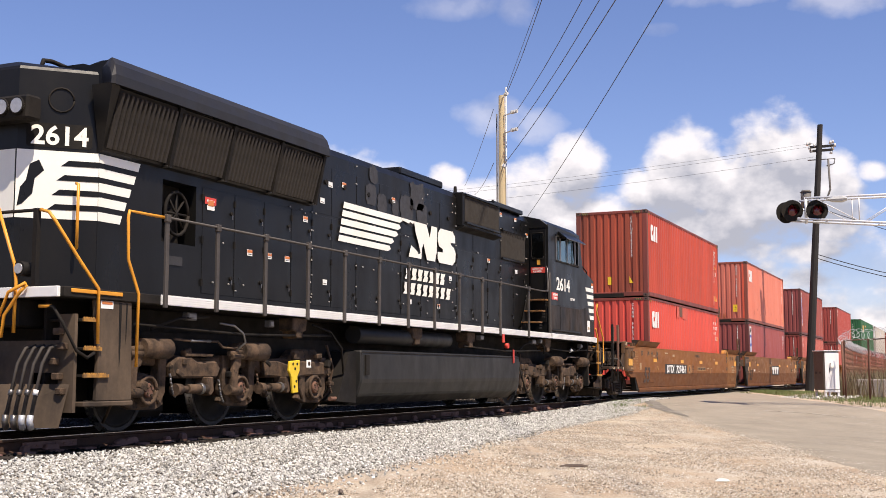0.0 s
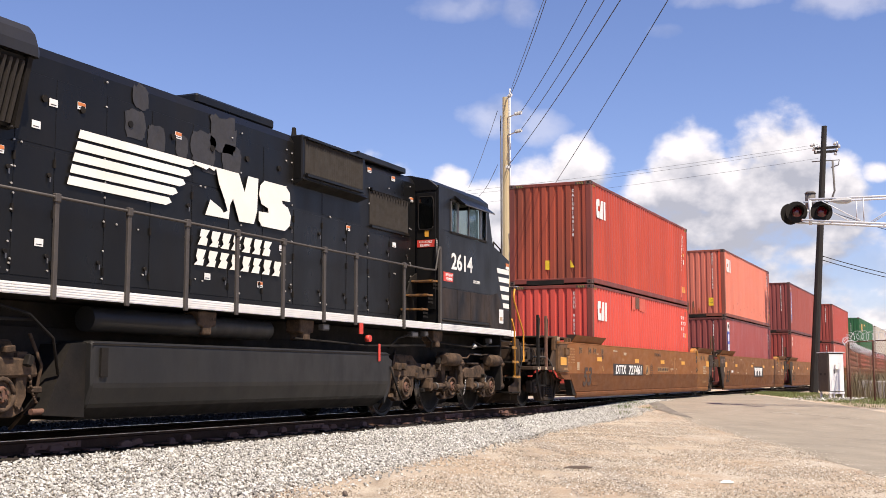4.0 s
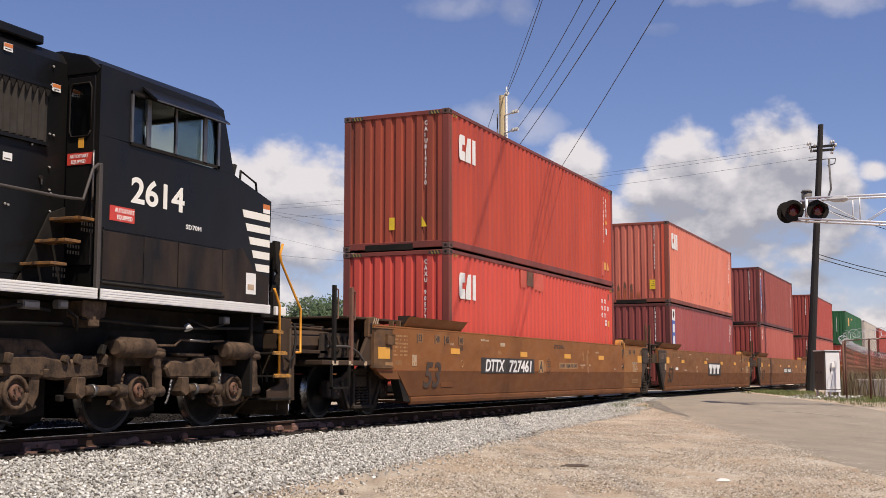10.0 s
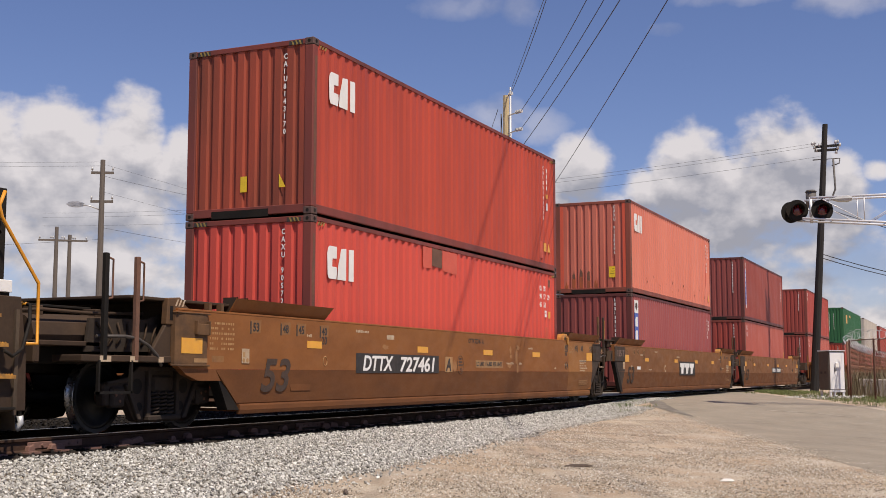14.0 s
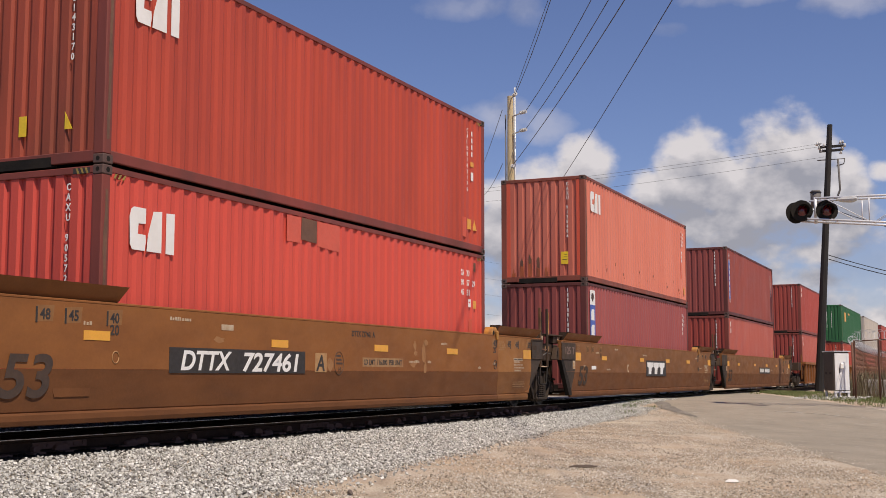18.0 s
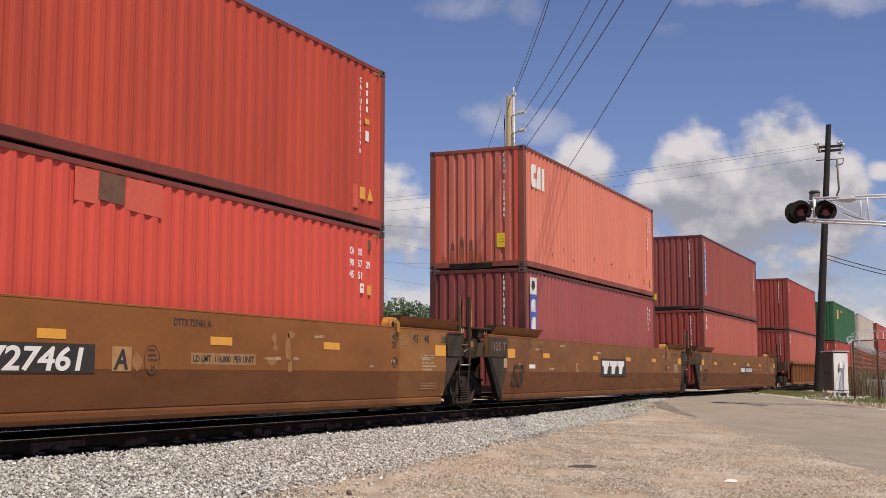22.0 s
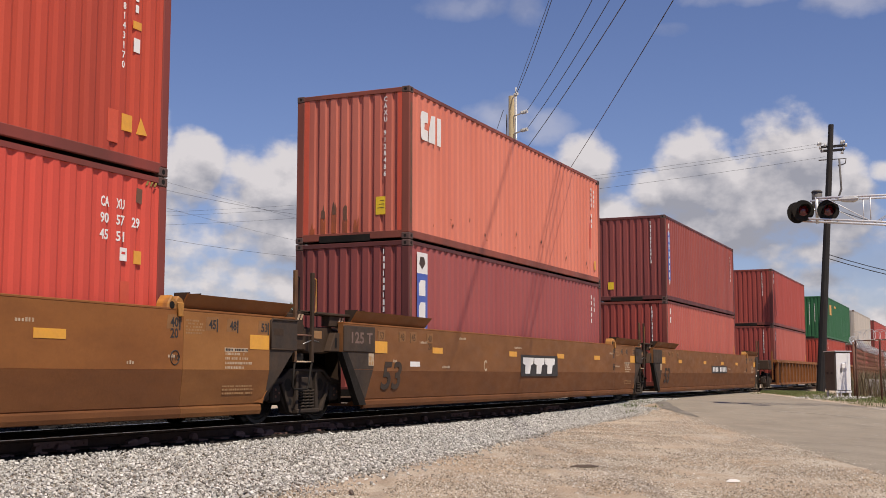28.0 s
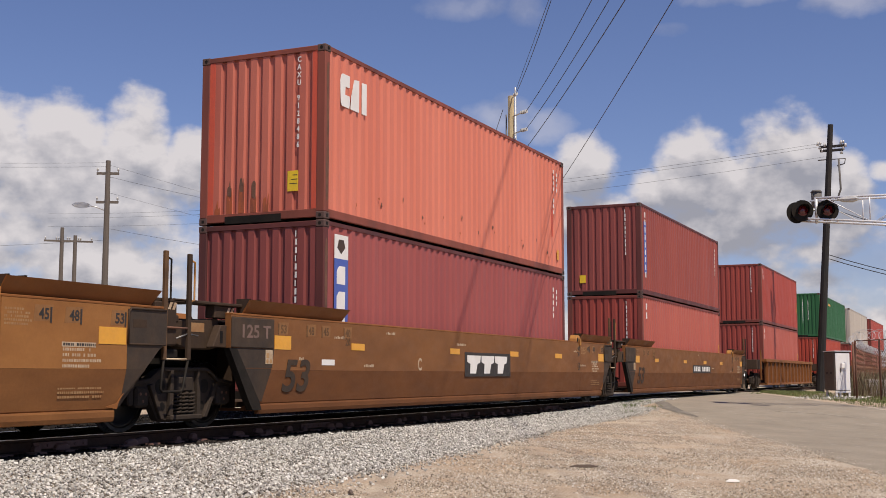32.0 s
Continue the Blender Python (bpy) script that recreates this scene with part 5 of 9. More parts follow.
def marks_a_low(c, L, h):
    white_logo(c, 0.525, h - 0.985)
    end_letters(c, -0.66, h - 0.2, "CAXU 905729")
    for row, texts in enumerate((("CA", "XU"), ("90", "57", "29"), ("45", "51"))):
        for k, text in enumerate(texts):
            words("marking", text, 0.17, "white", c, on_side(L - 1.26 + 0.29 * k, -1.2085, 2.386 - row * 0.2), width=0.15, label="white stencilled lettering")
    lab = part("label", rect(bm_new(), L - 0.89, L - 0.76, 1.747, 1.91, -1.2085), "white", c, "small white label")
    part("label_bar", rect(bm_new(), L - 0.86, L - 0.79, 1.83, 1.86, -1.2125, 0.002), "red", lab)
    part("label", rect(bm_new(), L - 0.628, L - 0.483, 1.729, 1.894, -1.2085), "amber", c, "small yellow label")
    part("rust_patch", plate(bm_new(), [(L - 0.61, 2.51), (L - 0.5, 2.49), (L - 0.49, 2.68), (L - 0.6, 2.69)], -1.2085, 0.003), "rust", c, "rusted lashing plate")
    # a torn, rusted place under the top rail
    part("rust_patch", plate(bm_new(), [(4.64, h - 0.44), (5.12, h - 0.46), (5.13, h - 0.1), (4.65, h - 0.09)], -1.2095, 0.003), "rust", c, "rusted patch of bare steel")
    part("repair_plate", rect(bm_new(), 4.22, 4.62, h - 0.5, h - 0.1, -1.2085, 0.002), "patch_orange", c, "faded orange repaint")
    part("repair_plate", plate(bm_new(), [(5.15, h - 0.5), (5.87, h - 0.53), (5.87, h - 0.1), (5.15, h - 0.1)], -1.2085, 0.002), "patch_orange", c, "faded orange repaint")
    part("patch", rect(bm_new(), L - 0.87, L - 0.7, 0.5, 1.5, -1.2085, 0.002), "patch_red", c, "brighter red touch-up paint")
    hazard(c, h, L)


def marks_b_top(c, L, h):
    white_logo(c, 0.5, h - 0.93, 0.56)
    end_letters(c, -0.68, h - 0.16, "CAXU 9128486", 0.13)
    column(c, L - 0.8, h - 0.3, 8, 0.1, gap=(4,))
    column(c, L - 0.55, h - 0.35, 4, 0.09)
    part("label", rect(bm_new(), L - 0.55, L - 0.42, 0.35, 0.6, -1.2125), "amber", c)
    part("warning_label", box(bm_new(), 0.001, 0.0075, -0.72, -0.52, 0.48, 0.82), "yellow", c, "yellow warning sticker")
    for k in range(3):
        part("label_bar", box(bm_new(), -0.001, 0.001, -0.7, -0.56 - 0.03 * k, 0.6 + 0.07 * k, 0.612 + 0.07 * k), "dark", c)
    rng = random.Random(31)
    for i, y in enumerate((0.86, 0.62, 0.38, 0.14, -0.1)):
        tall = (0.36, 0.5, 0.56, 0.46, 0.38)[i]
        edge = [(y + 0.055 - 0.11 * k / 6, tall + rng.uniform(-0.12, 0.12)) for k in range(7)]
        part("rust_streak", prism(bm_new(), [(y - 0.055, 0.17), (y + 0.055, 0.17)] + edge, "x", 0.004, 0.0095), "rust_orange", c, "orange rust running down the end")
        edge = [(y + 0.04 - 0.08 * k / 5, tall + 0.14 + rng.uniform(-0.07, 0.1)) for k in range(6)]
        if 0 < i < 4:
            part("rust_patch", prism(bm_new(), [(y - 0.04, tall + rng.uniform(-0.1, 0.0)), (y + 0.035, tall - 0.03)] + edge, "x", 0.002, 0.0075), "rust", c, "dark rust showing through")
    for y0, y1 in ((0.95, 1.06), (-1.07, -0.97)):
        part("patch", box(bm_new(), 0.0085, 0.0125, y0, y1, 0.17, h - 0.1), "patch_red", c, "brighter red repainted edge")
    for k in range(18):
        x = 1.1 + k * 0.6 + 0.4 * math.sin(k * 2.1)
        part("rust_patch", plate(bm_new(), [(x + (0.02 + 0.012 * (k % 3)) * math.cos(a) * rng.uniform(0.4, 1.2), 0.36 + 0.11 * (k % 4) + (0.026 + 0.014 * (k % 2)) * math.sin(a) * rng.uniform(0.4, 1.4)) for a in [j * 0.6283 for j in range(10)]], -1.2105, 0.002), "rust" if k % 2 else "rust_orange", c, "rust showing through")
    part("patch", rect(bm_new(), L - 0.95, L - 0.82, 0.9, 1.6, -1.2105, 0.002), "patch_red", c)


def marks_b_low(c, L, h):
    end_column(c, -0.68, h - 0.16, 11, 0.1)
    part("logo_panel", rect(bm_new(), 0.36, 0.82, h - 0.6, h - 0.2, -1.2125), "white", c, "white emblem panel")
    part("emblem", plate(bm_new(), [(0.45, h - 0.42), (0.58, h - 0.52), (0.72, h - 0.4), (0.66, h - 0.28), (0.5, h - 0.28)], -1.2165, 0.002), "faded", c)
    part("logo_panel", rect(bm_new(), 0.36, 0.82, 0.5, h - 0.6, -1.2125), "blue", c, "blue panel with white blocks")
    for k in range(4):
        z = h - 1.02 - k * 0.42
        part("logo_block", plate(bm_new(), [(0.44, z), (0.72, z), (0.72, z + 0.3), (0.52, z + 0.3), (0.44, z + 0.22)], -1.2165, 0.003), "white", c)
    column(c, L - 0.9, h - 0.35, 5, 0.11)
    column(c, L - 0.65, h - 0.4, 3, 0.1)


def marks_c(c, L, h):
    end_column(c, -0.7, h - 0.2, 11, 0.1)
    column(c, 0.5, h - 0.25, 9, 0.17, step=0.24)
    part("logo_panel", rect(bm_new(), 0.4, 0.7, h - 2.2, h - 0.55, -1.2105, 0.002), "blue", c)
    part("warning_label", box(bm_new(), 0.001, 0.0075, 0.6, 0.8, 0.4, 0.65), "yellow", c)
    column(c, L - 0.8, h - 0.4, 7, 0.11)


def marks_plain(c, L, h):
    end_column(c, -0.7, h - 0.2, 9, 0.1)
    column(c, 0.5, h - 0.25, 2, 0.2)
    part("label", rect(bm_new(), L - 0.4, L - 0.3, h - 1.9, h - 1.3, -1.2125), "amber", c)


def marks_green(c, L, h):
    part("logo_panel", rect(bm_new(), 2.2, 3.3, h - 1.2, h - 0.5, -1.2125), "amber", c, "yellow logo block")
    part("logo_panel", box(bm_new(), 0.001, 0.0075, 0.3, 1.0, h - 0.95, h - 0.5), "amber", c, "yellow logo block")
    end_column(c, -0.1, h - 0.4, 10, 0.12)
    end_column(c, -0.45, h - 0.5, 8, 0.12)
    part("label", rect(bm_new(), 5.0, 6.2, h - 0.6, h - 0.45, -1.2125), "amber", c)


M["dark_cast"] = mat("casting_grime", (0.1, 0.055, 0.045), 0.8, second=(0.05, 0.035, 0.03), scale=5, grain=0.3, bump=0.2)
M["dull_yellow"] = mat("weathered_yellow", (0.36, 0.25, 0.05), 0.7, second=(0.14, 0.1, 0.04), scale=9, amount=0.9)
M["rust_orange"] = mat("orange_rust", (0.42, 0.1, 0.03), 0.8, second=(0.2, 0.06, 0.035), scale=5, amount=0.9, streak=3, grain=0.25)
M["patch_red"] = mat("touch_up_red", (0.6, 0.09, 0.04), 0.5, second=(0.5, 0.08, 0.045), scale=3)
M["patch_orange"] = mat("primer_orange", (0.61, 0.105, 0.064), 0.65, second=(0.5, 0.09, 0.055), scale=3)
# A1E, B1E, B2E and DE are side paints darkened for shade; A1E also grimy.
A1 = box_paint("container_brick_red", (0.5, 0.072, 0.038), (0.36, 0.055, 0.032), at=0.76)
A1E = box_paint("container_brick_end_shaded_grime", (0.38, 0.07, 0.036), (0.19, 0.052, 0.03))
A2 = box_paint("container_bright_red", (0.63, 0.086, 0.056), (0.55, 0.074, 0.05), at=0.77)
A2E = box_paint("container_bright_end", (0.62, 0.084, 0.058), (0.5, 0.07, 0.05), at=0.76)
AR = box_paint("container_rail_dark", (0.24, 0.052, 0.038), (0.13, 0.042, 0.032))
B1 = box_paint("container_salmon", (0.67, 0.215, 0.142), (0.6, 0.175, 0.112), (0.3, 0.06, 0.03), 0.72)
B1E = box_paint("container_salmon_end_shaded", (0.56, 0.17, 0.115), (0.42, 0.11, 0.075))
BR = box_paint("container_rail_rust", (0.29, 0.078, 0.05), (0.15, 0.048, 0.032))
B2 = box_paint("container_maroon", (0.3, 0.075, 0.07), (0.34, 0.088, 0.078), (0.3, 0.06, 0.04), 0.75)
B2E = box_paint("container_maroon_end_shaded", (0.27, 0.068, 0.058), (0.2, 0.052, 0.046))
MR = box_paint("container_rail_maroon", (0.14, 0.038, 0.033), (0.08, 0.027, 0.024))
C1 = box_paint("container_oxblood", (0.32, 0.078, 0.058), (0.26, 0.062, 0.048))
C2 = box_paint("container_faded_red", (0.46, 0.12, 0.085), (0.4, 0.1, 0.075))
D1 = box_paint("container_red", (0.4, 0.07, 0.05), (0.33, 0.06, 0.044))
G1 = box_paint("container_green", (0.022, 0.12, 0.044), (0.024, 0.098, 0.04))
GY = box_paint("container_cream", (0.5, 0.45, 0.38), (0.4, 0.36, 0.31))
OR = box_paint("container_orange", (0.4, 0.06, 0.035), (0.33, 0.055, 0.033))
DE = box_paint("container_red_end_shaded", (0.33, 0.062, 0.046), (0.24, 0.05, 0.04))

LOW, HIGH = 0.38, 3.29
U_A, U_B, U_C, U_D, U_E, U_F, U_G = 17.62, 37.01, 56.81, 79.4, 102.4, 122.2, 142.6
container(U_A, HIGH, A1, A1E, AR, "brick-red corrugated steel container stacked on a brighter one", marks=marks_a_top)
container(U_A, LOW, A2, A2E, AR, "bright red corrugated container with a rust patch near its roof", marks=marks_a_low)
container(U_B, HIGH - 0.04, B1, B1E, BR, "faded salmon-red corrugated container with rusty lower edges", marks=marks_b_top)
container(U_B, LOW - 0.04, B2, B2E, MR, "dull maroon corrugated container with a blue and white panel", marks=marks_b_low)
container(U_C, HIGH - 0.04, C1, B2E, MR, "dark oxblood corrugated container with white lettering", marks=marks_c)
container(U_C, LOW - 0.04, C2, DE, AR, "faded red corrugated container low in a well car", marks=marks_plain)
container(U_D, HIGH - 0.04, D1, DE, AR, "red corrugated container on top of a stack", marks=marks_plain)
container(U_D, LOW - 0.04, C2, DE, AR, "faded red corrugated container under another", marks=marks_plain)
container(U_E, HIGH - 0.04, G1, G1, G1, "long green corrugated container with yellow marks", length=16.15, marks=marks_green)
container(U_E, LOW - 0.04, OR, OR, AR, "orange-red corrugated container under a green one", marks=marks_plain)
container(U_F, HIGH - 0.04, GY, GY, GY, "long cream ribbed container far down the train", length=16.15)
container(U_F, LOW - 0.04, D1, DE, AR, "red container under a cream one far down the train")
container(U_G, HIGH - 0.04, D1, DE, AR, "red container far down the train", length=16.15)
container(U_G, LOW - 0.04, C1, B2E, MR, "oxblood container far down the train")


# ---- well cars ----
def ring_of(r, y, n=36):
    return [(math.cos(2 * math.pi * i / n) * r, y, math.sin(2 * math.pi * i / n) * r) for i in range(n)]


def wheelset(car, x, r):
    """Two wheels on an axle; it turns as the train rolls."""
    ws = part("wheelset", cyl(bm_new(), (0, -0.7, 0), (0, 0.7, 0), 0.08, n=14), "wheel", car, "dark axle with two wheels")
    for s in (-1, 1):
        prof = [(0.09, 0.81), (0.14, 0.8), (r - 0.13, 0.745), (r - 0.1, 0.78), (r - 0.055, 0.785)]
        bm = loft(bm_new(), [ring_of(a, s * b) for a, b in prof] + [ring_of(r - 0.055, s * 0.69), ring_of(0.1, s * 0.7)])
        for f in bm.faces:
            f.smooth = len(f.verts) == 4
        part("wheel_disc", bm, "wheel" if r > 0.5 else "wheel_oily", ws)
        bm = loft(bm_new(), [ring_of(a, s * b) for a, b in ((r - 0.057, 0.79), (r - 0.01, 0.795))], True, False)
        part("wheel_rim", bm, "wheel_face" if r > 0.5 else "wheel_oily", ws)
        bm = loft(bm_new(), [ring_of(a, s * b) for a, b in ((r - 0.01, 0.795), (r, 0.785), (r + 0.002, 0.72), (r + 0.026, 0.712), (r + 0.026, 0.695), (r - 0.057, 0.685))], True, False)
        for f in bm.faces:
            f.smooth = True
        part("tread", bm, "tread", ws, "bright worn wheel tread")
        bm = cyl(bm_new(), (0, s * 0.82, 0), (0, s * 1.12, 0), 0.1, n=16)
        for k in range(3):
            a = k * 2.094
            cyl(bm, (0.06 * math.cos(a), s * 1.12, 0.06 * math.sin(a)), (0.06 * math.cos(a), s * 1.14, 0.06 * math.sin(a)), 0.02, n=6)
        part("axle_cap", bm, "rust", ws, "rusty bearing cap with three bolts")
    ws.matrix_basis = pose(x, 0, r)
    ROLLERS.append((ws, x, r))
    return ws


M["stanchion"] = mat("dusty_handrail", (0.06, 0.05, 0.042), 0.65, second=(0.035, 0.03, 0.027), scale=6, grain=0.2, bump=0.1)
M["wheel_oily"] = mat("oily_wheel", (0.009, 0.0085, 0.008), 0.42, second=(0.016, 0.014, 0.012), scale=4, grain=0.25, bump=0.1, spec=0.25)
M["wheel_face"] = mat("wheel_rim_dull", (0.026, 0.022, 0.019), 0.6, 0.2, second=(0.016, 0.014, 0.012), scale=5, grain=0.25, bump=0.1)


def coil(x, y, z0, z1, r, turns):
    """A coil spring."""
    return tube(bm_new(), [(x + r * math.cos(i * 0.785), y + r * math.sin(i * 0.785), z0 + (z1 - z0) * i / (turns * 8)) for i in range(turns * 8 + 1)], 0.017, 5)


def freight_truck(car, x, r=0.46, base=0.88):
    t = new("bogie")
    t.parent = car
    t.matrix_basis = pose(x, 0, 0)
    tagged(t, "grimy cast freight bogie with two axles")
    for s in (-1, 1):
        y0, y1 = (s * 1.08, s * 0.94) if s < 0 else (0.94, 1.08)
        out = [(-1.12, 0.62), (-0.74, 0.66), (-0.5, 0.8), (-0.3, 0.83), (0.3, 0.83), (0.5, 0.8), (0.74, 0.66), (1.12, 0.62), (1.1, 0.34), (0.76, 0.36), (0.7, 0.44), (0.5, 0.15), (0.3, 0.12), (-0.3, 0.12), (-0.5, 0.15), (-0.7, 0.44), (-0.76, 0.36), (-1.1, 0.34)]
        frame_ob = part("side_frame", prism(bm_new(), out, "y", y0, y1, 0.02), "truck_dark", t, "cast steel side frame")
        part("top_flange", prism(bm_new(), [(-1.1, 0.6), (-0.74, 0.64), (-0.5, 0.78), (0.5, 0.78), (0.74, 0.64), (1.1, 0.6), (1.1, 0.64), (0.74, 0.69), (0.5, 0.83), (-0.5, 0.83), (-0.74, 0.69), (-1.1, 0.64)], "y", s * 1.075, s * 1.13, 0.008), "truck_dark", frame_ob)
        part("spring_seat", box(bm_new(), -0.34, 0.34, min(s * 1.05, s * 1.17), max(s * 1.05, s * 1.17), 0.14, 0.21, 0.015), "truck_dark", frame_ob)
        for k in (-1, 1):
            part("leg_rib", prism(bm_new(), [(k * 0.26, 0.8), (k * 0.32, 0.8), (k * 0.34, 0.2), (k * 0.26, 0.2)], "y", s * 1.075, s * 1.14, 0.008), "truck_dark", frame_ob)
            part("leg_rib", prism(bm_new(), [(k * 0.68, 0.62), (k * 0.75, 0.6), (k * 0.5, 0.16), (k * 0.42, 0.16)], "y", s * 1.075, s * 1.13, 0.008), "truck_dark", frame_ob)
            # No holes are cut: black discs and sheets paint the shade of the openings.
            part("frame_hole_shade", cyl(bm_new(), (k * 0.48, s * 1.07, 0.58), (k * 0.48, s * 1.083, 0.58), 0.1, n=14), "frame_black", frame_ob, "black disc painting the shade of a round opening")
            part("frame_hole_shade", cyl(bm_new(), (k * 0.43, s * 1.07, 0.32), (k * 0.43, s * 1.083, 0.32), 0.06, n=10), "frame_black", frame_ob)
        part("bolster_window_shade", box(bm_new(), -0.25, 0.25, min(s * 1.07, s * 1.083), max(s * 1.07, s * 1.083), 0.21, 0.52), "frame_black", frame_ob, "black sheet painting the shade of the spring opening")
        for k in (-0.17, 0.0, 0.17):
            part("frame_hole_shade", prism(bm_new(), [(k - 0.06, 0.6), (k + 0.06, 0.6), (k + 0.05, 0.7), (k - 0.05, 0.7)], "y", s * 1.07, s * 1.083), "frame_black", frame_ob)
        for k in (-0.15, 0, 0.15):
            part("spring", coil(k, s * 1.1, 0.21, 0.5, 0.055, 6), "truck_dark", t, "coil spring")
        for k in (-1, 1):
            bm = box(bm_new(), k * base - 0.13, k * base + 0.13, min(s * 1.0, s * 1.13), max(s * 1.0, s * 1.13), r - 0.14, r + 0.12, 0.03)
            part("axle_box", bm, "truck_dark", t)
    part("bolster", box(bm_new(), -0.2, 0.2, -1.12, 1.12, 0.5, 0.72, 0.03), "truck_dark", t)
    bm = bm_new()
    for k in (-0.42, 0.42):
        box(bm, k - 0.06, k + 0.06, -0.85, 0.85, 0.3, 0.44, 0.02)
        for s in (-1, 1):
            box(bm, k - 0.09, k + 0.09, s * 0.76 - 0.05, s * 0.76 + 0.05, 0.32, 0.6, 0.02)
    part("brake_beam", bm, "truck_dark", t)
    for k in (-1, 1):
        wheelset(car, x + k * base, r)
    return t


M["truck_dark"] = mat("freight_truck_grime", (0.05, 0.037, 0.028), 0.85, second=(0.026, 0.023, 0.02), scale=3, grain=0.35, bump=0.35, spec=0.15)


def grab(bm, x0, x1, y, z0, z1, r=0.014):
    """An upright hoop handle."""
    return tube(bm, [(x0, y, z0), (x1, y, z0 + 0.02), (x1, y, z1 - 0.02), (x0, y, z1)], r, 6)


def well_unit(u, length, left, right, label, serial=None, letter="", logo=False, plate125=False, flap_l=True, small=False):
    """One brown well of an articulated double-stack car. left/right: 'end' or 'joint'."""
    w = thing("well_car", label, "railway wagon", "wells of the double-stack car")
    L = length
    zt, zm, zb, Y = 1.55, 0.8, 0.24, 1.5
    xl0, xl1, xl2 = (-0.04, 0.86, 1.44) if left == "end" else (-0.17, 0.06, 0.52)
    xr0, xr1, xr2 = L - 0.03, L - 0.42, L - 0.92
    for s in (-1, 1):
        poly_up = [(xl0, zt), (xl0, 0.86 if left == "end" else 1.1), (xl1 if left != "end" else 0.1, zm), (xr1, zm), (xr0 - 0.12, 1.05), (xr0, 1.1), (xr0, zt)]
        seam = L - 2.8
        near_paint, far_paint = ("brown", "brown_tan") if serial else ("brown_dull", "brown_dull")
        for pts, paint in ((poly_up[:3] + [(seam - 0.004, zm), (seam - 0.004, zt)], near_paint), ([(seam + 0.004, zm)] + poly_up[3:] + [(seam + 0.004, zt)], far_paint)):
            part("side_panel", prism(bm_new(), pts, "y", s * Y, s * (Y - 0.09)), paint, w, "paler tan-brown upper side plate" if paint == "brown_tan" else "faded brown upper side")
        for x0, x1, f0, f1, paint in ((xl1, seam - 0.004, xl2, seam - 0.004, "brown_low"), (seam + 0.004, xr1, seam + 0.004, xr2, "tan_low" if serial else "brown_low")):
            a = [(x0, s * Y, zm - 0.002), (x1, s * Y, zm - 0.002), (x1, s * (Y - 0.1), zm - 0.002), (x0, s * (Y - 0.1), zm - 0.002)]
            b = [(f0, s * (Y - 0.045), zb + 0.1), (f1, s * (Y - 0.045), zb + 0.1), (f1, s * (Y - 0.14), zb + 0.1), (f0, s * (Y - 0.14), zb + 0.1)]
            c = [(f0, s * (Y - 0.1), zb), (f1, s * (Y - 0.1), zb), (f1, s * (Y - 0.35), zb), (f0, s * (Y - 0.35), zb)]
            part("lower_side", loft(bm_new(), [a, b, c]), paint, w, "darker brown lower side, tapering inward")
        if left == "end":
            part("lower_lip", prism(bm_new(), [(0.1, zm - 0.002), (xl1, zm - 0.002), (0.985, 0.645), (0.46, 0.65), (0.2, 0.73)], "y", s * Y, s * (Y - 0.09)), "brown_low", w)
        # the dark painted end of the side, over the fold
        part("dark_end", loft(bm_new(), [[(L - 0.77, s * (Y + 0.003), zm), (xr1 + 0.003, s * (Y + 0.003), zm), (xr1, s * (Y - 0.01), zm), (L - 0.77, s * (Y - 0.01), zm)],
                                         [(L - 0.83, s * (Y - 0.04), zb + 0.12), (xr2, s * (Y - 0.04), zb + 0.12), (xr2, s * (Y - 0.055), zb + 0.12), (L - 0.83, s * (Y - 0.055), zb + 0.12)]]), "slate", w, "dark grey painted lower end")
        part("dark_end", prism(bm_new(), [(L - 0.77, 1.1), (xr0 - 0.02, 1.1), (xr0 - 0.12, 1.05), (xr1, zm), (L - 0.77, zm)], "y", s * Y, s * (Y + 0.003)), "slate", w)
        part("corner_gusset", prism(bm_new(), [(L - 1.1, 0.36), (L - 0.9, 0.4), (L - 0.78, 0.52), (L - 0.86, 0.42), (L - 0.9, 0.33)], "y", s * (Y - 0.03), s * (Y - 0.02)), "brown", w, "welded corner gusset")
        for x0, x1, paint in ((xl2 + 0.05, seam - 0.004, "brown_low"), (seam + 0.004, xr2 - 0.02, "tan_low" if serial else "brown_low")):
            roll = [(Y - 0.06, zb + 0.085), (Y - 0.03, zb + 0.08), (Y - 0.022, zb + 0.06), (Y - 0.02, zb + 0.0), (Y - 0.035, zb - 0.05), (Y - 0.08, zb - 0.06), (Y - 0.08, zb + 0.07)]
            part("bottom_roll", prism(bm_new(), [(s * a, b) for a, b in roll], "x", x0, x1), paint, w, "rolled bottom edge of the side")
        part("top_chord", box(bm_new(), xl0 + 0.05, xr0 - 0.05, min(s * (Y + 0.004), s * (Y - 0.13)), max(s * (Y + 0.004), s * (Y - 0.13)), zt, zt + 0.03, 0.006), "brown", w)
        # slanted container guides over the ends of the well
        for x0, x1, on in (((1.25, 3.95, flap_l) if left == "end" else (0.2, 3.08, flap_l)), (L - 2.8, L - 0.215, True)):
            if not on:
                continue
            bm = bm_new()
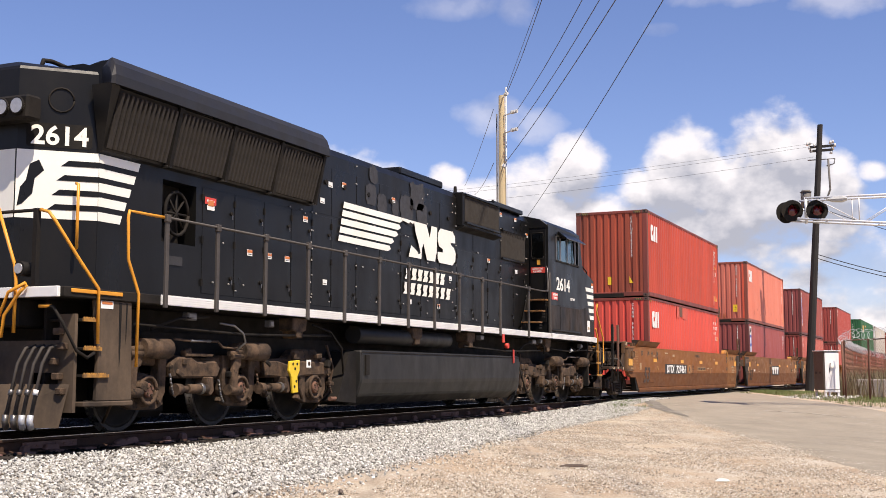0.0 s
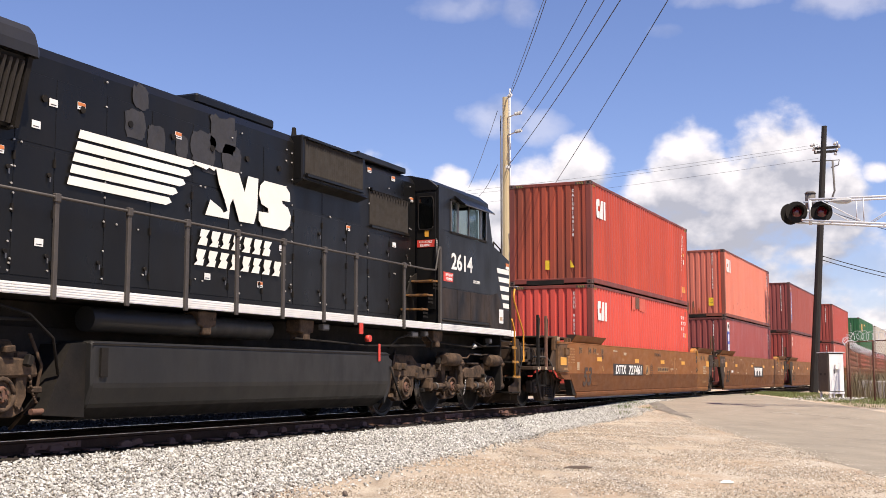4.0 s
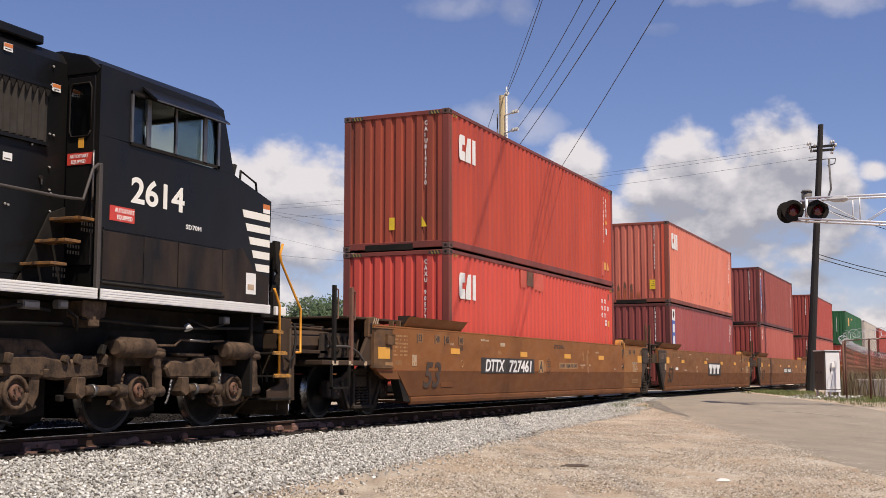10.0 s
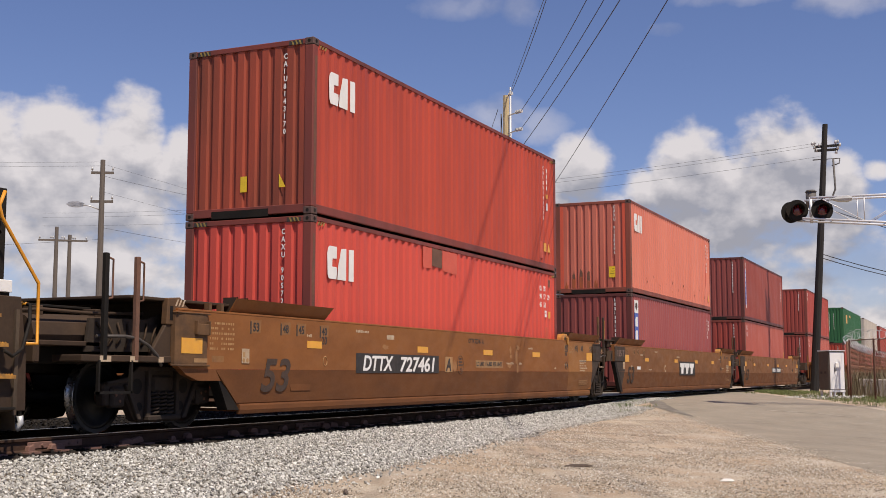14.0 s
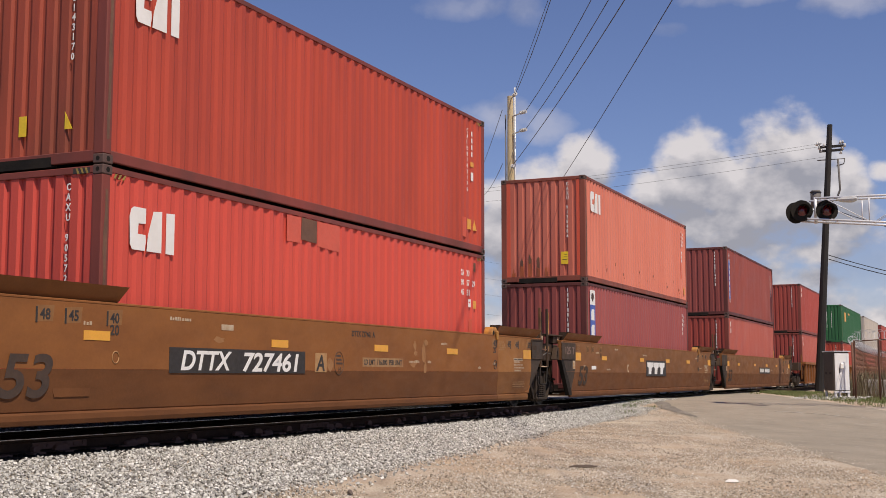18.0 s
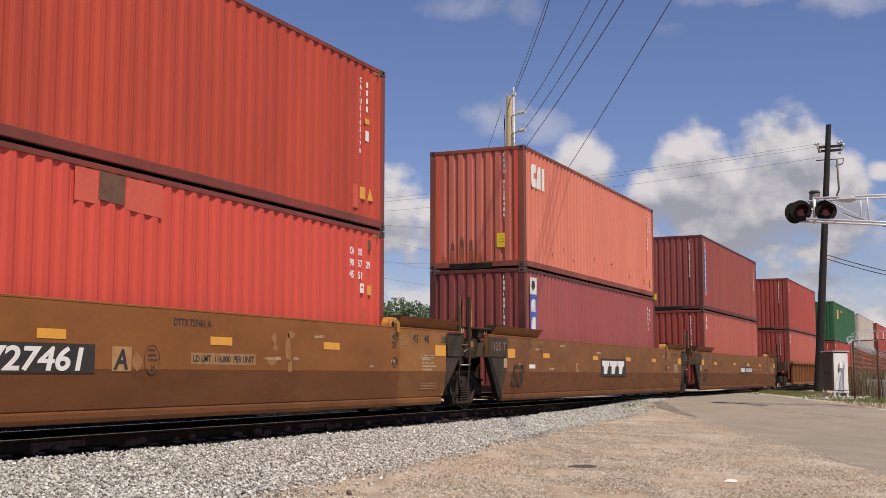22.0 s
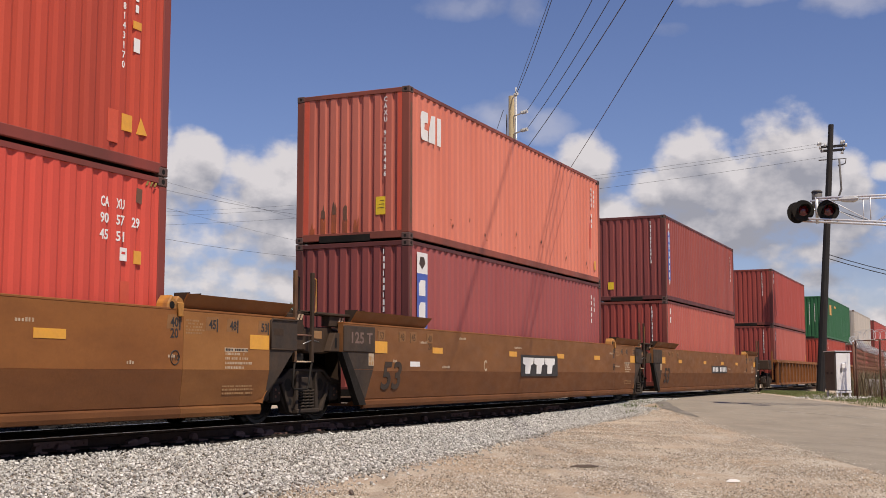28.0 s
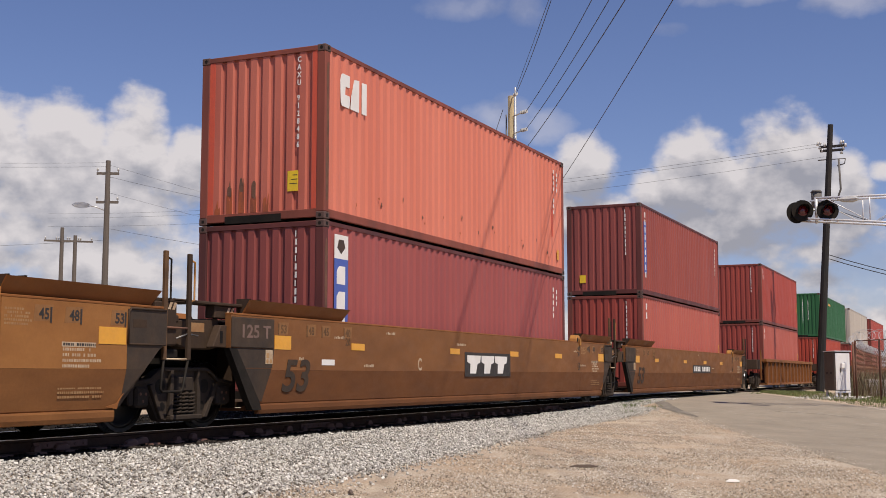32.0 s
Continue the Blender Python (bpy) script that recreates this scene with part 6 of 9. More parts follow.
            loft(bm, [[(x0 + 0.02, s * 1.43, zt + 0.03), (x1 - 0.05, s * 1.43, zt + 0.03), (x1 - 0.05, s * 1.41, zt + 0.03), (x0 + 0.02, s * 1.41, zt + 0.03)],
                      [(x0, s * 1.57, zt + 0.22), (x1, s * 1.57, zt + 0.22), (x1, s * 1.55, zt + 0.22), (x0, s * 1.55, zt + 0.22)]])
            part("guide", bm, "brown", w, "slanted container guide")
            for k in (x0 + 0.05, x0 + 0.3):
                part("guide_rib", prism(bm_new(), [(s * 1.4, zt), (s * 1.53, zt + 0.24), (s * 1.3, zt + 0.24), (s * 1.3, zt)], "x", k, k + 0.03), "brown_end", w)
        # container latch at the far end of the well
        k = L - 3.14
        latch = part("latch", prism(bm_new(), [(k, zt), (k + 0.02, zt + 0.1), (k + 0.1, zt + 0.2), (k + 0.17, zt + 0.13), (k + 0.23, zt + 0.19), (k + 0.33, zt + 0.14), (k + 0.33, zt)], "y", s * 1.3, s * 1.5, 0.015), "amber_rust", w, "worn yellow container latch")
        part("latch_tongue", prism(bm_new(), [(k + 0.17, zt + 0.1), (k + 0.3, zt + 0.1), (k + 0.29, zt - 0.08), (k + 0.2, zt - 0.08)], "y", s * 1.505, s * 1.54, 0.01), "amber_rust", latch)
        # The mouth is a black disc, its inner shade given as colour.
        part("latch_mouth_shade", cyl(bm_new(), (k + 0.09, s * 1.49, zt + 0.06), (k + 0.09, s * 1.504, zt + 0.06), 0.05, n=12), "frame_black", latch)
    # The floor takes the dark end brown to put shade inside the well.
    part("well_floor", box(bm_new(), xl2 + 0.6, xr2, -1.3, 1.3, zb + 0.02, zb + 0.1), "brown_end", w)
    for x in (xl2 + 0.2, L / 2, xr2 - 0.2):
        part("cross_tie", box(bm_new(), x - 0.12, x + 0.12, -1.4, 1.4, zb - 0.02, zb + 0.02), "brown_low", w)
    # Dark sheets added to hide the sunlit far side and read as shade.
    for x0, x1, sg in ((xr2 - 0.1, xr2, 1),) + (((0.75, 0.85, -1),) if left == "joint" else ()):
        part("shade_bulkhead", box(bm_new(), x0, x1, -1.38 if sg > 0 else -0.9, 1.38, zb, zt - 0.02), "brown_end", w)
    # the ends: decks over the bogies
    if left == "end":
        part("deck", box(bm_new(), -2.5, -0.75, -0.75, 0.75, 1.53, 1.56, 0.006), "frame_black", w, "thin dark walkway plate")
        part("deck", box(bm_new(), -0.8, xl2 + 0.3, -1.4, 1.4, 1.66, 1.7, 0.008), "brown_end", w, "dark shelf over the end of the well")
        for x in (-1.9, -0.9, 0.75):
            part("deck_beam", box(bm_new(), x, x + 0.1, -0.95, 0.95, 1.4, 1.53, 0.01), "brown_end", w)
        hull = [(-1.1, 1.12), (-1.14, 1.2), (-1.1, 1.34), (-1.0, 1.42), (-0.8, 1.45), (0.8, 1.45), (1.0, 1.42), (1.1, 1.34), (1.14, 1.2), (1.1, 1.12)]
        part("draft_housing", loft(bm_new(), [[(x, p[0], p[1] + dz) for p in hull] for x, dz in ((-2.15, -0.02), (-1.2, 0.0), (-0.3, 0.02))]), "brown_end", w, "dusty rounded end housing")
        # Another added dark sheet, closing off the lit inside of the well.
        part("shade_wall", box(bm_new(), 0.1, 0.18, -1.4, 1.4, 0.9, 1.66), "brown_end", w)
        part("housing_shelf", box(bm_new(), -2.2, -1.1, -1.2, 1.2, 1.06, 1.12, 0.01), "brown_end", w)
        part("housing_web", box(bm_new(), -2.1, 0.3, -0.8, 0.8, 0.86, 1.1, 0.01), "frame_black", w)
        part("housing_end", prism(bm_new(), [(-1.36, 1.0), (0.0, 1.02), (0.06, 1.5), (-0.25, 1.42), (-1.3, 1.4)], "y", -1.2, -1.16), "truck_dark", w, "dark brake rigging plate")
        for k in range(7):
            part("brake_link", tube(bm_new(), [(-1.15 + 0.16 * k, -1.22, 1.04 + 0.03 * (k % 3)), (-1.05 + 0.15 * k, -1.23, 1.2), (-1.2 + 0.19 * k, -1.22, 1.36)], 0.014, 5), "brown_end", w)
        part("deck_pipe", tube(bm_new(), [(-2.4, -1.1, 1.44), (-2.0, -1.12, 1.47), (-1.2, -1.12, 1.46), (-0.2, -1.1, 1.5)], 0.022, 6), "brown_end", w)
        part("brake_rod", tube(bm_new(), [(-1.4, -0.7, 1.05), (1.3, -0.7, 1.1)], 0.02, 6), "frame_black", w)
        part("valve", cyl(bm_new(), (-0.6, -0.9, 1.0), (-0.2, -0.9, 1.0), 0.1, n=12), "truck_dark", w)
        lock = part("lock_bracket", prism(bm_new(), [(-0.16, 1.36), (0.0, 1.36), (0.03, 1.56), (0.36, 1.56), (0.24, 1.62), (0.12, 1.72), (-0.14, 1.7)], "y", -1.46, -1.36, 0.012), "darker_brown", w, "brown container lock")
        # Slot shown by a black plate in place of its shade.
        part("lock_slot_shade", box(bm_new(), -0.1, -0.04, -1.464, -1.46, 1.42, 1.6), "frame_black", lock)
        for k in range(3):
            part("lock_stripe", plate(bm_new(), [(0.0 + 0.07 * k, 1.6), (0.03 + 0.07 * k, 1.6), (0.08 + 0.07 * k, 1.69), (0.05 + 0.07 * k, 1.69)], -1.46, 0.003), "pale", lock)
        for x in (0.72, 1.0):
            part("shelf_post", box(bm_new(), x, x + 0.06, -1.48, -1.4, 1.56, 1.68), "darker_brown", w)
        column_bm = bm_new()
        prism(column_bm, [(-0.045, -1.44), (-0.04, -1.5), (0.0, -1.527), (0.1, -1.535), (0.55, -1.535), (0.62, -1.527), (0.655, -1.5), (0.66, -1.44)], "z", 0.855, 1.515)
        part("end_sheet", column_bm, "darker_brown", w, "darker brown rounded end column")
        part("column_foot", box(bm_new(), -0.05, 0.67, -1.545, -1.45, 0.835, 0.857, 0.006), "darker_brown", w)
        part("column_cap", box(bm_new(), -0.05, 0.67, -1.545, -1.45, 1.513, 1.53, 0.006), "darker_brown", w)
        part("stencil", rect(bm_new(), 0.33, 0.62, 0.885, 0.94, -1.535, 0.002), "worn_pale", w, "small worn stencil ground")
        card = part("placard_box", box(bm_new(), 0.33, 0.62, -1.575, -1.53, 1.24, 1.39, 0.008), "darker_brown", w, "small brown card holder")
        for x in (0.325, 0.6):
            part("clip", box(bm_new(), x, x + 0.025, -1.585, -1.53, 1.25, 1.43, 0.004), "darker_brown", card)
        part("side_bracket", prism(bm_new(), [(-0.42, 1.02), (-0.04, 1.5), (-0.04, 0.9), (-0.42, 0.9)], "y", -1.44, -1.38, 0.01), "brown_end", w)
        part("centre_sill", box(bm_new(), -1.9, xl2, -0.35, 0.35, 0.75, 1.1, 0.03), "frame_black", w)
        part("end_sill", box(bm_new(), -2.2, -2.1, -1.2, 1.2, 0.86, 1.12, 0.02), "brown_end", w)
        part("step_platform", box(bm_new(), -1.7, 0.04, -1.45, -1.0, 0.88, 0.96, 0.01), "brown_end", w, "brown step plate")
        for k in range(3):
            part("yellow_mark", rect(bm_new(), -1.4 + 0.55 * k, -1.2 + 0.5 * k, 0.88, 0.95, -1.452, 0.003), "pale", w)
        for x in (-1.31, -0.73):
            ladder = part("ladder_post", box(bm_new(), x - 0.035, x + 0.035, -1.46, -1.4, 0.9, 2.17, 0.008), "rust" if x > -1 else "frame_black", w, "upright post with a hand hold")
            part("hand_hold", grab(bm_new(), x + 0.03, x + 0.13, -1.43, 1.62, 2.12), "rust", ladder)
        part("step", box(bm_new(), -1.42, -0.8, -1.46, -1.4, 0.5, 0.53), "frame_black", w)
        for x in (-1.42, -0.83):
            part("step_hanger", box(bm_new(), x, x + 0.03, -1.46, -1.42, 0.5, 0.9), "frame_black", w)
        part("hose", tube(bm_new(), [(-1.3, -1.3, 1.18), (-0.9, -1.4, 1.19), (-0.7, -1.43, 1.17), (-0.5, -1.44, 1.09), (-0.32, -1.44, 0.97), (-0.2, -1.42, 0.84)], 0.022), "stanchion", w, "rusty bent pipe")
        part("coupler", box(bm_new(), -2.6, -1.9, -0.12, 0.12, 0.72, 1.0, 0.03), "truck_dark", w, "grimy steel coupler")
        part("corner_panel", prism(bm_new(), [(1.06, 0.645), (1.5, 0.24), (1.21, 0.25), (0.985, 0.645)], "y", -1.465, -1.3), "frame_black", w)
        freight_truck(w, 0.24)
    else:
        part("deck", box(bm_new(), -0.75, 0.75, -1.1, 1.38, 1.36, 1.48, 0.02), "brown_end", w)
        # A black block added for the darkness behind the bogie.
        part("end_shade_block", box(bm_new(), -0.9, 0.75, -0.66, 0.66, 0.85, 1.35, 0.03), "frame_black", w)
        part("end_plate", box(bm_new(), -0.165, 0.91, -Y - 0.02, -Y, 1.105, 1.525, 0.012), "slate", w, "dark grey painted panel")
        part("slope_patch", plate(bm_new(), [(-0.14, 1.1), (0.93, 1.1), (0.9, 0.95), (0.88, 0.83), (0.06, 0.83)], -Y, 0.004), "slate", w)
        part("slope_grime", loft(bm_new(), [[(0.06, -1.504, 0.82), (0.87, -1.504, 0.82), (0.87, -1.49, 0.82), (0.06, -1.49, 0.82)], [(0.52, -1.464, 0.36), (0.68, -1.464, 0.36), (0.68, -1.45, 0.36), (0.52, -1.45, 0.36)]]), "slate", w, "dark grime on the sloping end")
        part("arch", prism(bm_new(), [(-0.2, 1.1), (-0.02, 1.1), (0.56, 0.36), (0.62, 0.24), (0.4, 0.24), (0.3, 0.36)], "y", -1.5065, -1.4), "frame_black", w, "black slanted end web")
        arm = part("end_arm", prism(bm_new(), [(-1.2, 1.44), (-0.165, 1.5), (-0.165, 1.1), (-0.35, 1.07), (-0.9, 1.07), (-1.2, 1.14)], "y", -1.3, -1.12, 0.02), "brown_end", w, "dark brown articulation arm")
        part("arm_stencil", rect(bm_new(), -0.8, -0.5, 1.3, 1.42, -1.3, 0.003), "worn_pale", arm, "worn yellowish stencil ground")
        hinge = part("hinge", prism(bm_new(), [(-0.52, 1.1), (-0.34, 1.4), (-0.2, 1.4), (-0.2, 1.1)], "y", -1.46, -1.34, 0.01), "brown_end", w)
        # Black plate for the shade in the hinge's slot.
        part("hinge_slot_shade", box(bm_new(), -0.36, -0.3, -1.465, -1.46, 1.16, 1.32), "frame_black", hinge)
        part("platform_bar", box(bm_new(), -1.3, 0.3, -1.4, -1.1, 1.67, 1.71, 0.008), "brown_end", w)
        part("platform_leg", box(bm_new(), -0.35, 0.12, -1.36, -1.2, 1.5, 1.67, 0.01), "brown_end", w)
        part("articulation", cyl(bm_new(), (-0.8, 0, 0.7), (-0.8, 0, 1.3), 0.4, n=16), "truck_dark", w)
        for x in (0.0, 0.09):
            part("stripe", plate(bm_new(), [(x - 0.1, 1.53), (x - 0.05, 1.53), (x + 0.02, 1.65), (x - 0.03, 1.65)], -1.36, 0.003), "pale", w)
        if plate125:
            words("marking", "125 T", 0.25, "faded_pink", w, on_side(0.03, -Y - 0.021, 1.25), label="pale stencilled lettering", width=0.72)
    # the right end: ladder and bogie of the next joint
    xt = L + 0.9
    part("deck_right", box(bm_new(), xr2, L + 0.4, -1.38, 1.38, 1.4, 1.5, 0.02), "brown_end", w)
    # The same added black block at this end, standing for shade.
    part("end_shade_block", box(bm_new(), xr2, L + 0.5, -0.66, 0.66, 0.85, 1.39, 0.03), "frame_black", w)
    shade_ob = part("end_shade", rect(bm_new(), L - 0.77, L - 0.03, 1.1, 1.52, -Y, 0.01), "slate", w, "dark grey painted panel")
    part("panel_rim", tube(bm_new(), [(L - 0.76, -Y - 0.01, 1.1), (L - 0.76, -Y - 0.012, 1.48), (L - 0.72, -Y - 0.012, 1.53), (L - 0.05, -Y - 0.012, 1.53)], 0.016, 6), "brown_end", shade_ob)
    part("panel_rim", tube(bm_new(), [(L - 0.77, -Y - 0.01, 1.1), (L - 0.05, -Y - 0.01, 1.1)], 0.012, 6), "brown_end", shade_ob)
    part("faded_patch", rect(bm_new(), L - 0.68, L - 0.42, 1.3, 1.4, -Y - 0.01, 0.002), "brown_end", shade_ob)
    part("end_pillar", box(bm_new(), L - 0.14, L + 0.3, -1.42, -1.2, 1.1, 1.66, 0.02), "brown_end", w)
    for k in range(2):
        part("stripe", plate(bm_new(), [(L + 0.1 + 0.09 * k, 1.56), (L + 0.15 + 0.09 * k, 1.56), (L + 0.2 + 0.09 * k, 1.65), (L + 0.15 + 0.09 * k, 1.65)], -1.42, 0.003), "pale", w)
    part("valve_box", box(bm_new(), L + 0.1, L + 0.42, -1.36, -1.2, 0.94, 1.06, 0.02), "frame_black", w)
    part("release_rod", tube(bm_new(), [(L + 0.2, -1.38, 1.16), (L + 0.5, -1.44, 1.26), (L + 0.72, -1.44, 1.24)], 0.012, 6), "steel", w)
    part("platform_bar", box(bm_new(), L - 0.3, L + 0.75, -1.4, -1.1, 1.66, 1.7, 0.008), "brown_end", w)
    for k, x in enumerate((L + 0.02, L + 0.52)):
        post = part("ladder_post", box(bm_new(), x - 0.035, x + 0.035, -1.46, -1.41, 0.92, 2.3, 0.008), "darker_brown" if k == 0 else "brown_end", w, "upright ladder post")
        part("hand_hold", grab(bm_new(), x + 0.03, x + 0.12, -1.43, 1.68, 2.22), "amber_rust" if k else "frame_black", post)
    for z in (0.93, 1.33):
        part("rung", cyl(bm_new(), (L + 0.02, -1.44, z), (L + 0.52, -1.44, z), 0.014, n=6), "pale" if z < 1 else "rust", w)
    part("stirrup", tube(bm_new(), [(L + 0.02, -1.44, 0.94), (L - 0.04, -1.44, 0.56), (L + 0.0, -1.44, 0.52), (L + 0.38, -1.44, 0.52), (L + 0.42, -1.44, 0.56), (L + 0.52, -1.44, 0.94)], 0.018, 6), "frame_black", w)
    freight_truck(w, xt)
    # markings
    for x, wd in ((0.05 if left == "end" else 0.94, 0.45), (3.25, 0.45), (7.2, 0.45), (10.4, 0.5), (13.4, 0.5), (L - 0.75, 0.5)):
        zq = 1.24 if x > 1 else (1.2 if left == "end" else 1.3)
        if x == L - 0.75:
            x, zq, wd = L - 1.276, 1.29, 0.48
        part("reflector", rect(bm_new(), x, x + wd, zq - (0.11 if x > 1 and x < L - 2 else 0.2), zq, -Y - (0.035 if x < 0.1 else 0), 0.005), "amber", w, "yellow-orange reflector")
    words("marking", "53", 0.65, "faded" if left == "end" else "slate", w, pose(1.97 if left == "end" else 1.15, -1.483, 0.5, 93.95, 0, 0), 0.16, 0.95, "faded black stencilled number", 0.77)
    for x, txt in ((1.75, "53"), (2.55, "48"), (3.0, "45"), (3.7, "40")):
        x -= 0 if left == "end" else 0.65
        far = L - {"53": 1.0, "48": 1.77, "45": 2.25, "40": 3.07}[txt]
        for x2, bar, ink in ((x, -0.055, "dark" if left == "end" else "darker_brown"), (far, 0.185, "dark")):
            part("worn_ground", plate(bm_new(), [(x2 - 0.08, 1.31), (x2 + 0.2, 1.32), (x2 + 0.22, 1.5), (x2 - 0.06, 1.49)], -Y, 0.0015), "brown_faint", w)
            words("marking", txt, 0.17, ink, w, on_side(x2, -Y - 0.002, 1.34), width=0.16)
            part("limit_bar", rect(bm_new(), x2 + bar - 0.012, x2 + bar + 0.016, 1.3, 1.475, -Y - 0.0015, 0.003), ink, w)
            if txt == "40":
                words("marking", "20", 0.17, ink, w, on_side(x2, -Y - 0.001, 1.2), width=0.16)
    if serial:
        part("number_panel", rect(bm_new(), 4.83, 8.14, 0.755, 1.082, -Y, 0.004), "dark", w, "black painted panel")
        words("marking", serial[0], 0.35, "white", w, on_side(5.05, -Y - 0.006, 0.8), 0.22, 0.72, "white reporting letters", 1.13)
        words("marking", serial[1], 0.36, "white", w, on_side(6.44, -Y - 0.006, 0.787), 0.16, 0.78, "white car number", 1.47)
        part("letter_panel", rect(bm_new(), 8.44, 8.79, 0.775, 1.068, -Y, 0.004), "tan_stencil", w, "worn tan ground of the letter")
        words("marking", letter, 0.34, "dark", w, on_side(8.48, -Y - 0.005, 0.8), 0.14, 0.9, "black stencilled letter", 0.26)
        part("worn_ground", rect(bm_new(), 9.98, 11.5, 0.87, 1.02, -Y, 0.0015), "worn_pale", w)
        words("marking", "LD LMT  116,800  PER UNIT", 0.12, "dark", w, on_side(10.02, -Y - 0.002, 0.905), label="dark stencilled load limit", width=1.42)
        part("stencil_ring", tube(bm_new(), [(9.183 + 0.15 * math.cos(a), -Y - 0.001, 0.919 + 0.18 * math.sin(a)) for a in [j * 0.2618 for j in range(25)]], 0.005, 4), "faded", w, "oval stencil")
        words("marking", "H", 0.1, "faded", w, on_side(9.17, -Y - 0.001, 0.79))
        for k in range(3):
            part("stencil", rect(bm_new(), 9.1, 9.3 - 0.03 * k, 0.9 + 0.06 * k, 0.93 + 0.06 * k, -Y, 0.002), "faded", w)
        part("card", rect(bm_new(), 5.95, 6.23, 1.333, 1.41, -Y, 0.004), "pale", w, "small pale notice card")
        part("old_stencil", rect(bm_new(), 0.77, 1.05, 0.893, 0.98, -Y, 0.0015), "brown_faint", w)
        part("old_stencil", plate(bm_new(), [(2.83, 0.49), (3.4, 0.49), (3.41, 0.585), (2.8, 0.59)], -1.475, 0.004), "brown_low", w)
        part("stencil_ring", tube(bm_new(), [(3.809 + 0.06 * math.cos(a), -Y - 0.002, 0.938 + 0.07 * math.sin(a)) for a in [j * 0.3927 for j in range(17)]], 0.007, 4), "tan_stencil", w, "pale oval stencil")
        rg = random.Random(9)
        for bx, bz, bw, bh in ((11.98, 1.27, 0.07, 0.1), (12.02, 1.12, 0.08, 0.06), (12.36, 1.14, 0.09, 0.24), (12.44, 1.32, 0.12, 0.07), (12.42, 0.86, 0.08, 0.13), (5.9, 1.2, 0.14, 0.05), (11.9, 0.94, 0.18, 0.07), (8.9, 0.9, 0.1, 0.12)):
            part("worn_ground", plate(bm_new(), [(bx + bw * math.cos(a) * rg.uniform(0.6, 1.1), bz + bh * math.sin(a) * rg.uniform(0.6, 1.1)) for a in [j * 0.5236 for j in range(12)]], -Y, 0.0015), "stain_tan", w)
        words("marking", " ".join((serial[0], serial[1] + " " + letter)), 0.13, "dark", w, on_side(9.6, -Y - 0.001, 1.36), wide=0.9)
    if logo:
        part("logo_panel", rect(bm_new(), 7.9, 10.4, 0.7, 1.18, -Y, 0.006), "dark", w, "black logo panel")
        for x in (8.02, 8.76, 9.5):
            part("logo_block", plate(bm_new(), [(x, 0.99), (x, 1.12), (x + 0.7, 1.12), (x + 0.66, 0.98), (x + 0.52, 0.95), (x + 0.44, 0.76), (x + 0.14, 0.76), (x + 0.16, 0.95)], -Y - 0.006, 0.004), "white", w, "white logo block")
        words("marking", "C", 0.3, "pale", w, on_side(5.75, -Y - 0.001, 0.82), wide=0.8)
    rng = random.Random(int(u))
    for k in range(14 if not small else 4):
        x, z = rng.uniform(1.2, L - 1.5), rng.choice((0.86, 0.95, 1.3, 1.42, 0.55))
        if serial and 4.9 < x < 9 and z < 1.2 or logo and 5.5 < x < 10.6 and z < 1.3:
            continue
        bm = bm_new()
        n = rng.randint(3, 9)
        for i in range(n):
            rect(bm, x + i * 0.05, x + i * 0.05 + rng.uniform(0.02, 0.04), z, z + rng.choice((0.035, 0.045)), -Y - (0 if z > 0.8 else -0.03), 0.003)
        part("stencil", bm, "pale", w, "small pale stencilling too faint to read", kind="stuff")
    if left == "end":
        bm = bm_new()
        for r in range(6):
            for i in range(11):
                if rng.random() < 0.85:
                    rect(bm, 0.72 + i * 0.053, 0.72 + i * 0.053 + rng.uniform(0.022, 0.045), 1.4 - r * 0.068, 1.43 - r * 0.068, -Y, 0.0015)
        part("stencil", bm, "tan_stencil", w, "block of small pale stencilling", kind="stuff")
    ring = tube(bm_new(), [(L - 2.967 + 0.09 * math.cos(a), -Y - 0.002, 0.95 + 0.09 * math.sin(a)) for a in [j * 0.3927 for j in range(17)]], 0.008, 4)
    part("stencil_ring", ring, "dark", w)
    words("marking", "110", 0.1, "dark", w, on_side(L - 3.035, -Y - 0.001, 0.915), width=0.13)
    # the maintenance notes beside the far reflector, too small to read
    part("note_ground", rect(bm_new(), L - 1.88, L - 1.32, 1.045, 1.1, -Y, 0.0015), "pale", w)
    for x0, x1, z, h, ink in [(L - 1.86, L - 1.34, 1.058, 0.03, "dark")] + [(L - 1.86, L - 1.42 + 0.09 * (r % 3), 1.0 - 0.062 * r, 0.034, "pale") for r in range(4)] + [(L - 1.9, L - 1.2 + 0.06 * (r % 2), 0.57 - 0.05 * r, 0.026, "worn_pale") for r in range(3)] + [(L - 2.75, L - 2.42 + 0.05 * (r % 2), 1.42 - 0.04 * r, 0.024, "worn_pale") for r in range(5)]:
        bm = bm_new()
        x = x0
        while x < x1:
            d = rng.uniform(0.014, 0.035)
            if rng.random() < 0.88:
                rect(bm, x, x + d, z, z + h, -Y - (0.0018 if ink == "dark" else 0.0 if z > zm else -0.022), 0.0015)
            x += d + 0.012
        part("stencil", bm, ink, w, "row of small stencilling too faint to read", kind="stuff")
    x = 1.475 if left == "end" else 0.7
    card = part("label", rect(bm_new(), x, x + 0.185, 0.885, 1.088, -Y - 0.005, 0.004), "pale", w, "cream inspection label")
    part("label_block", rect(bm_new(), x + 0.02, x + 0.08, 0.97, 1.04, -Y - 0.009, 0.002), "tan_stencil", card)
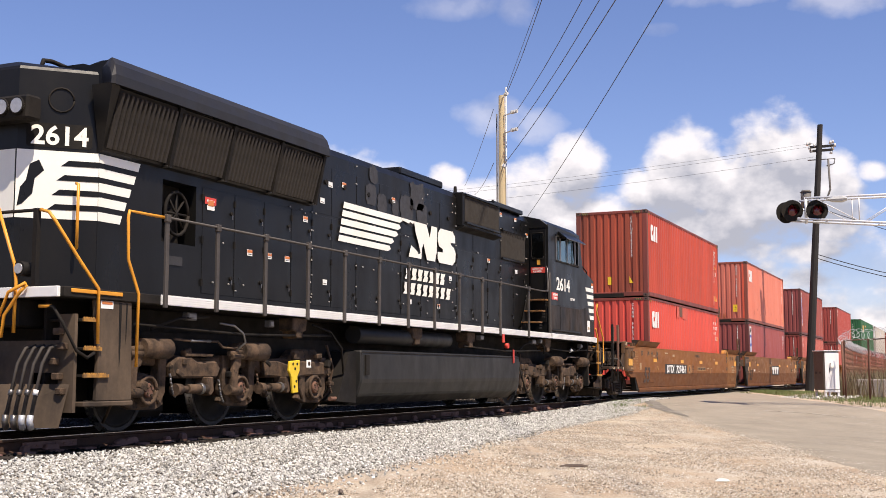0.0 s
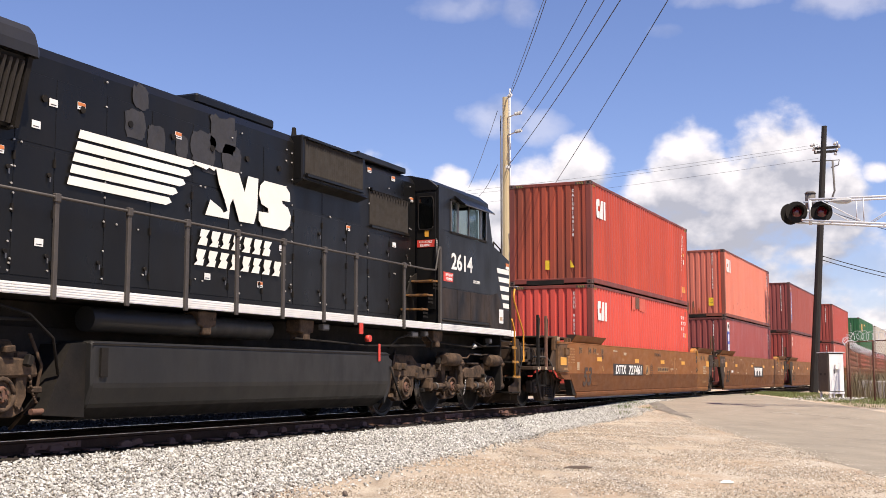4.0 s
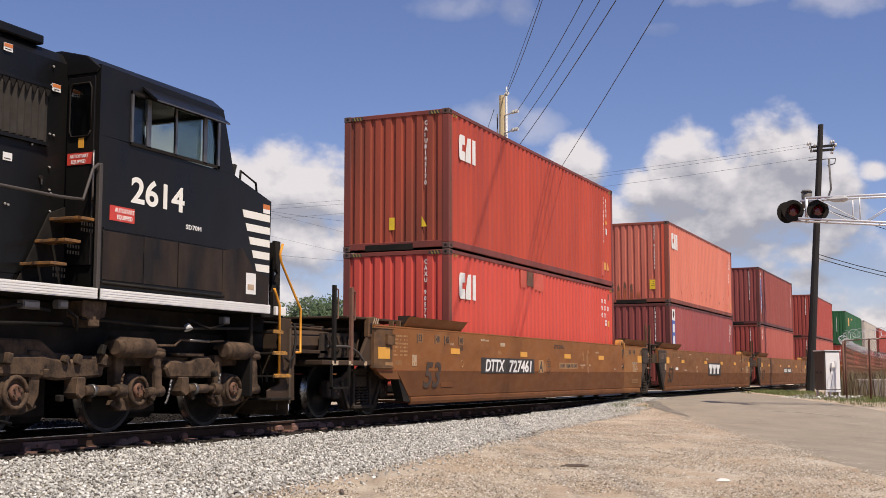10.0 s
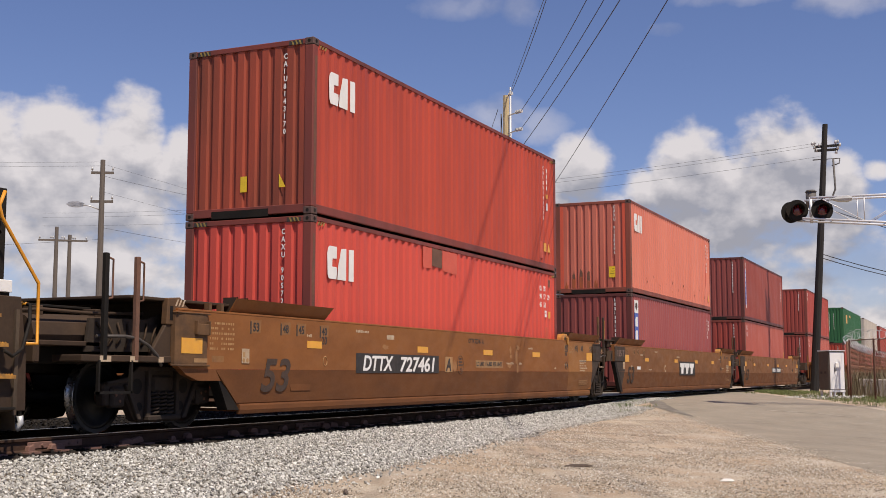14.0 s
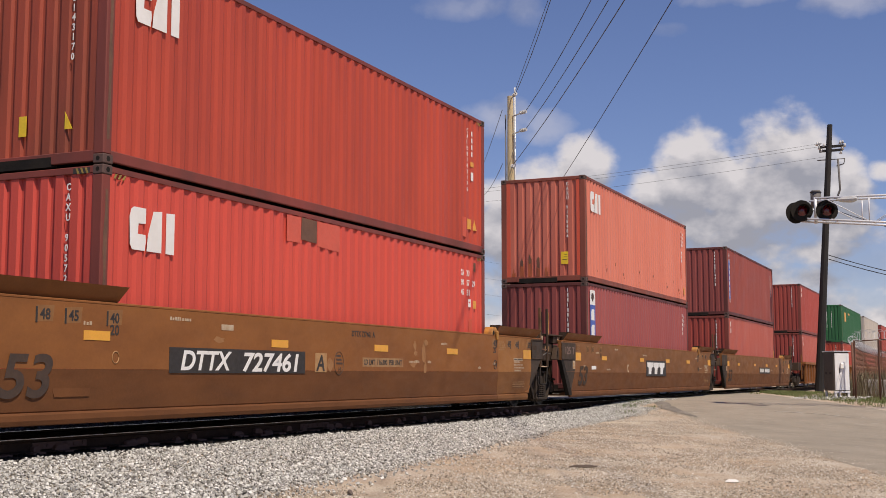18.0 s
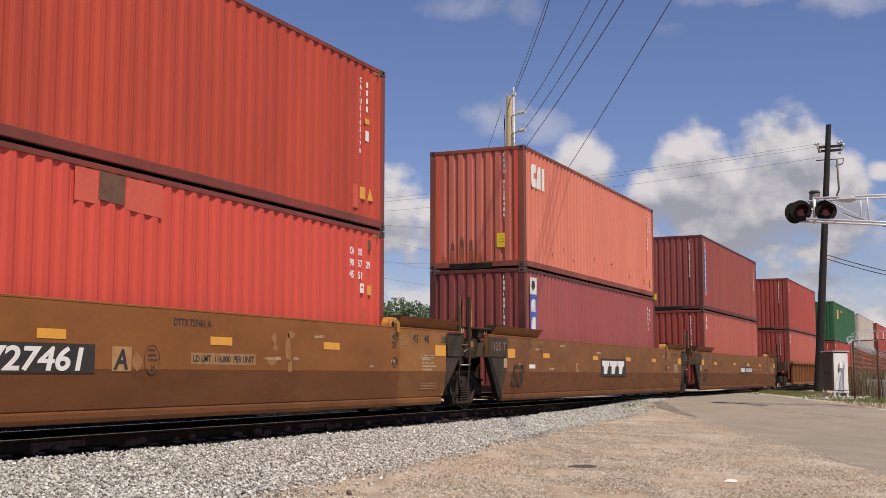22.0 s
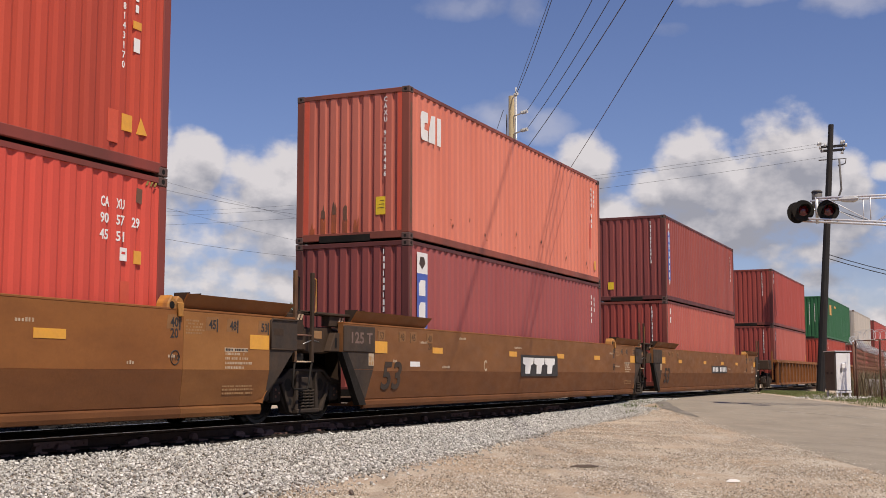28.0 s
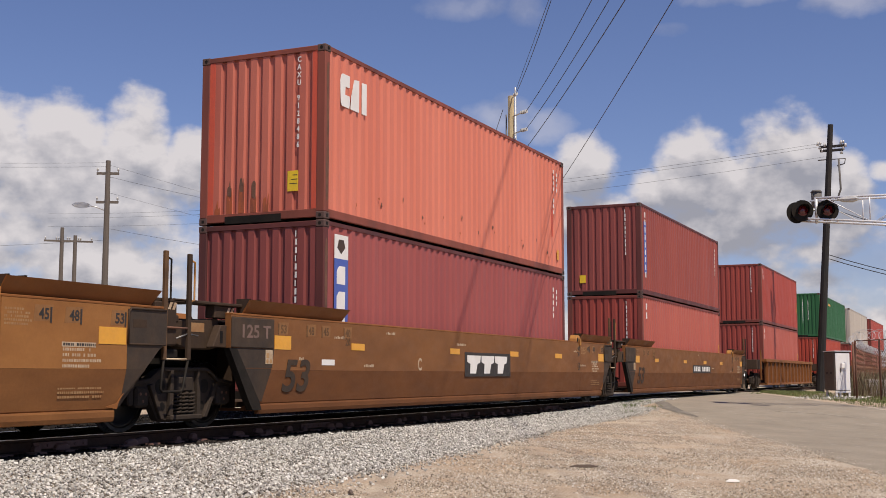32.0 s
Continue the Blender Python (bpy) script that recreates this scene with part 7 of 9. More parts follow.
    for k in (0.045, 0.135):
        part("label_ring", cyl(bm_new(), (x + k, -Y - 0.009, 0.925), (x + k, -Y - 0.011, 0.925), 0.032, n=12), "tan_stencil", card)
    part("label", rect(bm_new(), 2.3, 2.7, 0.88, 0.97, -Y, 0.004), "white", w) if logo else None
    return rides(w, u)


M["darker_brown"] = mat("well_car_darker_end", (0.15, 0.08, 0.037), 0.7, spec=0.2, second=(0.07, 0.042, 0.026), scale=2.5, amount=0.95, grain=0.2, bump=0.12, streak=0.6)
M["worn_pale"] = mat("worn_pale_ground", (0.33, 0.2, 0.09), 0.75, second=(0.27, 0.125, 0.045), scale=5, amount=0.95, grain=0.2)
M["faded_pink"] = mat("faded_stencil_pink", (0.19, 0.12, 0.095), 0.7, second=(0.11, 0.07, 0.055), scale=7, amount=0.8)
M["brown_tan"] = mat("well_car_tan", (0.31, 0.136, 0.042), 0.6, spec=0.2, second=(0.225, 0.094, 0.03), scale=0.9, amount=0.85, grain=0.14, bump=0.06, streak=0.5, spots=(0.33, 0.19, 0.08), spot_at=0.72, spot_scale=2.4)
M["tan_low"] = mat("well_car_low_tan", (0.22, 0.093, 0.03), 0.68, spec=0.2, second=(0.155, 0.064, 0.022), scale=1.1, amount=0.8, grain=0.18, bump=0.1, streak=0.4)
M["tan_stencil"] = mat("worn_tan_ground", (0.42, 0.24, 0.1), 0.7, second=(0.3, 0.15, 0.055), scale=7, amount=0.9)
M["stain_tan"] = mat("pale_tan_stain", (0.33, 0.165, 0.062), 0.7, second=(0.27, 0.115, 0.036), scale=5, amount=0.95, grain=0.2)
M["brown_dull"] = mat("well_car_dull_brown", (0.225, 0.096, 0.034), 0.6, spec=0.2, second=(0.155, 0.066, 0.026), scale=0.9, amount=0.85, grain=0.14, bump=0.06, streak=0.5, spots=(0.27, 0.15, 0.07), spot_at=0.7, spot_scale=2.2)
M["brown_faint"] = mat("faint_stencil_ground", (0.262, 0.122, 0.038), 0.7, second=(0.2, 0.088, 0.028), scale=6, amount=0.95, grain=0.2)
M["slate"] = mat("slate_touch_up", (0.045, 0.035, 0.028), 0.7, spec=0.2, second=(0.08, 0.052, 0.033), scale=2.5, amount=0.8)
M["amber_rust"] = mat("worn_latch_yellow", (0.45, 0.2, 0.03), 0.7, second=(0.16, 0.08, 0.04), scale=6, amount=0.9, bump=0.2)


def rib_car(u, length):
    """A well car with ribbed brown sides, farther back in the train."""
    w = thing("ribbed_well_car", "brown well car with closely spaced side ribs", "railway wagon", "well cars at the rear")
    for s in (-1, 1):
        part("side_panel", box(bm_new(), 1.6, length - 1.6, min(s * 1.42, s * 1.34), max(s * 1.42, s * 1.34), 0.3, 1.36), "brown_low", w)
        part("top_chord", box(bm_new(), 1.2, length - 1.2, min(s * 1.52, s * 1.3), max(s * 1.52, s * 1.3), 1.36, 1.5, 0.01), "brown", w)
        part("bottom_chord", box(bm_new(), 1.6, length - 1.6, min(s * 1.5, s * 1.34), max(s * 1.5, s * 1.34), 0.24, 0.34, 0.01), "brown", w)
        rib = None
        n = 14
        for i in range(n):
            x = 1.7 + (length - 3.5) * i / (n - 1)
            if rib is None:
                rib = part("rib", box(bm_new(), -0.06, 0.06, min(s * 1.5, s * 1.42), max(s * 1.5, s * 1.42), 0.34, 1.36), "brown", w)
                rib.matrix_basis = pose(x, 0, 0)
            else:
                share(rib, pose(x, 0, 0))
    for x0, x1 in ((-0.2, 1.6), (length - 1.6, length + 0.2)):
        part("end_deck", box(bm_new(), x0, x1, -1.3, 1.3, 1.0, 1.45, 0.02), "brown_end", w)
        part("ladder", box(bm_new(), x0 + 0.3, x0 + 0.36, -1.46, -1.4, 0.5, 1.9), "brown", w)
    part("well_floor", box(bm_new(), 1.6, length - 1.6, -1.34, 1.34, 0.26, 0.36), "brown_low", w)
    for x in (0.7, length - 0.7):
        freight_truck(w, x)
    return rides(w, u)


well_unit(13.8, 18.85, "end", "joint", "faded brown double-stack well with a yellow-marked end platform", ("DTTX", "727461"), "A")
well_unit(34.2, 18.2, "joint", "joint", "faded brown articulated well with a dark grey end panel", logo=True, plate125=True)
well_unit(53.95, 18.9, "joint", "end", "faded brown rear well of the articulated car", small=True)
part("small_panel", rect(bm_new(), 8.6, 11.6, 0.8, 1.08, -1.5, 0.006), "dark", RIDERS[-1][0], "black number panel")
bm = bm_new()
for i in range(10):
    if i != 4:
        rect(bm, 8.8 + i * 0.27, 8.98 + i * 0.27, 0.86, 1.03, -1.506, 0.003)
part("number_bars", bm, "white", RIDERS[-1][0])
for u in (77.2, 99.9, 120.3, 140.7):
    rib_car(u, 19.4)


# ---- the locomotive ----
def loco_truck(lo, x, sg):
    """A three-axle bogie with cast frame, brake cylinders, levers, chains and sand pipes. sg turns it end for end."""
    t = new("bogie")
    t.parent = lo
    t.matrix_basis = pose(x, 0, 0)
    tagged(t, "dusty brown three-axle bogie with brake gear")
    rng = random.Random(int(x * 10))

    def flat(name, pts, s, y0, y1, bevel=0.015, material="truck", label="", parent=None):
        return part(name, prism(bm_new(), [(sg * a, b) for a, b in pts], "y", s * y0, s * y1, bevel), material, parent or t, label)

    def rod(name, s, a, b, r, r2=None, y=1.33, material="truck", label="", n=14):
        return part(name, cyl(bm_new(), (sg * a[0], s * y, a[1]), (sg * b[0], s * y, b[1]), r, r2, n), material, t, label)

    for s in (-1, 1):
        # the cast frame: deep boxes between the axles, thin necks over them
        flat("side_frame", [(-2.8, 0.95), (-2.55, 1.02), (-1.75, 0.98), (-1.45, 0.99), (-0.6, 0.95), (-0.35, 1.0), (0.4, 1.0), (0.7, 0.95), (1.4, 0.98), (1.62, 1.12), (2.3, 1.13), (2.42, 0.98), (2.7, 0.95),
                            (2.68, 0.68), (2.35, 0.64), (2.3, 0.82), (1.85, 0.84), (1.72, 0.7), (0.8, 0.68), (0.5, 0.82), (-0.42, 0.84), (-0.56, 0.7), (-1.62, 0.7), (-1.75, 0.84), (-2.4, 0.86), (-2.5, 0.68), (-2.78, 0.7)], s, 1.18, 1.0, 0.025, label="dusty cast side frame")
        flat("frame_box", [(-1.66, 0.86), (-1.5, 0.97), (-1.2, 0.97), (-1.05, 0.9), (-0.62, 0.92), (-0.52, 0.82), (-0.6, 0.68), (-1.62, 0.68)], s, 1.29, 1.17, 0.03)
        flat("frame_box", [(0.62, 0.96), (1.05, 0.94), (1.3, 0.88), (1.7, 0.95), (2.6, 0.93), (2.66, 0.72), (1.75, 0.7), (1.45, 0.66), (0.66, 0.7)], s, 1.27, 1.17, 0.03)
        flat("frame_lip", [(-1.35, 0.97), (-0.75, 0.97), (-0.7, 1.01), (-1.35, 1.02)], s, 1.3, 1.2, 0.01)
        for ax in (-2.1, 0.0, 2.1):
            for e in (-1, 1):
                flat("pedestal", [(ax + e * 0.25, 1.0), (ax + e * 0.42, 1.0), (ax + e * 0.4, 0.5), (ax + e * 0.3, 0.34), (ax + e * 0.24, 0.4)], s, 1.24, 1.1, 0.015)
            jb = part("journal_box", cyl(bm_new(), (sg * ax, s * 1.05, 0.53), (sg * ax, s * 1.26, 0.53), 0.24, 0.2, 18), "truck", t, "round journal housing")
            part("journal_ring", tube(bm_new(), [(sg * ax + 0.17 * math.cos(a), s * 1.27, 0.53 + 0.17 * math.sin(a)) for a in [k * 0.3927 for k in range(17)]], 0.03, 6), "truck", jb)
            part("journal_cap", cyl(bm_new(), (sg * ax, s * 1.26, 0.53), (sg * ax, s * 1.3, 0.53), 0.1, 0.08, n=12), "rust", jb, "rusty round journal cap")
            bm = bm_new()
            for k in range(5):
                a = k * 1.2566
                cyl(bm, (sg * ax + 0.06 * math.cos(a), s * 1.3, 0.53 + 0.06 * math.sin(a)), (sg * ax + 0.06 * math.cos(a), s * 1.32, 0.53 + 0.06 * math.sin(a)), 0.016, n=6)
            part("cap_bolts", bm, "truck", jb, kind="stuff")
            flat("pedestal_tie", [(ax - 0.42, 0.36), (ax - 0.2, 0.29), (ax + 0.25, 0.28), (ax + 0.42, 0.35), (ax + 0.38, 0.42), (ax - 0.38, 0.42)], s, 1.2, 1.1, 0.012)
        for bx, ln in ((-2.05, 0.3), (0.22, 0.34)):
            rod("brake_cylinder", s, (bx - ln, 1.06), (bx + ln * 0.8, 1.06), 0.125, 0.135, label="round brake cylinder")
            rod("cylinder_head", s, (bx + ln * 0.8, 1.06), (bx + ln, 1.06), 0.135, 0.09)
            flat("cylinder_bracket", [(bx - ln - 0.06, 1.17), (bx + ln * 0.6, 1.2), (bx + ln, 1.12), (bx + ln, 1.07), (bx - ln - 0.1, 1.08)], s, 1.34, 1.15, 0.02)
            rod("cylinder_rod", s, (bx - ln - 0.28, 1.02), (bx - ln, 1.05), 0.04, 0.055)
            top = bx - ln - 0.12
            flat("brake_lever", [(top - 0.06, 1.0), (top + 0.08, 1.02), (top + 0.1, 0.86), (top + 0.04, 0.8), (top + 0.02, 0.52), (top - 0.12, 0.5), (top - 0.1, 0.78)], s, 1.37, 1.3, 0.015, label="hanging brake lever")
            rod("lever_pin", s, (top - 0.14, 0.98), (top + 0.14, 0.99), 0.045, y=1.35)
            rod("shoe_head", s, (top - 0.16, 0.52), (top + 0.16, 0.5), 0.075, 0.06, y=1.31)
        for bx in (-1.16, 0.85):
            rod("damper", s, (bx - 0.2, 0.54), (bx + 0.24, 0.54), 0.062, label="horizontal damper")
            rod("damper_rod", s, (bx - 0.36, 0.54), (bx - 0.2, 0.54), 0.04)
            rod("damper_end", s, (bx - 0.48, 0.53), (bx - 0.34, 0.54), 0.085, 0.07)
            rod("damper_clamp", s, (bx + 0.06, 0.54), (bx + 0.12, 0.54), 0.078, material="steel")
            flat("damper_bracket", [(bx + 0.22, 0.7), (bx + 0.36, 0.7), (bx + 0.38, 0.5), (bx + 0.3, 0.44), (bx + 0.22, 0.48)], s, 1.36, 1.15, 0.015)
        # small fittings: bolts, clevises, stops
        for k in range(16):
            a, b = rng.uniform(-2.6, 2.6), rng.choice((0.46, 0.58, 0.74, 0.9, 1.02))
            w, h = rng.uniform(0.03, 0.09), rng.uniform(0.03, 0.07)
            bm = box(bm_new(), -w, w, -0.04, 0.05, -h, h, 0.012)
            o = part("fitting", bm, "truck" if k % 4 else "frame_black", t)
            o.matrix_basis = pose(a, s * rng.uniform(1.24, 1.33), b, 0, rng.uniform(-30, 30), 0)
        part("brake_pipe", tube(bm_new(), [(sg * a, s * 1.36, b) for a, b in ((-1.7, 1.19), (-1.3, 1.17), (-0.72, 1.18), (-0.6, 1.1), (-0.1, 1.09), (0.1, 1.14))], 0.017, 6), "truck", t, "dusty air pipe")
        part("pipe_sleeve", tube(bm_new(), [(sg * a, s * 1.365, b) for a, b in ((-1.36, 1.174), (-0.9, 1.18))], 0.019, 6), "steel", t, "bright bare length of pipe")
        for e in (-1, 1):
            part("sand_pipe", tube(bm_new(), [(e * 2.5, s * 1.25, 1.2), (e * 2.68, s * 1.27, 0.85), (e * 2.66, s * 1.2, 0.45), (e * 2.56, s * 0.95, 0.14)], 0.022, 6), "truck", t, "dusty sand hose")
        for cx, z in ((-1.72, 0.74), (-0.62, 0.66), (0.34, 0.74), (2.45, 0.74)):
            bm = bm_new()
            for k in range(9):
                f, g = k / 9, (k + 1) / 9
                cyl(bm, (sg * (cx + 0.12 * f + 0.016 * (k % 2)), s * 1.31, z - 0.3 * f - 0.06 * math.sin(3.1 * f)), (sg * (cx + 0.12 * g + 0.016 * ((k + 1) % 2)), s * 1.31, z - 0.3 * g - 0.06 * math.sin(3.1 * g)), 0.016, n=5)
            part("chain", bm, "truck" if cx > 0 else "steel", t, "short hanging chain", kind="stuff")
        for cx in (-2.45, 2.5):
            part("spring", coil(cx, s * 1.12, 0.7, 0.98, 0.09, 5), "truck", t)
    part("bolster", box(bm_new(), -1.4, 1.4, -0.9, 0.9, 0.75, 1.1, 0.05), "frame_black", t)
    for ax in (-2.1, 0.0, 2.1):
        part("traction_motor", box(bm_new(), ax + 0.08, ax + 1.2, -0.66, 0.66, 0.16, 0.8, 0.08), "frame_black", t)
        wheelset(lo, x + ax, 0.52)
    return t


def louvre(parent, x0, x1, z0, z1, y, step=0.11, deep=0.05, name="louvre"):
    """A framed grille of upright slats on a side facing -y."""
    g = part(name, rect(bm_new(), x0, x1, z0, z1, y, 0.006), "grille", parent, "dusty ribbed intake grille")
    bm = bm_new()
    x = x0 + 0.02
    while x < x1 - 0.04:
        prism(bm, [(x, y - 0.006), (x + step * 0.7, y - 0.006), (x + step * 0.35, y - deep)], "z", z0 + 0.02, z1 - 0.02)
        x += step
    part("slats", bm, "grille", g)
    bm = bm_new()
    for a, b, c, d in ((x0, x1, z0 - 0.04, z0), (x0, x1, z1, z1 + 0.04)):
        box(bm, a, b, y - 0.06, y, c, d)
    part("grille_frame", bm, "black", g)
    return g


def emblem(bm, x, z, h, y):
    """A plain dark emblem shape."""
    pts = [(0.0, 0.0), (0.18, 0.05), (0.55, 0.28), (0.62, 0.6), (0.95, 0.78), (0.75, 1.0), (0.42, 0.9), (0.3, 0.55), (0.1, 0.4)]
    return plate(bm, [(x + a * h * 0.55, z + b * h) for a, b in pts], y)


def locomotive():
    lo = thing("locomotive", "black diesel locomotive with white stripes, rolling long hood first", "locomotive")
    H = 1.0
    # frame, walkway and sills
    part("underframe", box(bm_new(), -10.3, 11.0, -0.85, 0.85, 1.28, 1.6, 0.02), "frame_black", lo)
    part("walkway", box(bm_new(), -10.35, 10.4, -1.56, 1.56, 1.6, 1.72, 0.01), "frame_black", lo, "black running board")
    part("centre_sill", box(bm_new(), -9.6, 10.2, -0.95, 0.95, 0.98, 1.29), "frame_black", lo)
    part("front_platform", box(bm_new(), 10.4, 11.02, -1.38, 1.38, 1.56, 1.7, 0.01), "frame_black", lo)
    for s in (-1, 1):
        x = -8.65
        stops = (-7.46, -6.26, -5.05, -3.88, -2.64, -1.48, -0.33, 0.87, 2.08, 3.12, 4.93, 6.63, 10.36)
        for e in stops:
            y = s * 1.56
            seg = part("sill_stripe", box(bm_new(), x + 0.03, e - 0.03, min(y, y + s * 0.014), max(y, y + s * 0.014), 1.6, 1.725), "white", lo, "white reflective sill stripe")
            bm = bm_new()
            for k in range(4):
                box(bm, x + 0.03, e - 0.03, min(y + s * 0.014, y + s * 0.019), max(y + s * 0.014, y + s * 0.019), 1.612 + k * 0.029, 1.628 + k * 0.029)
            part("stripe_ribs", bm, "white", seg)
            x = e
        for e in (-8.57,) + stops[:-2]:
            if e == 6.63:
                continue
            st = part("stanchion", box(bm_new(), e - 0.032, e + 0.032, min(s * 1.575, s * 1.615), max(s * 1.575, s * 1.615), 1.56, 2.68, 0.006), "stanchion", lo, "flat steel handrail post")
            part("clamp", box(bm_new(), e - 0.045, e + 0.045, min(s * 1.57, s * 1.63), max(s * 1.57, s * 1.63), 2.64, 2.74, 0.01), "stanchion", st)
        part("handrail", tube(bm_new(), [(-8.57, s * 1.6, 2.7), (5.9, s * 1.6, 2.7), (6.28, s * 1.6, 2.72), (6.45, s * 1.58, 3.1), (6.58, s * 1.55, 3.18)], 0.018), "stanchion", lo, "long dark handrail")
    # long hood
    prof = [(-H, 1.72), (H, 1.72), (H, 4.44), (0.92, 4.57), (0.7, 4.64), (-0.7, 4.64), (-0.92, 4.57), (-H, 4.44)]
    bm = bm_new()
    low, high = [p for p in prof if p[1] < 2], [p for p in prof if p[1] > 2]
    for a, b, pts in ((-9.18, -7.9, prof), (-7.14, 6.64, prof), (-7.9, -7.14, [(-H, 1.72), (H, 1.72), (H, 2.5), (-H, 2.5)]), (-7.9, -7.14, [(-0.7, 2.5), (H, 2.5), (H, 3.34), (-0.7, 3.34)]), (-7.9, -7.14, [(-H, 3.34), (H, 3.34)] + high)):
        prism(bm, pts, "x", a, b)
    hood = part("long_hood", bm, "black", lo, "black long hood")
    # its rounded rear with the number board corners
    bm = bm_new()
    plan = [(-9.17, -1.0), (-9.87, -0.32), (-9.87, 0.32), (-9.17, 1.0)]
    top = [(-9.17, -0.98), (-9.85, -0.31), (-9.85, 0.31), (-9.17, 0.98)]
    loft(bm, [[(a, b, 1.72) for a, b in plan], [(a, b, 4.46) for a, b in plan], [(a, b, 4.5) for a, b in top], [(a + 0.1, b * 0.6, 4.58) for a, b in top]])
    rear = part("hood_rear", bm, "black", lo, "black angled rear of the hood")
    # a plane along the angled corner
    corner = Matrix.Translation((-9.87, -0.32, 0)) @ Matrix.Rotation(math.atan2(-0.68, 0.7), 4, "Z")
    wide = math.hypot(0.68, 0.7)

    def corner_part(name, pts, material, label="", t=0.004):
        bm = plate(bm_new(), pts, -0.001, t)
        bmesh.ops.transform(bm, matrix=corner, verts=bm.verts)
        return part(name, bm, material, rear, label)
    corner_part("number_board", [(0.13, 3.5), (0.85, 3.5), (0.88, 3.53), (0.88, 3.77), (0.85, 3.8), (0.13, 3.8), (0.1, 3.77), (0.1, 3.53)], "frame_black", "black number board")
    words("marking", "2614", 0.33, "cream", rear, corner @ on_side(0.15, -0.006, 3.54), width=0.68, label="white road number")
    corner_part("nose_panel", [(0.0, 2.62), (wide, 2.62), (wide, 3.46), (0.0, 3.46)], "cream", "cream reflective panel")
    for k in range(4):
        z = 2.62 + k * 0.182 + 0.112
        corner_part("panel_stripe", [(0.42 + 0.05 * k - 0.05, z), (wide, z), (wide, z + 0.07), (0.46 + 0.05 * k, z + 0.07)], "black", t=0.009)
    bm = emblem(bm_new(), 0.02, 2.76, 0.58, -0.005)
    bmesh.ops.transform(bm, matrix=corner, verts=bm.verts)
    part("emblem", bm, "black", rear, "plain dark emblem shape")
    bm = tube(bm_new(), [(0.5 + 0.15 * math.cos(a), -0.006, 4.1 + 0.15 * math.sin(a)) for a in [j * 0.3927 for j in range(17)]], 0.012, 5)
    bmesh.ops.transform(bm, matrix=corner, verts=bm.verts)
    part("blank_ring", bm, "frame_black", rear)
    bm = box(bm_new(), -9.876, -9.868, -0.3, 0.3, 2.62, 3.46)
    part("rear_panel", bm, "cream", rear)
    bm = box(bm_new(), -10.1, -9.85, -0.68, 0.68, 3.76, 4.06, 0.03)
    lamp = part("headlight_box", bm, "frame_black", lo, "black twin headlight box")
    for y in (-0.54, -0.3, 0.3, 0.54):
        part("headlight", cyl(bm_new(), (-10.14, y, 3.92), (-10.08, y, 3.92), 0.09, n=18), "chrome", lamp, "bright sealed-beam lamp")
        part("lamp_rim", tube(bm_new(), [(-10.13, y + 0.1 * math.cos(a), 3.92 + 0.1 * math.sin(a)) for a in [j * 0.524 for j in range(13)]], 0.014, 5), "frame_black", lamp)
    for k in range(5):
        z = 2.62 + k * 0.182
        part("hood_stripe", plate(bm_new(), [(-9.17, z), (-8.76 + 0.085 * k, z), (-8.72 + 0.085 * k, z + 0.112), (-9.17, z + 0.112)], -H, 0.004), "cream", lo, "white stripe wrapping the hood")
    # radiator wings
    for s in (-1, 1):
        ring = [(s * 0.97, 3.46), (s * 1.06, 3.5), (s * 1.27, 4.27), (s * 1.35, 4.28), (s * 1.355, 4.4), (s * 1.3, 4.54), (s * 1.21, 4.64), (s * 1.0, 4.64), (s * 0.8, 4.6), (s * 0.8, 3.6)]
        body = [[(x, p[0], p[1]) for p in ring] for x in (-9.2, -4.02)]
        wing = part("radiator_wing", loft(bm_new(), body), "black", lo, "black flared radiator housing")
        hood = [(s * 1.27, 4.28), (s * 1.36, 4.28), (s * 1.362, 4.4), (s * 1.31, 4.545), (s * 1.215, 4.648), (s * 1.05, 4.65), (s * 0.85, 4.61), (s * 0.85, 4.5)]
        part("wing_cowl", loft(bm_new(), [[(x + (0.6 * (1.355 - abs(p[0])) if x < -9 else 0.0), p[0] * k, 4.3 + (p[1] - 4.3) * g) for p in hood] for x, k, g in ((-9.38, 0.97, 0.72), (-9.34, 1, 1), (-4.0, 1, 1), (-3.93, 0.97, 0.75))]), "black_cowl", wing, "paler black rounded cowl")
        part("cowl_end", loft(bm_new(), [[(-9.36, s * 1.0, 4.3), (-9.36, s * 1.32, 4.3), (-9.2, s * 1.32, 4.3), (-9.2, s * 1.0, 4.3)], [(-9.2, s * 1.0, 3.5), (-9.2, s * 1.06, 3.5), (-9.18, s * 1.06, 3.5), (-9.18, s * 1.0, 3.5)]]), "black", wing)
        d = Vector((0, s * 0.21, 0.77)).normalized()
        nrm = Vector((0, s * 0.77, -0.21)).normalized()
        o = Vector((0, s * 1.062, 3.51))

        def q(x, a, b):
            p = o + d * a + nrm * b
            return (x, p.y, p.z)
        for k in range(4):
            x0, x1 = -9.17 + k * 1.29, -7.98 + k * 1.29
            bm = bm_new()
            loft(bm, [[q(x0, 0.02, 0), q(x0, 0.78, 0), q(x0, 0.78, 0.012), q(x0, 0.02, 0.012)], [q(x1, 0.02, 0), q(x1, 0.78, 0), q(x1, 0.78, 0.012), q(x1, 0.02, 0.012)]])
            g = part("radiator_grille", bm, "frame_black", wing, "dark radiator shutter behind slats")
            m = 13
            step = (x1 - x0) / m
            slat = None
            for i in range(m):
                x = step * 0.32
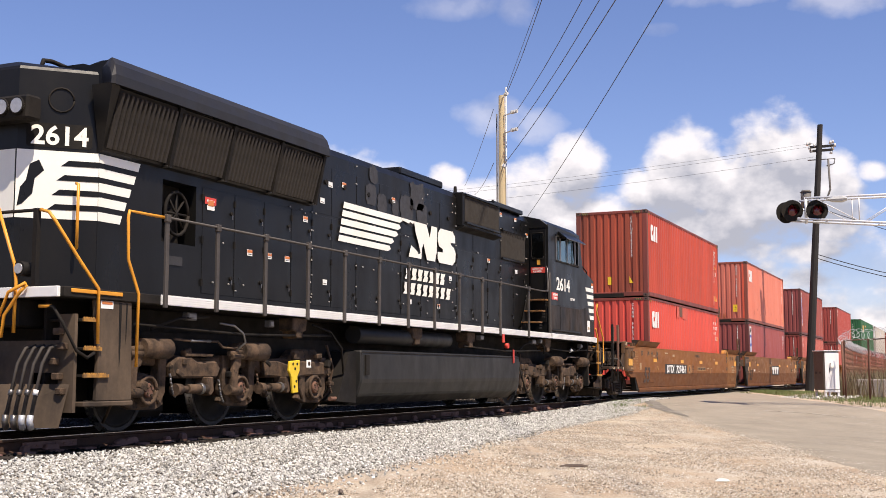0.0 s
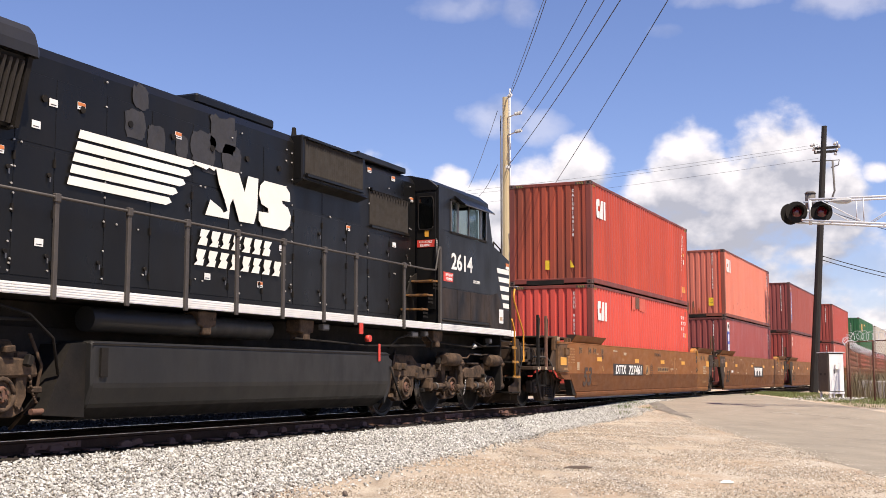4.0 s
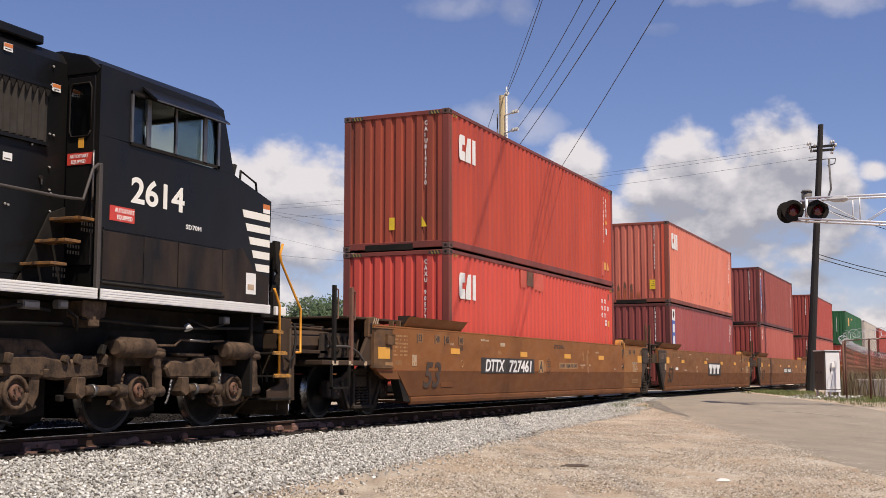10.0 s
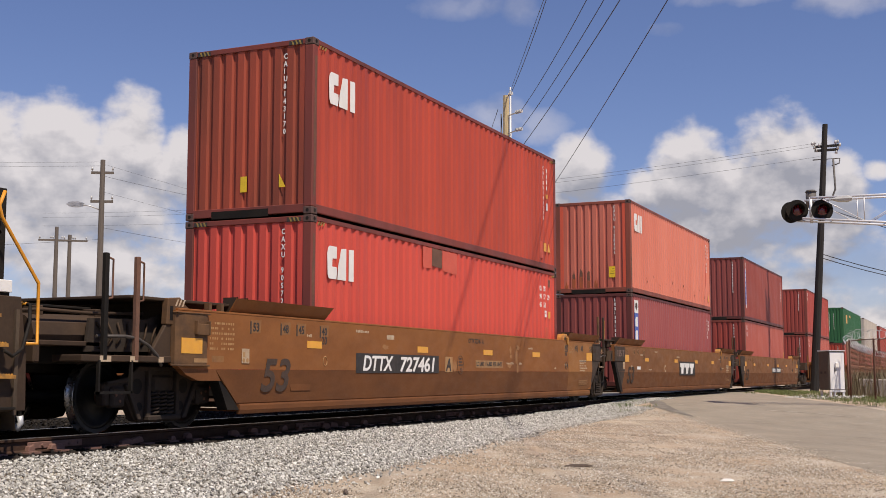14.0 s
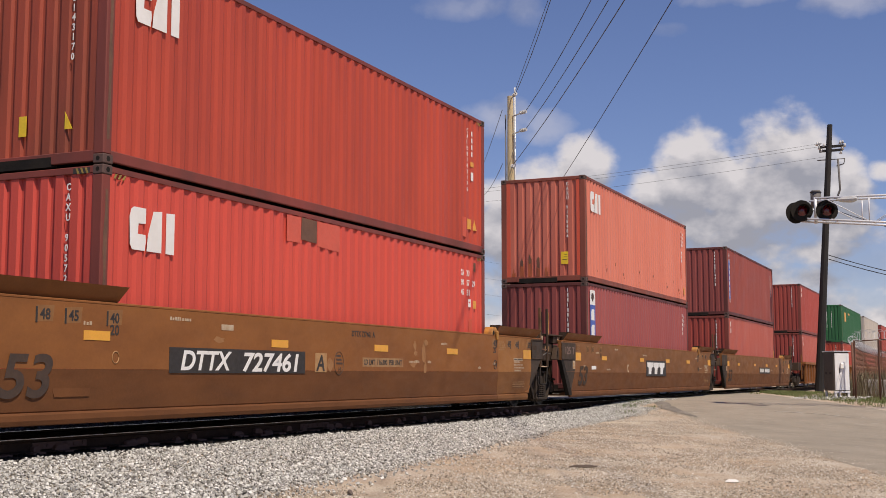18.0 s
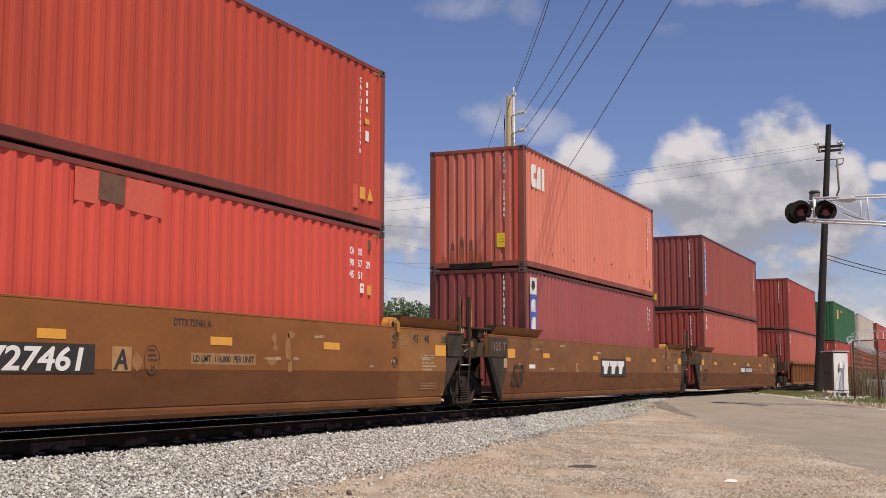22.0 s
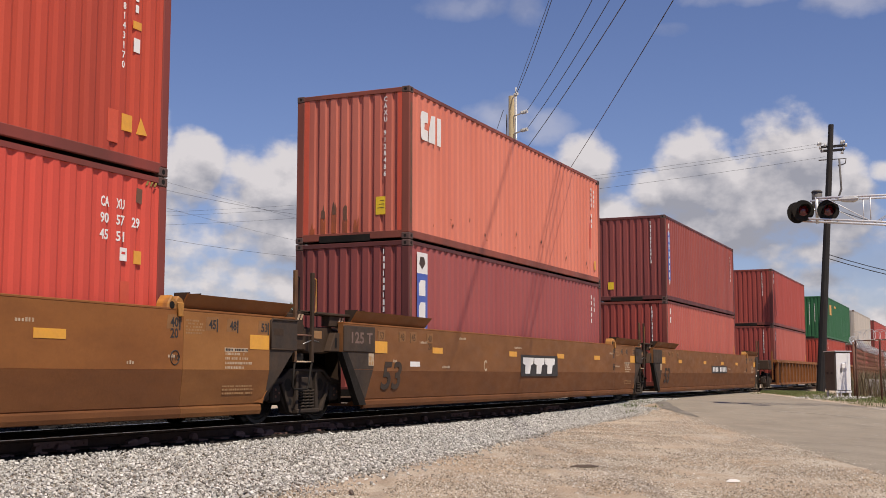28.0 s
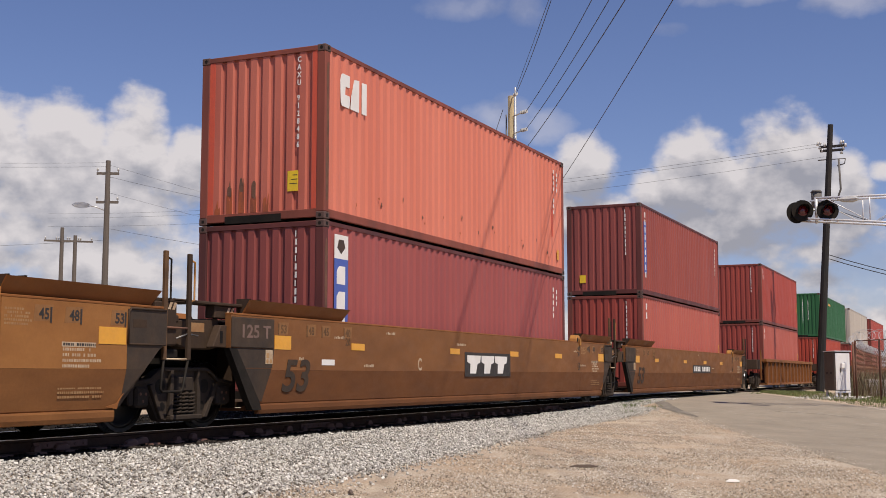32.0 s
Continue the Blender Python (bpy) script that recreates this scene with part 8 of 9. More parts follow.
                if slat is None:
                    bm = loft(bm_new(), [[q(-x, a, 0.012), q(-x * 0.7, a, 0.06), q(x * 0.5, a, 0.065), q(x, a, 0.012)] for a in (0.03, 0.74)])
                    slat = part("slat", bm, "grille", g)
                    slat.matrix_basis = pose(x0 + step * 0.5, 0, 0)
                else:
                    share(slat, pose(x0 + step * (i + 0.5), 0, 0))
            part("grille_post", loft(bm_new(), [[q(e, 0, 0), q(e, 0.8, 0), q(e, 0.8, 0.05), q(e, 0, 0.09)] for e in (x1 + 0.015, x1 + 0.085)]), "frame_black", wing)
            part("post_foot", box(bm_new(), x1 + 0.0, x1 + 0.09, min(s * 1.0, s * 1.13), max(s * 1.0, s * 1.13), 3.485, 3.505), "steel", wing)
    # roof equipment
    part("roof_hatch", box(bm_new(), -0.3, 1.75, -0.85, 0.85, 4.6, 4.75, 0.03), "black", lo)
    part("roof_hatch", box(bm_new(), 4.3, 6.22, -1.0, 1.0, 4.58, 4.69, 0.015), "black", lo)
    part("horn_bracket", tube(bm_new(), [(-9.5, -0.3, 4.52), (-9.45, -0.3, 4.66), (-9.3, -0.3, 4.68), (-8.9, -0.3, 4.66), (-8.85, -0.3, 4.55)], 0.03), "frame_black", lo)
    for x in (2.15, 4.35):
        part("lifting_lug", prism(bm_new(), [(x, 4.5), (x + 0.14, 4.5), (x + 0.1, 4.72), (x + 0.04, 4.72)], "y", -0.95, -0.9, 0.01), "frame_black", lo)
    # the dynamic brake intakes and side louvres
    for s in (-1,):
        bx = part("intake_box", box(bm_new(), 2.1, 4.24, -1.16, -0.9, 3.84, 4.57, 0.02), "black", lo, "protruding intake box")
        louvre(lo, 2.18, 4.14, 3.94, 4.5, -1.16, 0.075, 0.03)
        part("intake_lip", prism(bm_new(), [(-1.21, 3.83), (-1.0, 3.76), (-1.0, 3.84), (-1.18, 3.86)], "x", 2.08, 4.26), "black", lo)
        louvre(lo, 4.72, 6.3, 3.42, 4.06, -H, 0.11, 0.05)
        # Black triangles paint the toothed shadow under the louvre's top edge.
        bm = bm_new()
        for i in range(14):
            x = 4.74 + i * 0.112
            plate(bm, [(x, 4.06), (x + 0.056, 3.95), (x + 0.112, 4.06)], -H - 0.05, 0.004)
        part("louvre_tooth_shadows", bm, "frame_black", lo)
    # doors and panels along the hood
    edges = [-7.0, -6.2, -5.4, -4.6, -3.95, -3.3, -2.4, -1.5, -0.6, 0.3, 1.2, 2.1, 3.0, 3.85, 4.65, 5.5, 6.3]
    for i, (a, b) in enumerate(zip(edges, edges[1:])):
        z1 = 3.36 if a < 4.6 else 3.3
        z0 = 1.86
        door = part("hood_door", box(bm_new(), a + 0.015, b - 0.015, -H - 0.007, -H, z0, z1, 0.003), "black", lo, "black hood access door")
        for z in (z0 + 0.25, z1 - 0.3):
            part("latch", cyl(bm_new(), (b - 0.08, -H - 0.007, z), (b - 0.08, -H - 0.03, z), 0.03, n=8), "frame_black", door)
            part("latch_tongue", box(bm_new(), b - 0.09, b - 0.07, -H - 0.036, -H - 0.03, z - 0.08, z - 0.02), "steel", door)
        for z in (z0 + 0.15, (z0 + z1) / 2, z1 - 0.15):
            part("hinge", box(bm_new(), a - 0.01, a + 0.02, -H - 0.026, -H - 0.005, z - 0.05, z + 0.05), "frame_black", door)
        if -4 < a < 3.5 and a not in (2.1,):
            d2 = part("upper_door", box(bm_new(), a + 0.015, b - 0.015, -H - 0.006, -H, 3.4, 4.22, 0.003), "black", lo)
            part("latch", cyl(bm_new(), (a + 0.45, -H - 0.012, 3.95), (a + 0.45, -H - 0.03, 3.95), 0.045, n=10), "frame_black", d2)
    for cx, cz, w2, h2, drip in ((-1.85, 3.96, 0.22, 0.2, 0), (-1.4, 3.86, 0.2, 0.18, 0), (-1.75, 4.32, 0.16, 0.14, 1), (-0.85, 3.86, 0.14, 0.16, 0), (-0.35, 3.92, 0.3, 0.24, 0), (0.12, 4.16, 0.34, 0.24, 1), (0.35, 3.84, 0.24, 0.24, 0), (-0.2, 3.64, 0.2, 0.06, 0)):
        rp = random.Random(int(cx * 50 + cz * 30))
        ring = []
        for j in range(26):
            a = j * 2 * math.pi / 26
            up = 1 + (rp.uniform(0, 0.8) if drip and math.sin(a) > 0.2 else 0)
            ring.append((cx + w2 * math.copysign(abs(math.cos(a)) ** 0.55, math.cos(a)) * rp.uniform(0.86, 1.08), cz + h2 * math.copysign(abs(math.sin(a)) ** 0.55, math.sin(a)) * rp.uniform(0.85, 1.08) * up))
        part("paint_patch", plate(bm_new(), ring, -H - 0.0125, 0.002), "patch_grey", lo, "dull grey touched-up paint")
    # the recess with the hand brake
    rec = part("brake_recess", rect(bm_new(), -7.89, -7.15, 2.51, 3.33, -0.702, 0.01), "frame_black", lo, "dark recess behind the hand brake")
    part("brake_gear", cyl(bm_new(), (-7.5, -0.71, 2.92), (-7.5, -0.86, 2.92), 0.12, 0.08, n=12), "frame_black", rec)
    part("brake_wheel", tube(bm_new(), [(-7.5 + 0.26 * math.cos(a), -H + 0.06, 2.92 + 0.3 * math.sin(a)) for a in [j * 0.3927 for j in range(17)]], 0.025, 6), "frame_black", rec, "hand brake wheel")
    for k in range(4):
        part("spoke", tube(bm_new(), [(-7.5 + 0.25 * math.cos(k * 0.785), -H + 0.07, 2.92 + 0.29 * math.sin(k * 0.785)), (-7.5 - 0.25 * math.cos(k * 0.785), -H + 0.07, 2.92 - 0.29 * math.sin(k * 0.785))], 0.016, 5), "frame_black", rec)
    part("stencil", rect(bm_new(), -7.75, -7.45, 2.2, 2.32, -H - 0.014, 0.003), "patch_grey", lo)
    # stripes and the maker's marks, as plain shapes
    tips = (-1.08, -0.95, -0.78, -0.66, -0.58)
    for k in range(5):
        z = 3.0 + k * 0.147
        part("stripe", plate(bm_new(), [(-3.1 + 0.042 * k, z), (tips[k] - 0.12, z), (tips[k], z + 0.05), (tips[k] - 0.06, z + 0.108), (-3.065 + 0.042 * k, z + 0.108)], -H - 0.034, 0.004), "cream", lo, "white speed stripe")
    part("stripe", plate(bm_new(), [(-0.64, 3.655), (-0.3, 3.62), (-0.24, 3.66), (-0.12, 3.63), (-0.05, 3.69), (-0.6, 3.696)], -H - 0.034, 0.004), "cream", lo, "torn end of the top stripe")
    part("logo_block", plate(bm_new(), [(-0.31, 2.98), (0.26, 2.985), (0.29, 3.2), (0.36, 3.3), (0.53, 2.985), (0.92, 2.99), (1.0, 3.2), (1.02, 3.69), (0.75, 3.69), (0.66, 3.43), (0.5, 3.69), (-0.08, 3.69), (0.0, 3.47), (0.15, 3.25), (0.23, 3.1), (0.13, 3.06), (0.06, 3.12), (-0.2, 3.21)], -H - 0.038, 0.004), "cream", lo, "white logo block")
    part("logo_block", plate(bm_new(), [(1.05, 3.06), (1.14, 2.985), (1.8, 2.985), (1.94, 3.08), (1.97, 3.24), (1.88, 3.36), (1.72, 3.4), (1.7, 3.45), (1.94, 3.46), (1.93, 3.6), (1.8, 3.69), (1.2, 3.69), (1.08, 3.6), (1.05, 3.45), (1.12, 3.32), (1.3, 3.28), (1.32, 3.21), (1.05, 3.2)], -H - 0.038, 0.004), "cream", lo, "white logo block")
    for row, (x, z, n, step) in enumerate(((-0.47, 2.545, 7, 0.272), (-0.545, 2.26, 8, 0.285))):
        for i in range(n):
            x0, notch = x + i * step, 0.05 if (i + row) % 3 else 0.0
            part("logo_bar", plate(bm_new(), [(x0, z), (x0 + 0.2, z), (x0 + 0.235, z + 0.1), (x0 + 0.19, z + 0.12 - notch), (x0 + 0.275, z + 0.225), (x0 + 0.08, z + 0.225), (x0 + 0.045, z + 0.12), (x0 + 0.08, z + 0.11 - notch)], -H - 0.034, 0.004), "cream", lo, "white lettering block")
    rng = random.Random(4)
    for x, z, kind in ((-5.79, 2.54, 1), (-5.25, 2.54, 1), (-4.72, 2.54, 1), (-4.17, 3.24, 1), (-3.51, 2.26, 0), (-6.81, 3.15, 2), (-2.87, 3.99, 1), (-0.94, 3.99, 1), (1.75, 2.71, 0), (3.9, 3.27, 1), (4.68, 4.41, 1), (5.64, 4.4, 1), (6.43, 4.11, 1), (5.69, 3.16, 0), (-3.62, 3.62, 0), (-0.2, 2.12, 0), (1.15, 2.1, 1), (-3.35, 3.93, 0)):
        lab = part("label", rect(bm_new(), x - 0.07, x + 0.07, z - 0.045, z + 0.045, -H - 0.0145, 0.004), "white", lo, "small white warning label")
        if kind:
            part("label_band", rect(bm_new(), x - 0.066, x + 0.066, z + (0.0 if kind == 1 else -0.04), z + 0.041, -H - 0.0185, 0.003), "label_orange", lab)
        part("label_text", rect(bm_new(), x - 0.05, x + 0.045, z - 0.028, z - 0.018, -H - 0.0185, 0.002), "dark", lab)
    tag = part("label", rect(bm_new(), -6.95, -6.68, 3.13, 3.23, -H - 0.0145, 0.004), "red", lo, "red warning label")
    part("label_bar", rect(bm_new(), -6.9, -6.73, 3.165, 3.195, -H - 0.0185, 0.002), "white", tag)
    part("label", rect(bm_new(), -6.9, -6.72, 3.05, 3.12, -H - 0.0145, 0.004), "white", lo)
    # bolt rows
    rb = random.Random(12)
    bolt = part("bolt", cyl(bm_new(), (0, -H, 0), (0, -H - 0.02, 0), 0.013, n=6), "bright_bolt", lo, "bright worn bolt head")
    bolt.matrix_basis = pose(-3.98, 0, 1.9)
    for x in (-3.98, -3.94, 1.85, 2.02, 6.35, 6.4, -2.42, 0.6, 4.66):
        for k in range(9):
            if rb.random() < 0.8:
                share(bolt, pose(x + rb.uniform(-0.02, 0.02), -0.01, 1.95 + k * 0.3 + rb.uniform(-0.1, 0.1)))
    for k in range(46):
        share(bolt, pose(rb.uniform(-6.9, 6.3), -0.01, rb.choice((1.92, 2.05, 3.36, 3.4, 4.2, 2.6)) + rb.uniform(-0.03, 0.03)))
    # cab
    Y = 1.5
    side = [(6.64, 1.73), (10.4, 1.73), (10.44, 3.25), (9.46, 3.5), (9.18, 4.36), (6.64, 4.4)]
    for s in (-1, 1):
        bm = bm_new()
        for pts in ([(6.64, 1.73), (10.4, 1.73), (10.43, 3.02), (10.44, 3.25), (9.46, 3.5), (6.64, 3.55)],
                    [(6.64, 3.55), (7.22, 3.55), (7.22, 4.18), (6.64, 4.18)], [(9.05, 3.512), (9.46, 3.5), (9.24, 4.18), (9.05, 4.18)], [(6.64, 4.18), (9.24, 4.18), (9.18, 4.36), (6.64, 4.4)]):
            prism(bm, pts, "y", s * Y, s * (Y - 0.06))
        part("cab_side", bm, "black", lo, "black cab side" if s < 0 else "")
    roof = [(-Y, 4.36), (-1.3, 4.52), (-0.9, 4.62), (0.9, 4.62), (1.3, 4.52), (Y, 4.36), (Y - 0.06, 4.3), (-Y + 0.06, 4.3)]
    part("cab_roof", prism(bm_new(), roof, "x", 6.62, 9.2, 0.01), "black", lo)
    part("cab_rear_wall", box(bm_new(), 6.64, 6.7, -Y + 0.06, Y - 0.06, 1.73, 4.38), "black", lo)
    def slope(z):
        return 9.18 + (4.34 - z) / 0.84 * 0.28

    def slab(y0, y1, z0, z1, name, material, thick=0.06):
        bm = loft(bm_new(), [[(slope(z) - d, y, z) for d, y in ((0, y0), (0, y1), (thick, y1), (thick, y0))] for z in (z0, z1)])
        return part(name, bm, material, lo)
    slab(-Y + 0.06, Y - 0.06, 3.5, 3.6, "windshield_sill", "black")
    slab(-Y + 0.06, Y - 0.06, 4.26, 4.34, "windshield_header", "black")
    for y0, y1 in ((-Y + 0.06, -1.3), (-0.12, 0.12), (1.3, Y - 0.06)):
        slab(y0, y1, 3.6, 4.26, "windshield_pillar", "black")
    for y0, y1 in ((-1.3, -0.12), (0.12, 1.3)):
        slab(y0, y1, 3.6, 4.26, "windshield_pane", "glass", 0.015)
    part("nose_top", prism(bm_new(), [(9.44, 3.5), (10.44, 3.25), (10.44, 3.18), (9.44, 3.42)], "y", -Y + 0.061, Y - 0.061), "black", lo)
    part("nose_front", box(bm_new(), 10.36, 10.42, -Y + 0.06, Y - 0.06, 1.73, 3.2), "black", lo)
    part("cab_floor", box(bm_new(), 6.7, 10.3, -1.4, 1.4, 2.6, 2.66), "frame_black", lo)
    bm = bm_new()
    box(bm, 7.9, 8.3, -0.9, -0.4, 2.66, 3.75, 0.05)
    # Block, seat and desk shapes added to dim the sky seen through the cab.
    part("cab_view_block", box(bm_new(), 6.75, 7.7, 0.1, 1.35, 2.66, 4.28, 0.03), "frame_black", lo)
    part("crew_seat", box(bm_new(), 8.05, 8.5, 0.35, 0.9, 2.66, 3.95, 0.06), "frame_black", lo)
    part("desk_view_block", box(bm_new(), 8.75, 9.25, -1.2, 0.2, 2.66, 3.62, 0.05), "frame_black", lo, "dark desk-like block added to dim the cab windows")
    part("crew_seat", bm, "frame_black", lo, "dark cab seat")
    win = part("window_frame", rect(bm_new(), 7.2, 7.24, 3.53, 4.2, -Y, 0.02), "steel", lo, "grey metal window frame")
    for x0, x1, z0, z1 in ((7.2, 9.08, 3.52, 3.56), (7.2, 9.08, 4.16, 4.2), (9.03, 9.08, 3.52, 4.2), (7.5, 7.58, 3.54, 4.18), (8.08, 8.12, 3.54, 4.18), (8.7, 8.78, 3.54, 4.18)):
        part("window_bar", rect(bm_new(), x0, x1, z0, z1, -Y, 0.022), "steel" if x1 - x0 < 1 else "frame_black", win)
    for x0, x1 in ((7.24, 7.5), (8.78, 9.03)):
        part("window_pane", box(bm_new(), x0, x1, -Y + 0.02, -Y + 0.03, 3.56, 4.16), "glass", win, "dark cab window glass")
    part("window_pane", box(bm_new(), 8.12, 8.7, -Y + 0.03, -Y + 0.04, 3.56, 4.16), "glass", win)
    visor = [(-Y, 4.26), (-Y - 0.22, 4.1), (-Y - 0.23, 4.12), (-Y, 4.3)]
    part("sun_visor", prism(bm_new(), visor, "x", 7.42, 9.0), "black", lo, "black sun visor over the cab window")
    part("visor_edge", box(bm_new(), 7.42, 9.0, -Y - 0.235, -Y - 0.22, 4.098, 4.115), "steel", lo)
    # rear cab door beside the hood
    door = part("cab_door", box(bm_new(), 6.61, 6.64, -1.44, -1.04, 2.0, 4.26, 0.006), "black", lo, "black cab door")
    bm = bm_new()
    loft(bm, [[(6.6 + k * 0.02, -1.24 + 0.15 * c, 3.86 + 0.3 * d) for c, d in ((-1, -0.8), (-0.8, -1), (0.8, -1), (1, -0.8), (1, 0.8), (0.8, 1), (-0.8, 1), (-1, 0.8))] for k in (0, 1)])
    part("door_window", bm, "glass", door, "rounded dark window")
    part("door_seal", tube(bm_new(), [(6.6, -1.24 + 0.16 * c, 3.86 + 0.32 * d) for c, d in ((-1, -0.8), (-0.8, -1), (0.8, -1), (1, -0.8), (1, 0.8), (0.8, 1), (-0.8, 1), (-1, 0.8), (-1, -0.8))], 0.012, 5), "frame_black", door)
    part("door_sign", box(bm_new(), 6.602, 6.609, -1.43, -1.06, 3.2, 3.34), "red", door, "red warning sign")
    part("door_sticker", box(bm_new(), 6.602, 6.609, -1.3, -1.22, 3.4, 3.52), "amber", door)
    part("door_handle", tube(bm_new(), [(6.6, -1.46, 2.75), (6.55, -1.5, 2.8), (6.55, -1.5, 3.3), (6.6, -1.46, 3.35)], 0.014, 6), "steel", door)
    for k in range(3):
        z, x = 1.95 + k * 0.28, 5.9 + k * 0.22
        tr = part("cab_step", box(bm_new(), x, x + 0.26, -1.5, -1.05, z, z + 0.035, 0.004), "step_dull", lo, "worn orange-edged grated step")
        bm = bm_new()
        for i in range(5):
            for j in range(2):
                box(bm, x + 0.03 + i * 0.045, x + 0.05 + i * 0.045, -1.505, -1.5, z - 0.14 + j * 0.07, z - 0.1 + j * 0.07)
        part("riser", bm, "frame_black", tr)
    part("step_stringer", prism(bm_new(), [(5.85, 1.73), (6.6, 1.73), (6.6, 2.7), (6.35, 2.6)], "y", -1.06, -1.03), "frame_black", lo)
    part("cab_corner_post", box(bm_new(), 6.6, 6.66, -1.56, -1.5, 1.6, 3.2, 0.008), "stanchion", lo)
    # cab lettering and stickers
    words("marking", "2614", 0.44, "cream", lo, on_side(7.24, -Y - 0.001, 2.83), label="white road number", width=1.08)
    sign = part("sign", rect(bm_new(), 6.86, 7.32, 2.56, 2.74, -Y, 0.005), "red", lo, "red sign with white lettering")
    words("sign_text", "AUTOSTART", 0.075, "white", sign, on_side(6.95, -Y - 0.006, 2.665), wide=0.85)
    words("sign_text", "EQUIPPED", 0.075, "white", sign, on_side(6.99, -Y - 0.006, 2.585), wide=0.85)
    words("sign_text", "AUTOSTART", 0.06, "white", door, on_end(6.6015, -1.1, 3.28), wide=0.8)
    words("sign_text", "EQUIPPED", 0.06, "white", door, on_end(6.6015, -1.12, 3.215), wide=0.8)
    words("marking", "SD70M", 0.085, "white", lo, on_side(8.37, -Y - 0.001, 2.62), label="small white model lettering", width=0.34)
    part("notice", rect(bm_new(), 9.8, 10.05, 1.86, 2.16, -Y, 0.004), "white", lo, "white notice sheet")
    part("notice_text", rect(bm_new(), 9.84, 10.0, 1.92, 2.0, -Y - 0.004, 0.002), "pale", lo)
    for k in range(5):
        z = 2.2 + k * 0.185
        part("nose_stripe", plate(bm_new(), [(10.06 - 0.085 * k, z), (10.4, z), (10.4, z + 0.105), (10.02 - 0.085 * k, z + 0.105)], -Y, 0.005), "cream", lo, "white nose stripe")
        part("nose_stripe", box(bm_new(), 10.42, 10.425, -1.4, 1.4, z, z + 0.1), "cream", lo)
    part("cab_seam", rect(bm_new(), 6.75, 9.3, 2.44, 2.46, -Y, 0.012), "black", lo)
    for x in (6.9, 7.45, 7.62, 8.3, 8.95):
        part("cab_latch", rect(bm_new(), x, x + 0.1, 2.22, 2.36, -Y, 0.008), "frame_black", lo)
    for a, b in ((6.75, 7.5), (7.52, 8.2), (8.22, 9.2)):
        part("cab_panel", box(bm_new(), a, b, -Y - 0.01, -Y, 1.84, 2.42, 0.004), "cab_dust", lo, "black panel with brown dust")
    part("nose_sheet", plate(bm_new(), [(9.22, 1.74), (10.39, 1.74), (10.395, 2.14), (10.0, 2.2), (9.7, 2.5), (9.22, 2.42)], -Y, 0.0035), "cab_dust", lo, "dusty brown lower nose")
    part("sticker", rect(bm_new(), 10.22, 10.4, 3.12, 3.19, -Y, 0.004), "label_orange", lo)
    part("sticker", rect(bm_new(), 10.22, 10.4, 3.06, 3.12, -Y, 0.004), "white", lo)
    part("foot_rail", tube(bm_new(), [(6.7, -1.54, 1.8), (9.2, -1.54, 1.78)], 0.02, 6), "frame_black", lo)
    part("antenna", cyl(bm_new(), (9.6, -1.3, 3.4), (9.6, -1.3, 3.68), 0.07, 0.13, n=10), "frame_black", lo)
    part("nose_grab", tube(bm_new(), [(9.78, -1.38, 3.4), (9.8, -1.38, 3.62), (10.2, -1.38, 3.5), (10.24, -1.38, 3.28)], 0.018, 6), "frame_black", lo)
    # tank, reservoir, underfloor gear
    sec = [(-1.48, 1.14), (-1.5, 1.1), (-1.5, 0.62), (-1.42, 0.38), (-1.2, 0.22), (1.2, 0.22), (1.42, 0.38), (1.5, 0.62), (1.5, 1.1), (1.48, 1.14)]
    part("fuel_tank", prism(bm_new(), sec, "x", -3.1, 4.55, 0.03), "tank", lo, "black steel fuel tank")
    part("tank_end", prism(bm_new(), [(-3.1, 1.12), (-3.1, 0.26), (-3.75, 0.3), (-3.35, 1.1)], "y", -1.4, 1.4), "frame_black", lo)
    part("tank_end", prism(bm_new(), [(4.55, 1.12), (4.85, 1.0), (4.75, 0.5), (4.55, 0.26)], "y", -1.4, 1.4), "tank", lo)
    part("sight_glass", rect(bm_new(), -2.98, -2.86, 0.72, 1.06, -1.5, 0.03), "frame_black", lo)
    part("air_reservoir", cyl(bm_new(), (-3.0, -1.28, 1.4), (0.9, -1.28, 1.4), 0.15, n=24), "tank", lo, "long black air reservoir")
    part("tank_seam", box(bm_new(), -3.1, 4.55, -1.505, -1.5, 1.09, 1.11), "frame_black", lo)
    for x in (-5.25, -1.0, 1.6, 6.5):
        part("frame_bracket", prism(bm_new(), [(x, 1.59), (x + 0.42, 1.59), (x + 0.4, 1.4), (x + 0.3, 1.38), (x + 0.3, 1.28), (x + 0.12, 1.28), (x + 0.1, 1.38), (x, 1.4)], "y", -1.46, -1.2, 0.015), "truck", lo)
    for x0, x1, z in ((-9, -4, 1.35), (1.5, 6.2, 1.3), (6.5, 10, 1.38)):
        part("pipe", tube(bm_new(), [(x0, -1.42, z), ((x0 + x1) / 2, -1.43, z - 0.06), (x1, -1.42, z)], 0.02, 6), "frame_black", lo)
    part("cable", tube(bm_new(), [(-7.1, -1.4, 1.43), (-6.85, -1.48, 1.4), (-6.66, -1.5, 1.3), (-6.6, -1.5, 1.18), (-6.7, -1.42, 1.06)], 0.016, 6), "steel", lo)
    for x, z, w in ((5.55, 1.44, 0.26), (6.1, 1.47, 0.16), (9.35, 1.42, 0.14), (-7.9, 1.44, 0.2), (-5.9, 1.42, 0.12), (2.3, 1.45, 0.2)):
        jb = part("junction_box", box(bm_new(), x, x + w, -1.46, -1.36, z, z + 0.1, 0.01), "tire_grey", lo, "small grey junction box")
